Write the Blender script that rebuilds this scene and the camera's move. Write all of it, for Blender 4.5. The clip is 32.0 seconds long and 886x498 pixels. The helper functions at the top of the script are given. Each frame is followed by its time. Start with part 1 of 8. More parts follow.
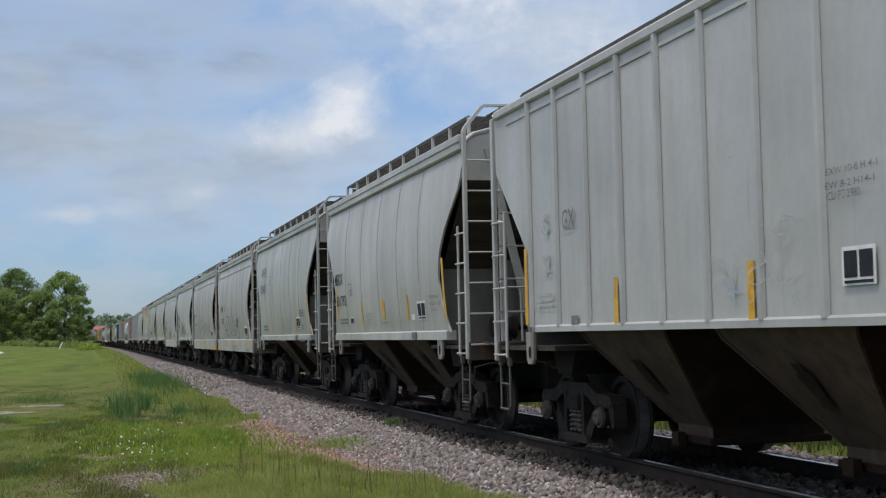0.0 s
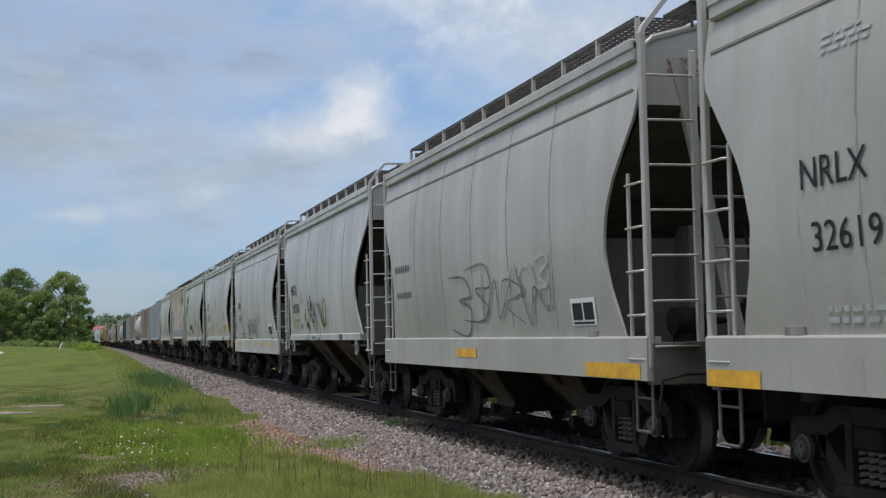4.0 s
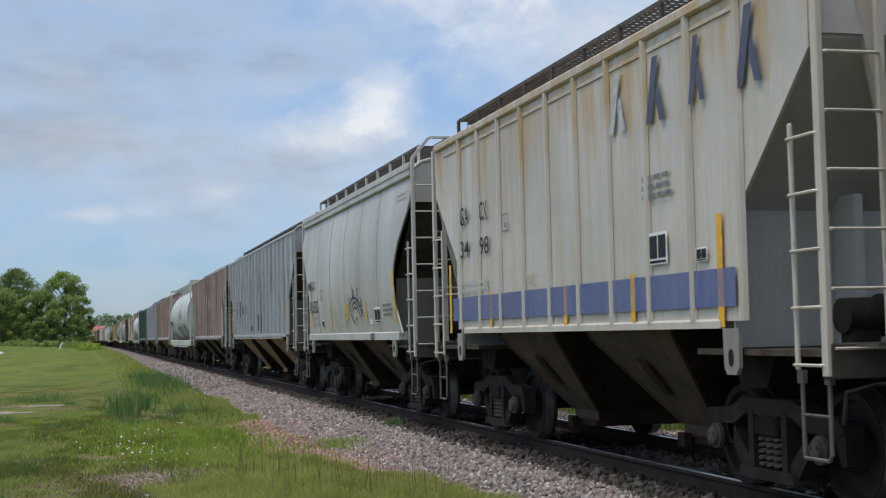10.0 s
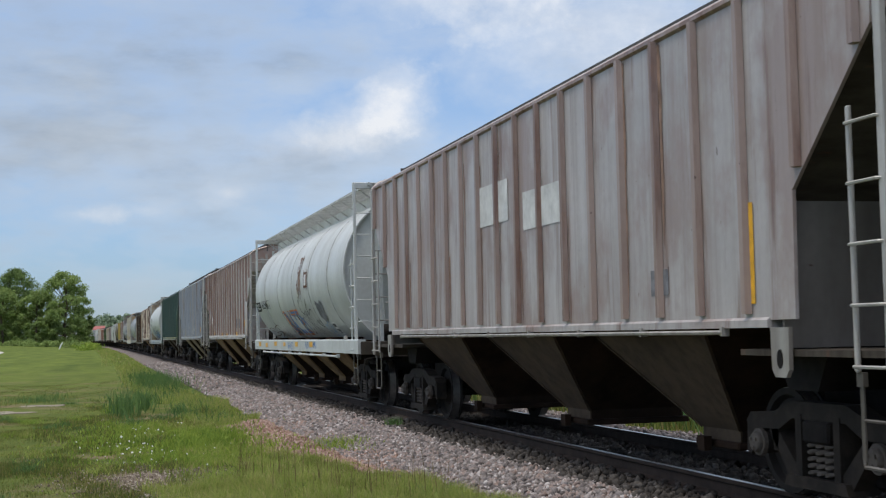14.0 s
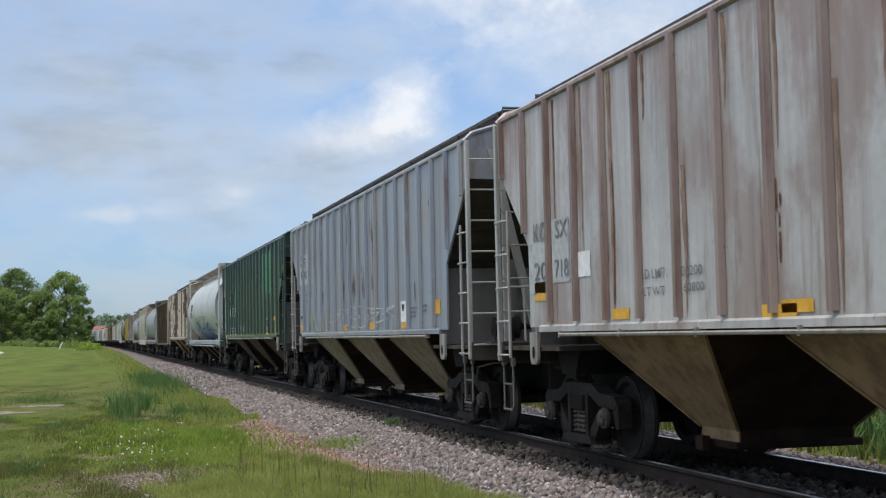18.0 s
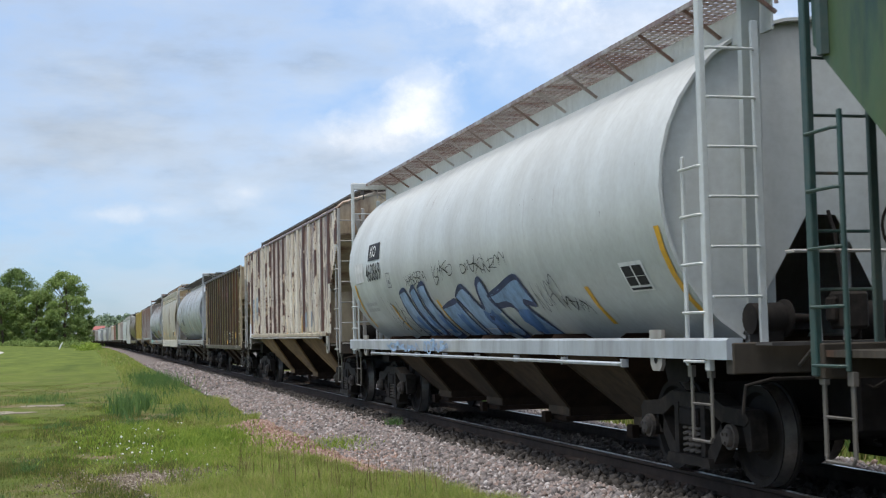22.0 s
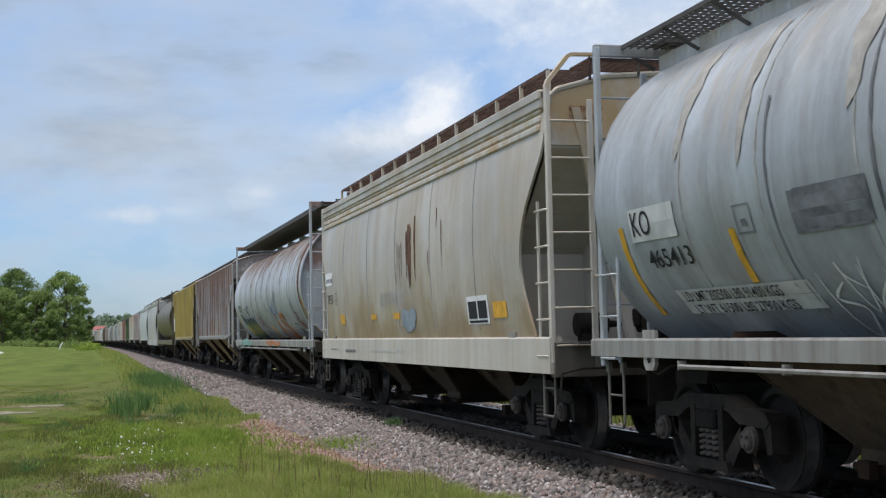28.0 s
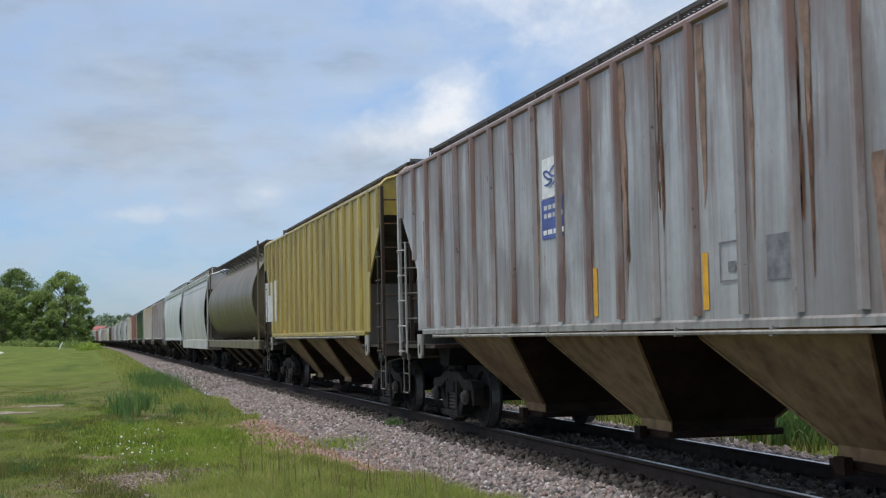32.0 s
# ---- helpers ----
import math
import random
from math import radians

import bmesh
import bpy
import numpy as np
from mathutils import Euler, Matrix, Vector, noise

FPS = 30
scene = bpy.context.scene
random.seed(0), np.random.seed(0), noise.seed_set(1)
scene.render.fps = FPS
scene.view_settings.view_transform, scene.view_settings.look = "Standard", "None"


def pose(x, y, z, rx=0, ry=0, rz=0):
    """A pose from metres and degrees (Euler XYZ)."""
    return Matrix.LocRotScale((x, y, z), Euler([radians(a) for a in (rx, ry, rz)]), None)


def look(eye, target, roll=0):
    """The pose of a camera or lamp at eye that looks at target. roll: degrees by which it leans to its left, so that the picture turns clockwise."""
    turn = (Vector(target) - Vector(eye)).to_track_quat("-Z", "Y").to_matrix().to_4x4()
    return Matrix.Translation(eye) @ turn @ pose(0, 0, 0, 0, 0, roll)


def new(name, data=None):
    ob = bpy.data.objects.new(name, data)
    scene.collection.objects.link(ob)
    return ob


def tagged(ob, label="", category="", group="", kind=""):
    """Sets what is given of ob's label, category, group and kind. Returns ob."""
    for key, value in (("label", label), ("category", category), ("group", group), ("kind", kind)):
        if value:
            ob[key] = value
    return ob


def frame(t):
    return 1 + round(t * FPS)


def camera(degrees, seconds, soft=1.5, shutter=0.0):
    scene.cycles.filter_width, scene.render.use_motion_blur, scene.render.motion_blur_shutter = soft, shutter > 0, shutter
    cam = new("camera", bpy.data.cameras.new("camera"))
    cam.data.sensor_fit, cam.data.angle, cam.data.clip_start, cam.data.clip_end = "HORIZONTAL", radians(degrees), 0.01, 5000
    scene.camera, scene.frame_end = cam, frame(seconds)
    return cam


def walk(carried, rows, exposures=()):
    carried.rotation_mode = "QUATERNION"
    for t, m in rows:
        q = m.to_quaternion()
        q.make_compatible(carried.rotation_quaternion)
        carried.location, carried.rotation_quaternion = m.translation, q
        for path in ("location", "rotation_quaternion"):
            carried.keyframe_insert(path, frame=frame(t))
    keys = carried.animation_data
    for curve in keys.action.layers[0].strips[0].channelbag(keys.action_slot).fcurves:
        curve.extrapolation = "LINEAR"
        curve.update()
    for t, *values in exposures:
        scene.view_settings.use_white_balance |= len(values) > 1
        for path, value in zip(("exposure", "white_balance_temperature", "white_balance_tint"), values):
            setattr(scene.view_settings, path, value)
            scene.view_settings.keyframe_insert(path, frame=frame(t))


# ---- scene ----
cam = camera(36.465, 32.0, soft=1.2, shutter=0.05)
EYE = pose(0, 0, 1.43, 93.577, 1.2, -14.775)
walk(cam, [(0.0, EYE), (32.0, EYE)], exposures=[(0.0, 0.03), (6.0, 0.01), (10.0, 0.13), (13.0, 0.17), (16.0, 0.13), (19.0, 0.35), (21.0, 0.49), (22.0, 0.45), (23.0, 0.27), (24.0, 0.23), (26.0, 0.28), (28.0, 0.25), (29.0, 0.08), (30.0, 0.15), (32.0, 0.19)])

# ---- plan: rail top is z = 0, the track runs along +y and bends left far off ----
TRACK = 6.62
SPEED = 11.02
CURVE_FROM, CURVE_R = 250.0, 3800.0

# ---- light ----
world = bpy.data.worlds.new("sky")
scene.world = world
world.use_nodes = True
wn = world.node_tree.nodes
sky = wn.new("ShaderNodeTexSky")
sky.sky_type = "NISHITA"
sky.sun_disc = False
SUN_EL, SUN_AZ = 70.0, -112.0
sky.sun_elevation, sky.sun_rotation = radians(SUN_EL), radians(SUN_AZ)
sky.air_density, sky.dust_density, sky.ozone_density = 1.0, 0.4, 2.0


def light_world():
    """Blue sky low down, a bright sheet of thin cloud overhead."""
    t = world.node_tree
    bg = wn["Background"]
    tc, sep, ramp, mix = wn.new("ShaderNodeTexCoord"), wn.new("ShaderNodeSeparateXYZ"), wn.new("ShaderNodeValToRGB"), wn.new("ShaderNodeMix")
    t.links.new(tc.outputs["Generated"], sep.inputs[0])
    t.links.new(sep.outputs["Z"], ramp.inputs["Fac"])
    e = ramp.color_ramp.elements
    e.new(0.5), e.new(0.5)
    for el, (p, v) in zip(e, ((0.0, 0.03), (0.28, 0.1), (0.5, 0.75), (1.0, 0.9))):
        el.position, el.color = p, (v, v, v, 1)
    mix.data_type = "RGBA"
    t.links.new(ramp.outputs["Color"], mix.inputs[0])
    tint = wn.new("ShaderNodeMix")
    tint.data_type, tint.blend_type = "RGBA", "MULTIPLY"
    haze = wn.new("ShaderNodeValToRGB")
    for el, (p, col) in zip(haze.color_ramp.elements, ((0.0, (0.5, 0.66, 1.0, 1)), (0.25, (1.04, 1.16, 1.28, 1)))):
        el.position, el.color = p, col
    t.links.new(sep.outputs["Z"], haze.inputs["Fac"])
    tint.inputs[0].default_value = 1.0
    t.links.new(sky.outputs[0], tint.inputs[6])
    t.links.new(haze.outputs["Color"], tint.inputs[7])
    t.links.new(tint.outputs[2], mix.inputs[6])
    mix.inputs[7].default_value = (10.9, 11.0, 11.8, 1)
    t.links.new(mix.outputs[2], bg.inputs["Color"])
    bg.inputs["Strength"].default_value = 0.1


light_world()
sun = new("sun", bpy.data.lights.new("sun", "SUN"))
sun.data.energy, sun.data.angle, sun.data.color = 1.75, radians(12), (1.0, 0.95, 0.88)
sun.matrix_world = look(Vector((math.sin(radians(SUN_AZ)) * math.cos(radians(SUN_EL)), math.cos(radians(SUN_AZ)) * math.cos(radians(SUN_EL)),
                                math.sin(radians(SUN_EL)))) * 60, (0, 0, 0))


# ---- materials ----
class Mat:
    """A small builder of node materials."""

    def __init__(self, name, rough=0.6, metal=0.0):
        self.m = bpy.data.materials.new(name)
        self.m.use_nodes = True
        self.t = self.m.node_tree
        self.b = self.t.nodes["Principled BSDF"]
        self.b.inputs["Roughness"].default_value = rough
        self.b.inputs["Metallic"].default_value = metal

    def node(self, kind, **sets):
        n = self.t.nodes.new(kind)
        for k, v in sets.items():
            setattr(n, k, v)
        return n

    def link(self, a, b):
        self.t.links.new(a, b)
        return self

    def coords(self, scale, shift=True, kind="Object"):
        tc, mp = self.node("ShaderNodeTexCoord"), self.node("ShaderNodeMapping")
        mp.inputs["Scale"].default_value = scale
        self.link(tc.outputs[kind], mp.inputs["Vector"])
        if shift:
            oi, mul = self.node("ShaderNodeObjectInfo"), self.node("ShaderNodeMath", operation="MULTIPLY")
            mul.inputs[1].default_value = 37.0
            self.link(oi.outputs["Random"], mul.inputs[0]).link(mul.outputs[0], mp.inputs["Location"])
        return mp.outputs[0]

    def noise(self, vec, scale=1.0, detail=4.0, rough=0.6):
        n = self.node("ShaderNodeTexNoise")
        n.inputs["Scale"].default_value, n.inputs["Detail"].default_value, n.inputs["Roughness"].default_value = scale, detail, rough
        self.link(vec, n.inputs["Vector"])
        return n.outputs["Fac"]

    def ramp(self, fac, *stops):
        r = self.node("ShaderNodeValToRGB")
        e = r.color_ramp.elements
        while len(e) < len(stops):
            e.new(0.5)
        for el, (p, c) in zip(e, stops):
            el.position = p
            el.color = (*c, 1) if isinstance(c, tuple) else (c, c, c, 1)
        self.link(fac, r.inputs["Fac"])
        return r.outputs["Color"]

    def mix(self, fac, a, b, mode="MIX"):
        n = self.node("ShaderNodeMix", data_type="RGBA", blend_type=mode)
        for s, v in ((n.inputs[0], fac), (n.inputs[6], a), (n.inputs[7], b)):
            if hasattr(v, "links"):
                self.link(v, s)
            else:
                s.default_value = (*v, 1) if isinstance(v, tuple) else v
        return n.outputs[2]

    def math(self, op, a, b=0.5):
        n = self.node("ShaderNodeMath", operation=op)
        for s, v in ((n.inputs[0], a), (n.inputs[1], b)):
            if hasattr(v, "links"):
                self.link(v, s)
            else:
                s.default_value = v
        return n.outputs[0]

    def bump(self, h, strength=0.3, dist=0.02):
        n = self.node("ShaderNodeBump")
        n.inputs["Strength"].default_value, n.inputs["Distance"].default_value = strength, dist
        self.link(h, n.inputs["Height"]).link(n.outputs[0], self.b.inputs["Normal"])
        return self

    def colour(self, c):
        if hasattr(c, "links"):
            self.link(c, self.b.inputs["Base Color"])
        else:
            self.b.inputs["Base Color"].default_value = (*c, 1)
        return self.m


RUST, DARKRUST = (0.19, 0.075, 0.035), (0.07, 0.035, 0.025)


def paint(name, col, rust=0.0, dirt=0.35, fade=(0.75, 1.1), rustcol=RUST, rough=0.38, flake=0.0, dirtcol=(0.16, 0.13, 0.1), fine_run=5.0, old=None, top=0.0, topcol=None, uneven=0.0, gloss=0.75, low=0.0):
    """Weathered paint on steel: fading, run-down dirt, rust streaks and, where flake is set, lost flakes."""
    m = Mat(name, rough)
    big = m.noise(m.coords((0.35, 0.35, 0.5)), 1.0, 5, 0.6)
    tone = m.ramp(big, (0.3, tuple(c * fade[0] for c in col)), (0.7, tuple(min(0.9, c * fade[1]) for c in col)))
    if old:
        spot = m.noise(m.coords((0.5, 0.75, 0.5)), 1.0, 6, 0.62)
        tone = m.mix(m.ramp(spot, (0.5, 0.0), (0.6, 0.85)), tone, old)
    run = m.noise(m.coords((1.0, fine_run, 0.22)), 1.0, 5, 0.65)
    c = m.mix(m.ramp(run, (0.42, 0.0), (0.75, dirt)), tone, dirtcol)
    drip = m.noise(m.coords((1.0, 11.0, 0.35)), 1.0, 3, 0.6)
    c = m.mix(m.ramp(drip, (0.6, 0.0), (0.78, dirt * 0.8)), c, dirtcol)
    fine = m.noise(m.coords((6, 6, 6)), 2.0, 4, 0.6)
    c = m.mix(m.ramp(fine, (0.35, 0.0), (0.8, 0.2)), c, dirtcol)
    if rust > 0:
        streak = m.noise(m.coords((1.0, 4.2, 0.34)), 1.0, 6, 0.68)
        c = m.mix(m.ramp(streak, (0.66 - 0.3 * rust, 0.0), (0.80 - 0.26 * rust, 0.92)), c, m.mix(fine, rustcol, DARKRUST))
        chips = m.noise(m.coords((2.0, 16.0, 5.0)), 1.0, 4, 0.6)
        c = m.mix(m.ramp(chips, (0.74 - 0.1 * rust, 0.0), (0.76 - 0.1 * rust, 0.9)), c, DARKRUST)
    if top > 0:
        tc, sep = m.node("ShaderNodeTexCoord"), m.node("ShaderNodeSeparateXYZ")
        m.link(tc.outputs["Object"], sep.inputs[0])
        runs = m.noise(m.coords((0.6, 2.6, 0.5)), 1.0, 7, 0.66)
        high = m.math("MULTIPLY", m.math("SUBTRACT", sep.outputs["Z"], 2.9), 0.3 * top)
        c = m.mix(m.ramp(m.math("ADD", runs, high), (0.58, 0.0), (0.68, 0.5), (0.76, 0.95)), c, m.mix(fine, topcol or (0.3, 0.15, 0.09), topcol or (0.09, 0.045, 0.035)))
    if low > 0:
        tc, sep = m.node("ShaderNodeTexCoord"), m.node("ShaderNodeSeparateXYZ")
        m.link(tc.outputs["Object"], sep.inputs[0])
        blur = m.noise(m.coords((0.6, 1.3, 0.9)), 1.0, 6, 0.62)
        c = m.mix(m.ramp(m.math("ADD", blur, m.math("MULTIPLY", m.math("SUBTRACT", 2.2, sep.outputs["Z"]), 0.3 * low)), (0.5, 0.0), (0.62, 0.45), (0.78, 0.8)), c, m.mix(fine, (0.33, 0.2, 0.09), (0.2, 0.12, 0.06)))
    if flake > 0:
        spots = m.noise(m.coords((1.0, 11.0, 2.6)), 1.0, 4, 0.55)
        crowd = m.noise(m.coords((0.3, 1.5, 0.45)), 1.0, 4, 0.6)
        torn = m.noise(m.coords((8, 30, 18)), 1.0, 3, 0.6)
        both = m.math("ADD", m.math("ADD", spots, m.math("MULTIPLY", m.math("SUBTRACT", torn, 0.5), 0.1)), m.math("MULTIPLY", m.math("SUBTRACT", crowd, 0.5), 0.55))
        if uneven > 0:
            each = m.node("ShaderNodeObjectInfo").outputs["Random"]
            both = m.math("ADD", both, m.math("MULTIPLY", m.math("SUBTRACT", each, 0.5), uneven))
        stain = m.noise(m.coords((0.5, 3.0, 0.28)), 1.0, 5, 0.6)
        c = m.mix(m.ramp(stain, (0.5, 0.0), (0.72, 0.6)), c, (0.47, 0.32, 0.13))
        dots = m.math("ADD", m.noise(m.coords((3.0, 22.0, 9.0)), 1.0, 3, 0.5), m.math("MULTIPLY", m.math("SUBTRACT", crowd, 0.5), 0.35))
        c = m.mix(m.ramp(dots, (0.64, 0.0), (0.66, 0.95)), c, (0.1, 0.045, 0.028))
        edge = m.ramp(both, (0.69 - flake * 0.22, 0.0), (0.715 - flake * 0.22, 0.6))
        c = m.mix(edge, c, (0.4, 0.18, 0.06))
        c = m.mix(m.ramp(both, (0.712 - flake * 0.22, 0.0), (0.725 - flake * 0.22, 1.0)), c, m.mix(fine, (0.14, 0.058, 0.034), (0.05, 0.023, 0.016)))
    dent = m.noise(m.coords((0.8, 0.9, 0.5)), 1.0, 2, 0.5)
    m.bump(m.math("ADD", m.math("MULTIPLY", fine, 0.15), dent), 0.3, 0.03)
    m.b.inputs["Specular IOR Level"].default_value = 0.2 if max(col) < 0.15 else gloss
    rr = m.ramp(run, (0.3, rough - 0.1), (0.8, min(1.0, rough + 0.22)))
    m.link(rr, m.b.inputs["Roughness"])
    return m.colour(c)


def plain(name, col, rough=0.6, metal=0.0, vary=0.35, scale=3.0):
    m = Mat(name, rough, metal)
    n = m.noise(m.coords((1, 1, 1)), scale, 5, 0.65)
    m.bump(n, 0.25, 0.01)
    m.b.inputs["Specular IOR Level"].default_value = 0.15 if max(col) < 0.05 else 0.4
    return m.colour(m.ramp(n, (0.3, tuple(c * (1 - vary) for c in col)), (0.7, tuple(min(1, c * (1 + vary)) for c in col))))


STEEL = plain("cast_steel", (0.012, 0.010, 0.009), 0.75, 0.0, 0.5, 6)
SPRING = plain("dusty_spring_steel", (0.075, 0.064, 0.054), 0.8, 0.0, 0.4, 6)
WHEEL = plain("wheel_steel", (0.02, 0.017, 0.015), 0.75, 0.0, 0.4, 4)
TREAD = plain("worn_tread", (0.34, 0.33, 0.31), 0.38, 0.9, 0.3, 8)
RAIL_TOP = plain("polished_rail_top", (0.5, 0.5, 0.5), 0.3, 1.0, 0.15, 8)
RAILM = plain("rail_steel", (0.035, 0.025, 0.02), 0.8, 0.0, 0.4, 5)
GRATE = plain("walkway_steel", (0.07, 0.065, 0.06), 0.7, 0.1, 0.3, 6)
GRATE_PALE = plain("galvanised_walkway", (0.45, 0.45, 0.43), 0.6, 0.2, 0.3, 6)
GRATE_BROWN = plain("rust_brown_walkway", (0.085, 0.05, 0.04), 0.85, 0.0, 0.5, 6)
GRATE_RUST = paint("rusty_walkway", (0.4, 0.36, 0.32), 0.9, 0.5)


def blotchy(name, a, b, c, rough=0.85):
    """Old paint with blotches of grime of two sizes."""
    m = Mat(name, rough)
    big, small = m.noise(m.coords((1, 1, 1)), 0.9, 5, 0.65), m.noise(m.coords((1, 1, 1)), 5.0, 5, 0.65)
    m.b.inputs["Specular IOR Level"].default_value = 0.25
    m.bump(small, 0.25, 0.02)
    return m.colour(m.mix(m.ramp(small, (0.45, 0.0), (0.75, 0.7)), m.ramp(big, (0.35, a), (0.65, b)), c))


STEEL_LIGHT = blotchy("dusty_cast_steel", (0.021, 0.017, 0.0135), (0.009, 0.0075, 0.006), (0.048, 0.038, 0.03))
UNDER_PALE = blotchy("pale_hopper_bay_paint", (0.33, 0.27, 0.175), (0.22, 0.165, 0.1), (0.09, 0.06, 0.036))
UNDER_TAN = blotchy("tan_hopper_bay_paint", (0.3, 0.2, 0.1), (0.17, 0.105, 0.055), (0.06, 0.035, 0.02))
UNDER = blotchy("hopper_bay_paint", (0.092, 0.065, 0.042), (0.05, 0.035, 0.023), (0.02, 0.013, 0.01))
# car-end paint: dirt plus the shade of the recessed ends, both in the colour
END_GRIME_SHADE = paint("grimy_shaded_end_paint", (0.075, 0.064, 0.05), 0.2, 0.9, rough=0.75, dirtcol=(0.025, 0.019, 0.014))
# bulkhead paint, dirty and toned down for the shade it stands in
END_PALE = paint("dusty_shaded_bulkhead_paint", (0.2, 0.18, 0.155), 0.05, 0.8, rough=0.75, dirtcol=(0.06, 0.048, 0.036))
SILL_GRIME = paint("dirty_sill_paint", (0.3, 0.29, 0.27), 0.28, 0.8, dirtcol=(0.1, 0.075, 0.055))
PAD_GRIME = paint("dusty_bracket_paint", (0.34, 0.32, 0.29), 0.1, 0.8, dirtcol=(0.1, 0.075, 0.055))
STEP_GRIME = paint("grimy_sill_paint", (0.13, 0.12, 0.105), 0.1, 0.8, dirtcol=(0.05, 0.04, 0.03))
LADDER = paint("grimy_ladder_paint", (0.42, 0.41, 0.38), 0.2, 0.6, dirtcol=(0.14, 0.1, 0.075))
SEAM = plain("dull_weld_seam", (0.34, 0.335, 0.315), 0.7, 0, 0.3, 6)
# grime, darkened further to paint in the shade on the bays' slope plates
GRIME_SHADE = plain("grimy_shaded_plate", (0.024, 0.014, 0.009), 0.9, 0.0, 0.6, 2)
BLACK = plain("black_lettering", (0.025, 0.025, 0.028), 0.6, 0, 0.4, 9)
GREYINK = plain("faded_lettering", (0.17, 0.17, 0.18), 0.7, 0, 0.4, 9)
WHITE = plain("white_lettering", (0.75, 0.75, 0.73), 0.6, 0, 0.15, 9)
REFLECT = plain("yellow_reflector", (0.68, 0.36, 0.03), 0.45, 0, 0.25, 7)
BLUE = plain("blue_stripe_paint", (0.06, 0.09, 0.28), 0.5, 0, 0.5, 2)
FAINT = plain("worn_lettering", (0.43, 0.44, 0.43), 0.7, 0, 0.25, 9)
FAINTTAN = plain("thin_tan_stain", (0.33, 0.315, 0.285), 0.7, 0, 0.25, 5)
FAINTPALE = plain("pale_paint_patch", (0.55, 0.55, 0.53), 0.6, 0, 0.2, 5)
FAINTBLUE = plain("faint_blue_spray", (0.36, 0.42, 0.5), 0.7, 0, 0.2, 5)
FAINTYELLOW = plain("faint_yellow_spray", (0.44, 0.42, 0.28), 0.7, 0, 0.25, 5)
HALO = plain("shaded_lettering", (0.16, 0.17, 0.2), 0.7, 0, 0.4, 9)
INKBLUE = plain("dark_blue_ink", (0.07, 0.08, 0.13), 0.6, 0, 0.3, 6)
SPRAYGREY = plain("grey_spray", (0.15, 0.155, 0.165), 0.7, 0, 0.6, 3)
SPRAYBLUE = plain("blue_spray", (0.09, 0.19, 0.4), 0.6, 0, 0.5, 3)
SPRAYBLUEFAINT = plain("faded_blue_spray", (0.25, 0.36, 0.5), 0.6, 0, 0.4, 3)
SPRAYMAUVE = plain("faded_mauve_spray", (0.27, 0.2, 0.2), 0.7, 0, 0.4, 4)
SPRAYNAVY = plain("navy_spray", (0.035, 0.05, 0.11), 0.6, 0, 0.4, 3)
SPRAYPALE = plain("pale_blue_spray", (0.22, 0.34, 0.5), 0.6, 0, 0.4, 4)
SPRAYORANGE = plain("orange_spray", (0.5, 0.17, 0.05), 0.6, 0, 0.35, 3)
SPRAYGREEN = plain("green_spray", (0.13, 0.2, 0.1), 0.6, 0, 0.5, 3)
SPRAYYELLOW = plain("yellow_spray", (0.5, 0.42, 0.08), 0.6, 0, 0.4, 3)
SPRAYTEAL = plain("teal_spray", (0.2, 0.42, 0.38), 0.6, 0, 0.3, 3)
FADEDRED = plain("faded_red_paint", (0.13, 0.045, 0.035), 0.8, 0, 0.4, 5)
DARKRED = plain("dark_red_spray", (0.2, 0.03, 0.04), 0.6, 0, 0.3, 3)
RUSTWASH = plain("pale_rust_wash", (0.3, 0.22, 0.17), 0.8, 0, 0.4, 5)
RUSTSOFT = plain("thin_rust_wash", (0.24, 0.155, 0.115), 0.8, 0, 0.45, 5)
RUSTMARK = plain("rust_patch", (0.12, 0.058, 0.035), 0.9, 0, 0.6, 8)
BRIGHTGREEN = plain("fresh_green_paint", (0.05, 0.2, 0.07), 0.45, 0, 0.25, 2)
FADEDBLUE = plain("faded_blue_paint", (0.25, 0.3, 0.34), 0.6, 0, 0.25, 3)
GOLD = plain("faded_gold_lettering", (0.3, 0.25, 0.11), 0.6, 0, 0.4, 6)
BLUEBAND = paint("worn_blue_stripe", (0.04, 0.06, 0.21), 0.0, 0.4, dirtcol=(0.3, 0.32, 0.4))
HOSE = plain("black_rubber", (0.02, 0.02, 0.02), 0.6)


# ---- mesh helpers ----
def box(bm, x0, x1, y0, y1, z0, z1):
    vs = [bm.verts.new((x, y, z)) for x in (x0, x1) for y in (y0, y1) for z in (z0, z1)]
    for q in ((0, 1, 3, 2), (4, 6, 7, 5), (0, 4, 5, 1), (2, 3, 7, 6), (0, 2, 6, 4), (1, 5, 7, 3)):
        bm.faces.new([vs[i] for i in q])
    return vs


def bevelled(bm, x0, x1, y0, y1, z0, z1, r=0.01):
    vs = box(bm, x0, x1, y0, y1, z0, z1)
    es = list({e for v in vs for e in v.link_edges})
    bmesh.ops.bevel(bm, geom=es, offset=r, segments=1, affect="EDGES")


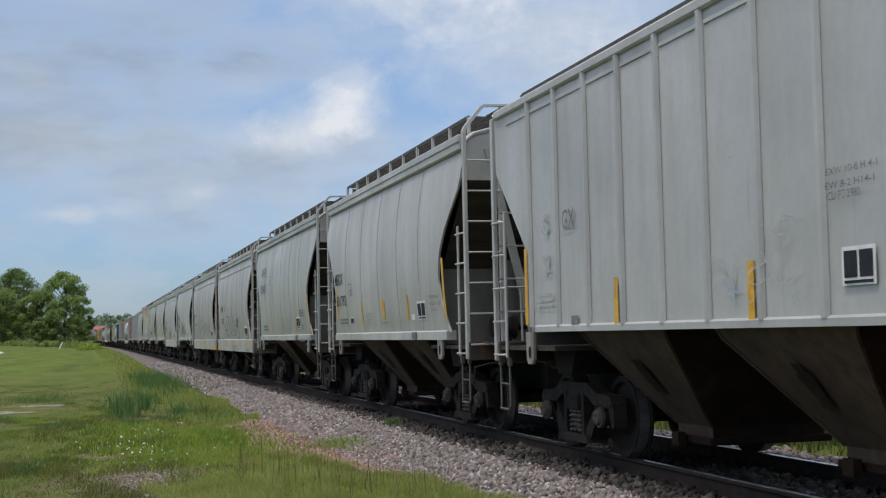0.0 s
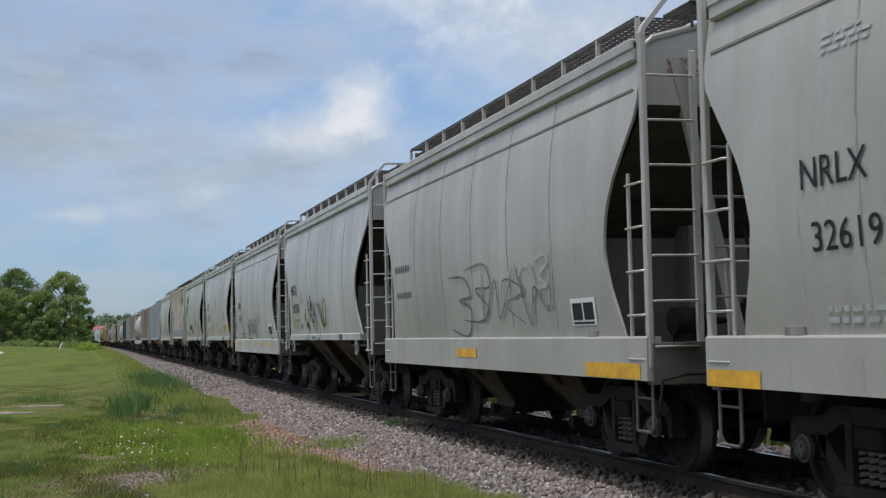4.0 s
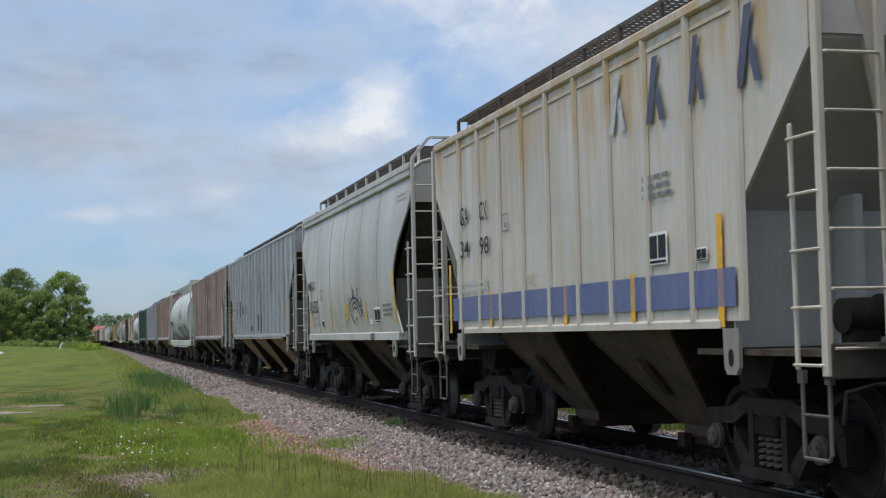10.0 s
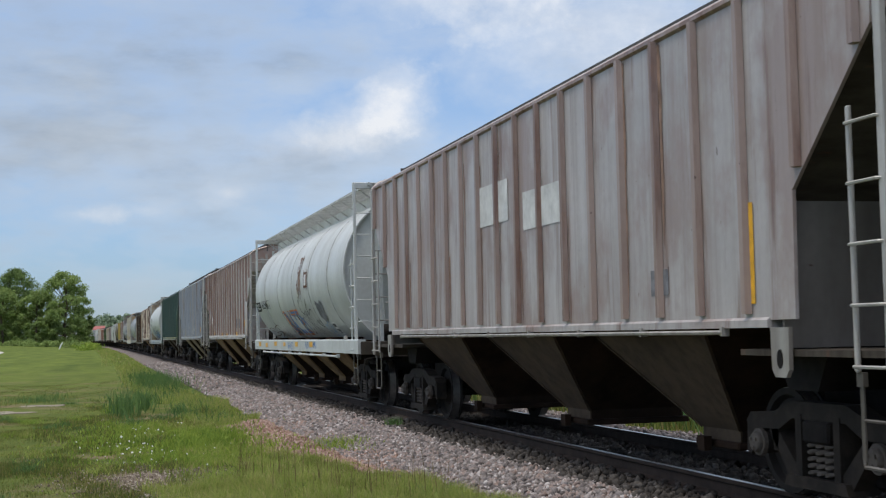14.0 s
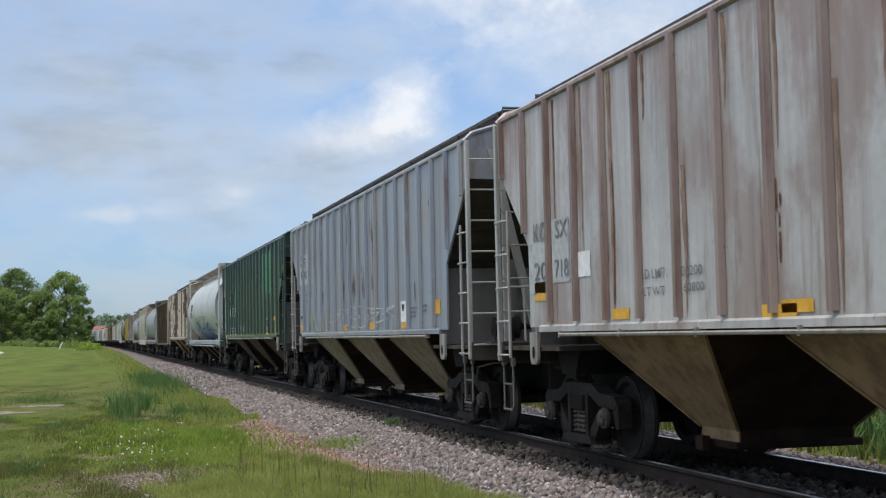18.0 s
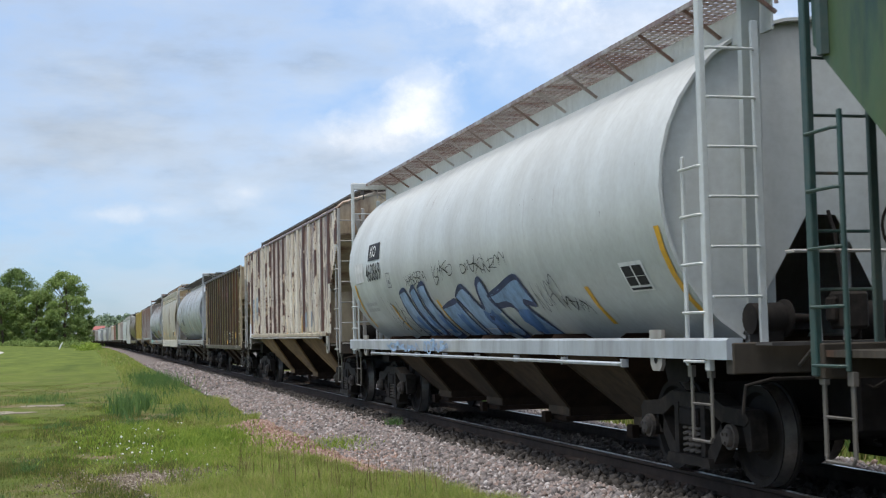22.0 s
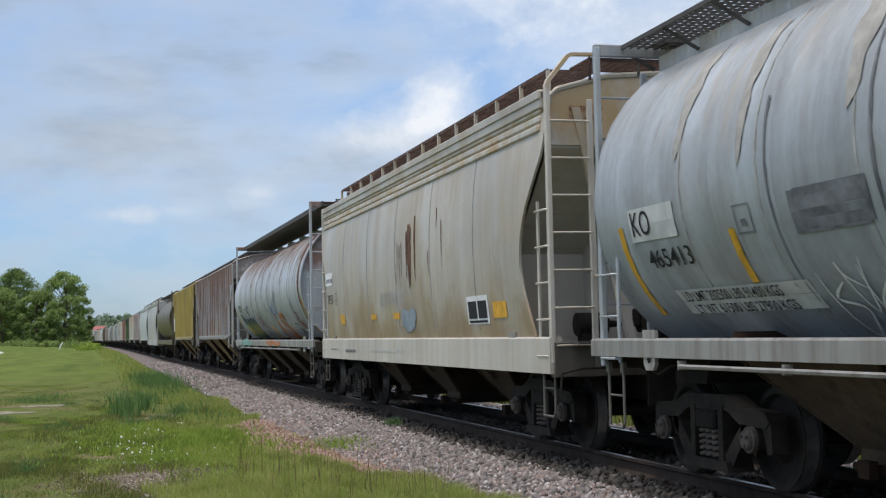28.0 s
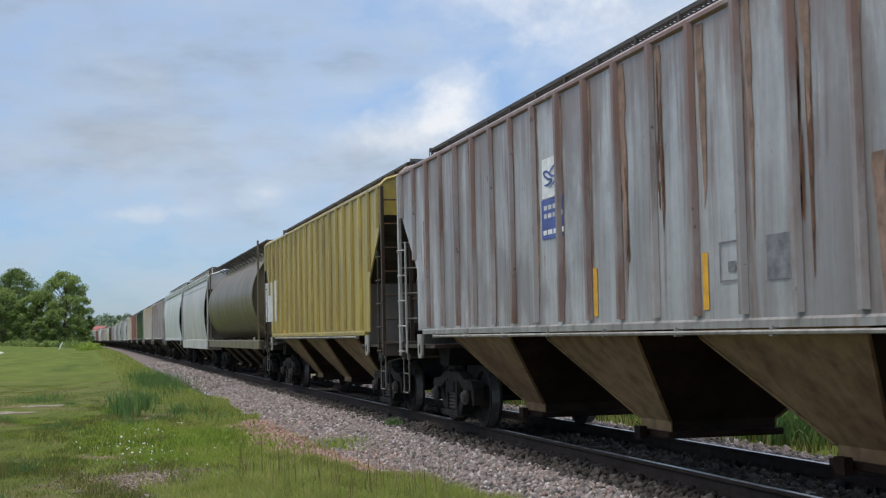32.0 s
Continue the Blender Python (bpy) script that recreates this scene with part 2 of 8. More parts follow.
def rod(bm, pts, r, n=6):
    """A round bar along a line of points."""
    rings = []
    pts = [Vector(p) for p in pts]
    for i, p in enumerate(pts):
        d = (pts[min(i + 1, len(pts) - 1)] - pts[max(i - 1, 0)]).normalized()
        a = d.orthogonal().normalized()
        b = d.cross(a)
        rings.append([bm.verts.new(p + (a * math.cos(k * 2 * math.pi / n) + b * math.sin(k * 2 * math.pi / n)) * r) for k in range(n)])
    for s, e in zip(rings, rings[1:]):
        best = min(range(n), key=lambda o: sum((s[k].co - e[(k + o) % n].co).length for k in range(n)))
        for k in range(n):
            bm.faces.new((s[k], s[(k + 1) % n], e[(k + 1 + best) % n], e[(k + best) % n]))
    bm.faces.new(rings[0])
    bm.faces.new(rings[-1])


def prism(bm, outline, x0, x1):
    """An outline of (y, z) pushed from x0 to x1."""
    a = [bm.verts.new((x0, y, z)) for y, z in outline]
    b = [bm.verts.new((x1, y, z)) for y, z in outline]
    bm.faces.new(a)
    bm.faces.new(b)
    for i in range(len(a)):
        j = (i + 1) % len(a)
        bm.faces.new((a[i], a[j], b[j], b[i]))


def lathe_x(bm, prof, n=28, closed=False):
    """A profile of (x, r) turned round the x axis."""
    rings = [[bm.verts.new((x, r * math.cos(k * 2 * math.pi / n), r * math.sin(k * 2 * math.pi / n))) for k in range(n)] for x, r in prof]
    for s, e in zip(rings, rings[1:]):
        for k in range(n):
            bm.faces.new((s[k], s[(k + 1) % n], e[(k + 1) % n], e[k]))
    if closed:
        for k in range(n):
            bm.faces.new((rings[-1][k], rings[-1][(k + 1) % n], rings[0][(k + 1) % n], rings[0][k]))
        return
    bm.faces.new(rings[0])
    bm.faces.new(rings[-1])


def grid(bm, rows, close=False):
    vs = [[bm.verts.new(p) for p in r] for r in rows]
    for a, b in zip(vs, vs[1:]):
        for i in range(len(a) - 1):
            bm.faces.new((a[i], a[i + 1], b[i + 1], b[i]))
    return vs


def sheet(bm, rows, thick):
    """A curved plate: a grid of points with thickness (a vector or a function of the point)."""
    off = (lambda p: thick) if not callable(thick) else thick
    top = grid(bm, rows)
    low = grid(bm, [[Vector(p) + Vector(off(p)) for p in r] for r in rows])
    rim = lambda g: g[0] + [r[-1] for r in g[1:]] + g[-1][-2::-1] + [r[0] for r in g[-2:0:-1]]
    a, b = rim(top), rim(low)
    for i in range(len(a)):
        j = (i + 1) % len(a)
        bm.faces.new((a[i], a[j], b[j], b[i]))


MESHES = {}


def mesh(key, build, smooth=False):
    """The mesh of that key, built once."""
    if key not in MESHES:
        bm = bmesh.new()
        build(bm)
        bmesh.ops.recalc_face_normals(bm, faces=bm.faces)
        me = bpy.data.meshes.new(str(key))
        bm.to_mesh(me)
        bm.free()
        if smooth:
            for p in me.polygons:
                p.use_smooth = True
            me.set_sharp_from_angle(angle=radians(35))
        me.materials.append(None)
        MESHES[key] = me
    return MESHES[key]


def part(name, me, mat, parent=None, label="", at=None):
    ob = new(name, me)
    ob.material_slots[0].link = "OBJECT"
    ob.material_slots[0].material = mat
    if parent is not None:
        ob.parent = parent
    if at is not None:
        ob.matrix_basis = at
    if label:
        ob["label"] = label
    return ob


# ---- railway cars: near side is -x, y along the track, z from the rail top ----
def lerp_table(tab, z):
    for (z0, a), (z1, b) in zip(tab, tab[1:]):
        if z <= z1:
            return a + (b - a) * max(0.0, (z - z0) / (z1 - z0))
    return tab[-1][1]


ROUND_SIDE = [(1.34, 1.5), (1.6, 1.535), (2.0, 1.575), (2.5, 1.6), (3.0, 1.595), (3.4, 1.565), (3.75, 1.515), (4.0, 1.47), (4.14, 1.44)]
ROUND_INSET = [(1.34, 0.86), (1.6, 1.0), (1.9, 1.2), (2.25, 1.3), (2.66, 1.14), (2.95, 0.84), (3.2, 0.52), (3.45, 0.22), (3.6, 0.15), (4.14, 0.12)]
CYL_C, CYL_R, CYL_END = 2.72, 1.62, 1.0
KINDS = {
    # eave height, bottom of the side, inset of the side's ends by height
    "round": dict(eave=4.14, low=1.44, roof=0.3),
    "rib": dict(eave=4.12, low=1.48, roof=0.34),
    "panel": dict(eave=4.22, low=1.48, roof=0.28),
    "cyl": dict(eave=4.05, low=1.3, roof=0.25),
    "gondola": dict(eave=3.88, low=1.1, roof=0.1),
}
RIB_INSET = [(1.48, 1.27), (2.45, 1.25), (3.47, 0.14), (4.3, 0.12)]


def side_x(kind, z):
    if kind == "round":
        return lerp_table(ROUND_SIDE, z)
    if kind == "cyl":
        return math.sqrt(max(0.05, CYL_R ** 2 - (z - CYL_C) ** 2))
    if kind == "gondola":
        return 1.5
    return 1.5


def inset(kind, z):
    if kind == "round":
        return lerp_table(ROUND_INSET, z)
    if kind == "cyl":
        return CYL_END
    if kind == "gondola":
        return 0.3
    return lerp_table(RIB_INSET, z)


def body_parts(kind, L, caps=(1.1, 0.38), cut=1.0):
    """The shell in its plates: (name, mesh) pairs."""
    k = KINDS[kind]
    e, low = k["eave"], k["low"] if cut == 1.0 else 1.35
    out = []

    def put(name, tag, make, smooth=False):
        out.append((name, mesh((tag, kind, L, caps, cut), make, smooth)))

    if kind == "cyl":
        n, ends = 30, (-(L / 2 - caps[0]), L / 2 - caps[1])
        angs = [math.radians(-60 + 300 * i / n) for i in range(n + 1)]

        def shell(bm):
            rows = [[(CYL_R * math.cos(a), y, CYL_C + CYL_R * math.sin(a)) for a in angs] for y in [ends[0] + (ends[1] - ends[0]) * j / 12 for j in range(13)]]
            sheet(bm, rows, lambda p: Vector((-p[0], 0, CYL_C - p[2])).normalized() * 0.03)
        put("tank_shell", "shell", shell, True)
        for s in (-1, 1):
            def cap(bm, s=s):
                rings = [[bm.verts.new((r * math.cos(q), ends[(s + 1) // 2] + s * d, CYL_C + r * math.sin(q))) for q in angs] for r, d in ((1.585, -0.1), (1.3, -0.05), (0.8, 0.0), (0.3, 0.02))]
                for a, b in zip(rings, rings[1:]):
                    for i in range(n):
                        bm.faces.new((a[i], a[i + 1], b[i + 1], b[i]))
                bm.faces.new(rings[-1])
            put("end_plate", ("cap", s), cap, True)
        return out
    if kind == "round":
        zs = [low + (e - low) * i / 16 for i in range(17)]
    else:
        zs = [low] + [z for z, _ in RIB_INSET if low + 0.05 < z < e - 0.01] + [e]
    ny = 2 if kind != "round" else 10
    for s in (-1, 1):
        def side(bm, s=s):
            rows = [[(s * side_x(kind, z), (L / 2 - inset(kind, z) * cut) * (2 * j / ny - 1), z) for j in range(ny + 1)] for z in zs]
            sheet(bm, rows, (-s * 0.03, 0, 0))
        put("side_panel", ("side", s), side, kind == "round")
    if kind == "gondola":
        h = L / 2 - 0.3
        for s in (-1, 1):
            put("end_panel", ("end", s), lambda bm, s=s: box(bm, -1.47, 1.47, s * h - 0.02, s * h + 0.02, 2.75, e))
            put("slope_sheet", ("slope", s), lambda bm, s=s: sheet(bm, [[(x, s * (h - d), z) for x in (-1.46, 1.46)] for d, z in ((0.03, 2.77), (1.9, 1.15))], (0, 0, -0.03)))
        return out
    h = L / 2 - 0.14
    xe = side_x(kind, e) - 0.01
    rise = k["roof"]
    roof = [(-xe, e), (-xe * 0.93, e + rise * 0.3), (-xe * 0.5, e + rise * 0.85), (0, e + rise), (xe * 0.5, e + rise * 0.85), (xe * 0.93, e + rise * 0.3), (xe, e)]
    put("roof", "roof", lambda bm: sheet(bm, [[(x, y, z) for x, z in roof] for y in (-h, h)], (0, 0, -0.03)))
    top_end = 3.58

    def end(bm, s):
        ring = [(-xe, top_end)] + roof + [(xe, top_end)]
        a = [bm.verts.new((x, s * (h + 0.01), z)) for x, z in ring]
        b = [bm.verts.new((x, s * (h - 0.02), z)) for x, z in ring]
        bm.faces.new(a), bm.faces.new(b)
        for i in range(len(a)):
            bm.faces.new((a[i], a[(i + 1) % len(a)], b[(i + 1) % len(b)], b[i]))
    for s in (-1, 1):
        put("end_panel", ("end", s), lambda bm, s=s: end(bm, s))
        put("slope_sheet", ("slope", s), lambda bm, s=s: sheet(bm, [[(x, s * (h - d), z) for x in (-1.46, 1.46)] for d, z in ((0.02, top_end), (1.35, 2.42))], (0, 0, -0.03)))
        put("bulkhead", ("bulk", s), lambda bm, s=s: (box(bm, -1.47, 1.47, min(s * (h - 1.35), s * (h - 1.38)), max(s * (h - 1.35), s * (h - 1.38)), 1.26, 2.42),
                                                       box(bm, -0.55, -0.47, min(s * (h - 1.0), s * (h - 1.34)), max(s * (h - 1.0), s * (h - 1.34)), 1.26, 2.5)))
    return out


def build_bay(kind, half, depth=0.32):
    """A discharge bay: its two side plates, its two slope plates, which run on up into the body, and the outlet."""
    zt = 1.46 if kind != "cyl" else 1.3
    xt = 1.42
    lv = [(xt, half, zt), (xt - 0.05, half * 0.95, zt - 0.12), (0.62, 0.4, depth + 0.12), (0.62, 0.4, depth)]
    up = [(xt, half * 1.45, zt + 0.34)] + lv if kind == "side" else [(xt - 0.1, half * 1.12, zt + 0.09)] + lv

    def sides(bm, s=-1):
        sheet(bm, [[(s * x, -y, z), (s * x, y, z)] for x, y, z in lv], (-s * 0.015, 0, 0))
        for q in (-1, 1):
            rod(bm, [(s * (x + 0.012), q * y, z) for x, y, z in lv[:3]], 0.014, 4)

    def slope(bm, s):
        sheet(bm, [[(-x + 0.02, s * y, z), (x - 0.02, s * y, z)] for x, y, z in up], (0, -s * 0.015, 0))

    def outlet(bm):
        bevelled(bm, -0.68, 0.68, -0.46, 0.46, depth - 0.06, depth + 0.01, 0.012)
        rod(bm, [(-0.76, 0.1, depth - 0.02), (0.76, 0.1, depth - 0.02)], 0.03, 6)
        box(bm, -0.8, -0.72, 0.02, 0.18, depth - 0.09, depth + 0.05)
    key = ("bay", kind, round(half, 3), depth)
    return mesh((*key, "out"), outlet), mesh((*key, "far"), lambda bm: sides(bm, 1)), mesh(key, sides), mesh((*key, 1), lambda bm: slope(bm, 1)), mesh((*key, -1), lambda bm: slope(bm, -1))


def build_sill(L, z0, z1, x=1.5, lip=0.04):
    def make(bm):
        prism_y = [(-x - lip, z0), (-x - lip, z1 - 0.02), (-x - lip + 0.02, z1), (-x + 0.1, z1), (-x + 0.1, z0)]
        a = [bm.verts.new((px, -L / 2, pz)) for px, pz in prism_y]
        b = [bm.verts.new((px, L / 2, pz)) for px, pz in prism_y]
        bm.faces.new(a), bm.faces.new(b)
        for i in range(5):
            bm.faces.new((a[i], a[(i + 1) % 5], b[(i + 1) % 5], b[i]))
    return mesh(("sill", L, z0, z1, x), make)


def build_eave(L, e, x, r=0.05):
    def make(bm):
        bevelled(bm, -x - r, -x + r, -L / 2, L / 2, e - r * 1.5, e + r, 0.02)
        if r > 0.05:
            bevelled(bm, -x - r * 1.2, -x - r * 0.3, -L / 2, L / 2, e - r * 0.2, e + r * 1.15, 0.015)
    return mesh(("eave", L, e, x, r), make)


def build_rib(low, e, proud, wide):
    def make(bm):
        a = [(-1.5 - proud, -wide * 0.6), (-1.5 - proud, wide * 0.6), (-1.505, wide), (-1.505, -wide)]
        lo = [bm.verts.new((x, y, low)) for x, y in a]
        hi = [bm.verts.new((x, y, e)) for x, y in a]
        bm.faces.new(lo), bm.faces.new(hi)
        for i in range(4):
            bm.faces.new((lo[i], lo[(i + 1) % 4], hi[(i + 1) % 4], hi[i]))
    return mesh(("rib", low, e, proud, wide), make)


def build_seam(kind, low, e, wide=0.012):
    def make(bm):
        zs = [low + (e - low) * i / 12 for i in range(13)]
        sheet(bm, [[(-side_x(kind, z) - 0.006, y, z) for y in (-wide, wide)] for z in zs], (0.01, 0, 0))
    return mesh(("seam", kind, low, e), make)


def build_walkway(L, x0, x1, z):
    """Grating of bearing bars and cross bars, and its edge."""
    def make(bm):
        for x in (x0, x1):
            box(bm, x - 0.012, x + 0.012, -L / 2, L / 2, z - 0.025, z + 0.02)
        n = 7
        for i in range(1, n):
            x = x0 + (x1 - x0) * i / n
            box(bm, x - 0.006, x + 0.006, -L / 2, L / 2, z - 0.012, z + 0.012)
        m = int(L / 0.11)
        for i in range(m + 1):
            y = -L / 2 + L * i / m
            box(bm, min(x0, x1), max(x0, x1), y - 0.014, y + 0.014, z - 0.008, z + 0.008)
    return mesh(("walk", round(L, 2), x0, x1, z), make)


def build_post(x, z0, z1, r=0.022):
    return mesh(("post", x, z0, z1), lambda bm: box(bm, x - r, x + r, -r, r, z0, z1))


def build_brace(x0, z0, x1, z1):
    return mesh(("brace", x0, z0, x1, z1), lambda bm: rod(bm, [(x0, 0, z0), (x1, 0, z1)], 0.022, 4))


def build_hatch():
    def make(bm):
        lathe_x(bm, [(-0.05, 0.36), (0.03, 0.36), (0.07, 0.3), (0.08, 0.05)], 16)
        bmesh.ops.rotate(bm, verts=bm.verts, matrix=Matrix.Rotation(-math.pi / 2, 3, "Y"))
    return mesh("hatch", make, True)


def build_stile(length, w=0.045, d=0.03):
    return mesh(("stile", round(length, 2), w, d), lambda bm: bevelled(bm, -d, d, -w, w, 0, length, 0.008))


def build_rung(length, axis):
    def make(bm):
        q = length / 2
        pts = [(0, -q, 0), (0, -q + 0.03, 0), (0, q - 0.03, 0), (0, q, 0)] if axis == "y" else [(-q, 0, 0), (-q + 0.03, 0, 0), (q - 0.03, 0, 0), (q, 0, 0)]
        off = Vector((-0.05, 0, 0)) if axis == "y" else Vector((0, -0.05, 0))
        rod(bm, [Vector(p) + (off if 0 < i < 3 else Vector()) for i, p in enumerate(pts)], 0.013, 6)
    return mesh(("rung", round(length, 2), axis), make)


def build_step(w):
    """A stirrup of flat bar that hangs below the sill, with two treads."""
    def make(bm):
        h = w / 2
        for y in (-h, h):
            box(bm, -0.007, 0.007, y - 0.022, y + 0.022, 0.05, 0.62)
            box(bm, -0.02, 0.02, y - 0.04, y + 0.04, 0.56, 0.66)
        rod(bm, [(0, -h, 0.06), (-0.01, -h * 0.9, 0.012), (-0.01, h * 0.9, 0.012), (0, h, 0.06)], 0.016, 6)
        rod(bm, [(0, -h, 0.33), (0, h, 0.33)], 0.012, 6)
    return mesh(("step", w), make)


def build_top_bend(x, z, lift, reach):
    """The upper end of a corner stile, which leans over to the roof's cross walk."""
    return mesh(("top_bend", x, z, lift, reach), lambda bm: sheet(bm, [[(x + u, -0.045, z + v), (x + u, 0.045, z + v)] for u, v in ((0.0, -0.02), (0.03, 0.06), (0.27, lift - 0.03), (0.33, lift), (reach, lift + 0.01))], (0.035, 0, -0.03)))


def build_end_brace(x0, z0, x1, z1, dy, wide=0.055):
    """A slanting flat strut on a car's end, with a folded edge."""
    def make(bm):
        sheet(bm, [[(x0 - wide, 0, z0), (x0 + wide, 0, z0)], [(x1 - wide, dy, z1), (x1 + wide, dy, z1)]], (0, 0.015, 0))
        sheet(bm, [[(x0 - wide, 0.016, z0), (x0 - wide, 0.08, z0)], [(x1 - wide, dy + 0.016, z1), (x1 - wide, dy + 0.08, z1)]], (0.012, 0, 0))
    return mesh(("end_brace", x0, z0, x1, z1, dy), make)


def build_roof_arch(xe, e, rise):
    """The rolled edge over a car's end, arched like the roof."""
    return mesh(("roof_arch", round(xe, 3), e, rise), lambda bm: rod(bm, [(-xe - 0.02, 0, e - 0.02), (-xe * 0.93, 0, e + rise * 0.3), (-xe * 0.5, 0, e + rise * 0.87), (0, 0, e + rise + 0.015),
                                                                         (xe * 0.5, 0, e + rise * 0.87), (xe * 0.93, 0, e + rise * 0.3), (xe + 0.02, 0, e - 0.02)], 0.035, 6))


def build_pipe(L, x, z, r=0.022):
    return mesh(("pipe", L, x, z), lambda bm: (rod(bm, [(x, -L / 2, z), (x, L / 2, z)], r, 6), [box(bm, x - 0.01, x + 0.06, y - 0.02, y + 0.02, z - 0.03, z + 0.05) for y in [L * (i / 7 - 0.5) for i in range(8)]]))


def end_parts(deep):
    """End sill, platform, draft sill and corner brackets of one end (towards -y), y from the end sill."""
    z0 = 1.04 if not deep else 0.9
    return (("end_sill", mesh(("end_sill", deep), lambda bm: bevelled(bm, -1.5, 1.5, -0.02, 0.12, z0, 1.3, 0.01))),
            ("end_platform", mesh(("platform", deep), lambda bm: box(bm, -1.48, 1.48, 0.12, 2.2, 1.2, 1.25))),
            ("draft_sill", mesh("draft_sill", lambda bm: (bevelled(bm, -0.33, 0.33, -0.12, 2.9, 0.6, 1.19, 0.015), box(bm, -0.42, 0.42, -0.16, -0.1, 0.55, 1.22)))),
            ("jacking_pad", mesh("jacking_pad", lambda bm: prism(bm, [(1.32, 1.42), (1.6, 1.42), (1.59, 1.1), (1.54, 1.04), (1.38, 1.04), (1.33, 1.1)], -1.535, -1.5))),
            # solid dark disc that stands for the shade inside the pad's hole
            ("lifting_eye", mesh("lifting_eye", lambda bm: prism(bm, [(1.46 + 0.045 * math.cos(a), 1.18 + 0.075 * math.sin(a)) for a in [k * math.pi / 5 for k in range(10)]], -1.54, -1.5))),
            ("body_bolster", mesh("body_bolster", lambda bm: prism(bm, [(1.35, 1.19), (2.1, 1.19), (1.95, 0.92), (1.5, 0.92)], -1.2, 1.2))))


def build_coupler():
    def make(bm):
        bevelled(bm, -0.09, 0.09, -0.42, 0.1, 0.78, 0.95, 0.02)
        prism(bm, [(-0.68, 0.72), (-0.62, 1.0), (-0.4, 1.02), (-0.36, 0.72)], -0.17, 0.15)
        prism(bm, [(-0.78, 0.74), (-0.78, 0.98), (-0.66, 0.98), (-0.66, 0.74)], -0.17, -0.05)
    return mesh("coupler", make)


def build_lever():
    return mesh("lever", lambda bm: rod(bm, [(-1.46, -0.08, 0.72), (-1.44, -0.1, 0.95), (-1.2, -0.1, 1.0), (-0.5, -0.12, 1.0), (-0.3, -0.16, 0.9), (-0.15, -0.3, 1.02)], 0.016, 6))


def build_hose(bow):
    return mesh(("hose", bow), lambda bm: rod(bm, [(0.3, -0.1, 0.8), (0.32, -0.22, 0.72), (0.28, -0.36, 0.45), (0.22, -0.52, 0.32), (0.18, -0.66, 0.3)], 0.028, 6))


def build_brake():
    def make(bm):
        lathe_x(bm, [(-0.2, 0.02), (0.05, 0.03), (0.06, 0.1), (0.04, 0.1)], 12)
        n = 20
        for k in range(n):
            a, b = 2 * math.pi * k / n, 2 * math.pi * (k + 1) / n
            rod(bm, [(0, 0.27 * math.cos(a), 0.27 * math.sin(a)), (0, 0.27 * math.cos(b), 0.27 * math.sin(b))], 0.014, 4)
        for k in range(5):
            a = 2 * math.pi * k / 5
            rod(bm, [(0.02, 0, 0), (0, 0.27 * math.cos(a), 0.27 * math.sin(a))], 0.012, 4)
        bmesh.ops.rotate(bm, verts=bm.verts, matrix=Matrix.Rotation(-math.pi / 2, 3, "Z"))
    return mesh("brake", make)


def build_tank():
    def make(bm):
        lathe_x(bm, [(-0.5, 0.05), (-0.48, 0.15), (-0.42, 0.19), (0.42, 0.19), (0.48, 0.15), (0.5, 0.05)], 16)
    return mesh("air_tank", make, True)


def build_side_frame():
    def make(bm):
        top = [(-1.18, 0.62), (-1.1, 0.7), (-0.7, 0.72), (-0.42, 0.82), (0.42, 0.82), (0.7, 0.72), (1.1, 0.7), (1.18, 0.62), (1.1, 0.56), (0.62, 0.58), (0.4, 0.68), (-0.4, 0.68), (-0.62, 0.58), (-1.1, 0.56)]
        prism(bm, top, -0.09, 0.09)
        for s in (-1, 1):
            o = [(s * 0.68, 0.6), (s * 0.8, 0.56), (s * 0.46, 0.18), (s * 0.3, 0.16), (s * 0.3, 0.26)]
            prism(bm, o, -0.08, 0.08)
            prism(bm, [(s * 0.24, 0.22), (s * 0.33, 0.22), (s * 0.33, 0.72), (s * 0.24, 0.72)], -0.1, 0.1)
            prism(bm, [(s * 1.02, 0.6), (s * 1.18, 0.62), (s * 1.2, 0.36), (s * 1.12, 0.34)], -0.08, 0.08)
            prism(bm, [(s * 0.62, 0.6), (s * 0.76, 0.58), (s * 0.72, 0.4), (s * 0.66, 0.4)], -0.08, 0.08)
        prism(bm, [(-0.48, 0.14), (0.48, 0.14), (0.44, 0.23), (-0.44, 0.23)], -0.13, 0.13)
    return mesh("side_frame", make)


def build_spring():
    def make(bm):
        turns, n = 5, 60
        pts = [(0.055 * math.cos(2 * math.pi * turns * i / n), 0.055 * math.sin(2 * math.pi * turns * i / n), 0.24 + 0.27 * i / n) for i in range(n + 1)]
        rod(bm, pts, 0.02, 5)
    return mesh("spring", make)


def build_bolster():
    def make(bm):
        bevelled(bm, -1.12, 1.12, -0.2, 0.2, 0.5, 0.68, 0.02)
        lathe = [(-0.22, 0.62), (0.22, 0.62), (0.22, 0.8), (-0.22, 0.8)]
        prism(bm, [(y, z + 0.06) for y, z in lathe], -0.25, 0.25)
        for s in (-1, 1):
            bevelled(bm, -0.95, 0.95, s * 0.33 - 0.05, s * 0.33 + 0.05, 0.36, 0.46, 0.01)
            for x in (-0.72, 0.72):
                bevelled(bm, x - 0.06, x + 0.06, s * 0.42 - 0.04, s * 0.42 + 0.04, 0.3, 0.6, 0.01)
    return mesh("bolster", make)


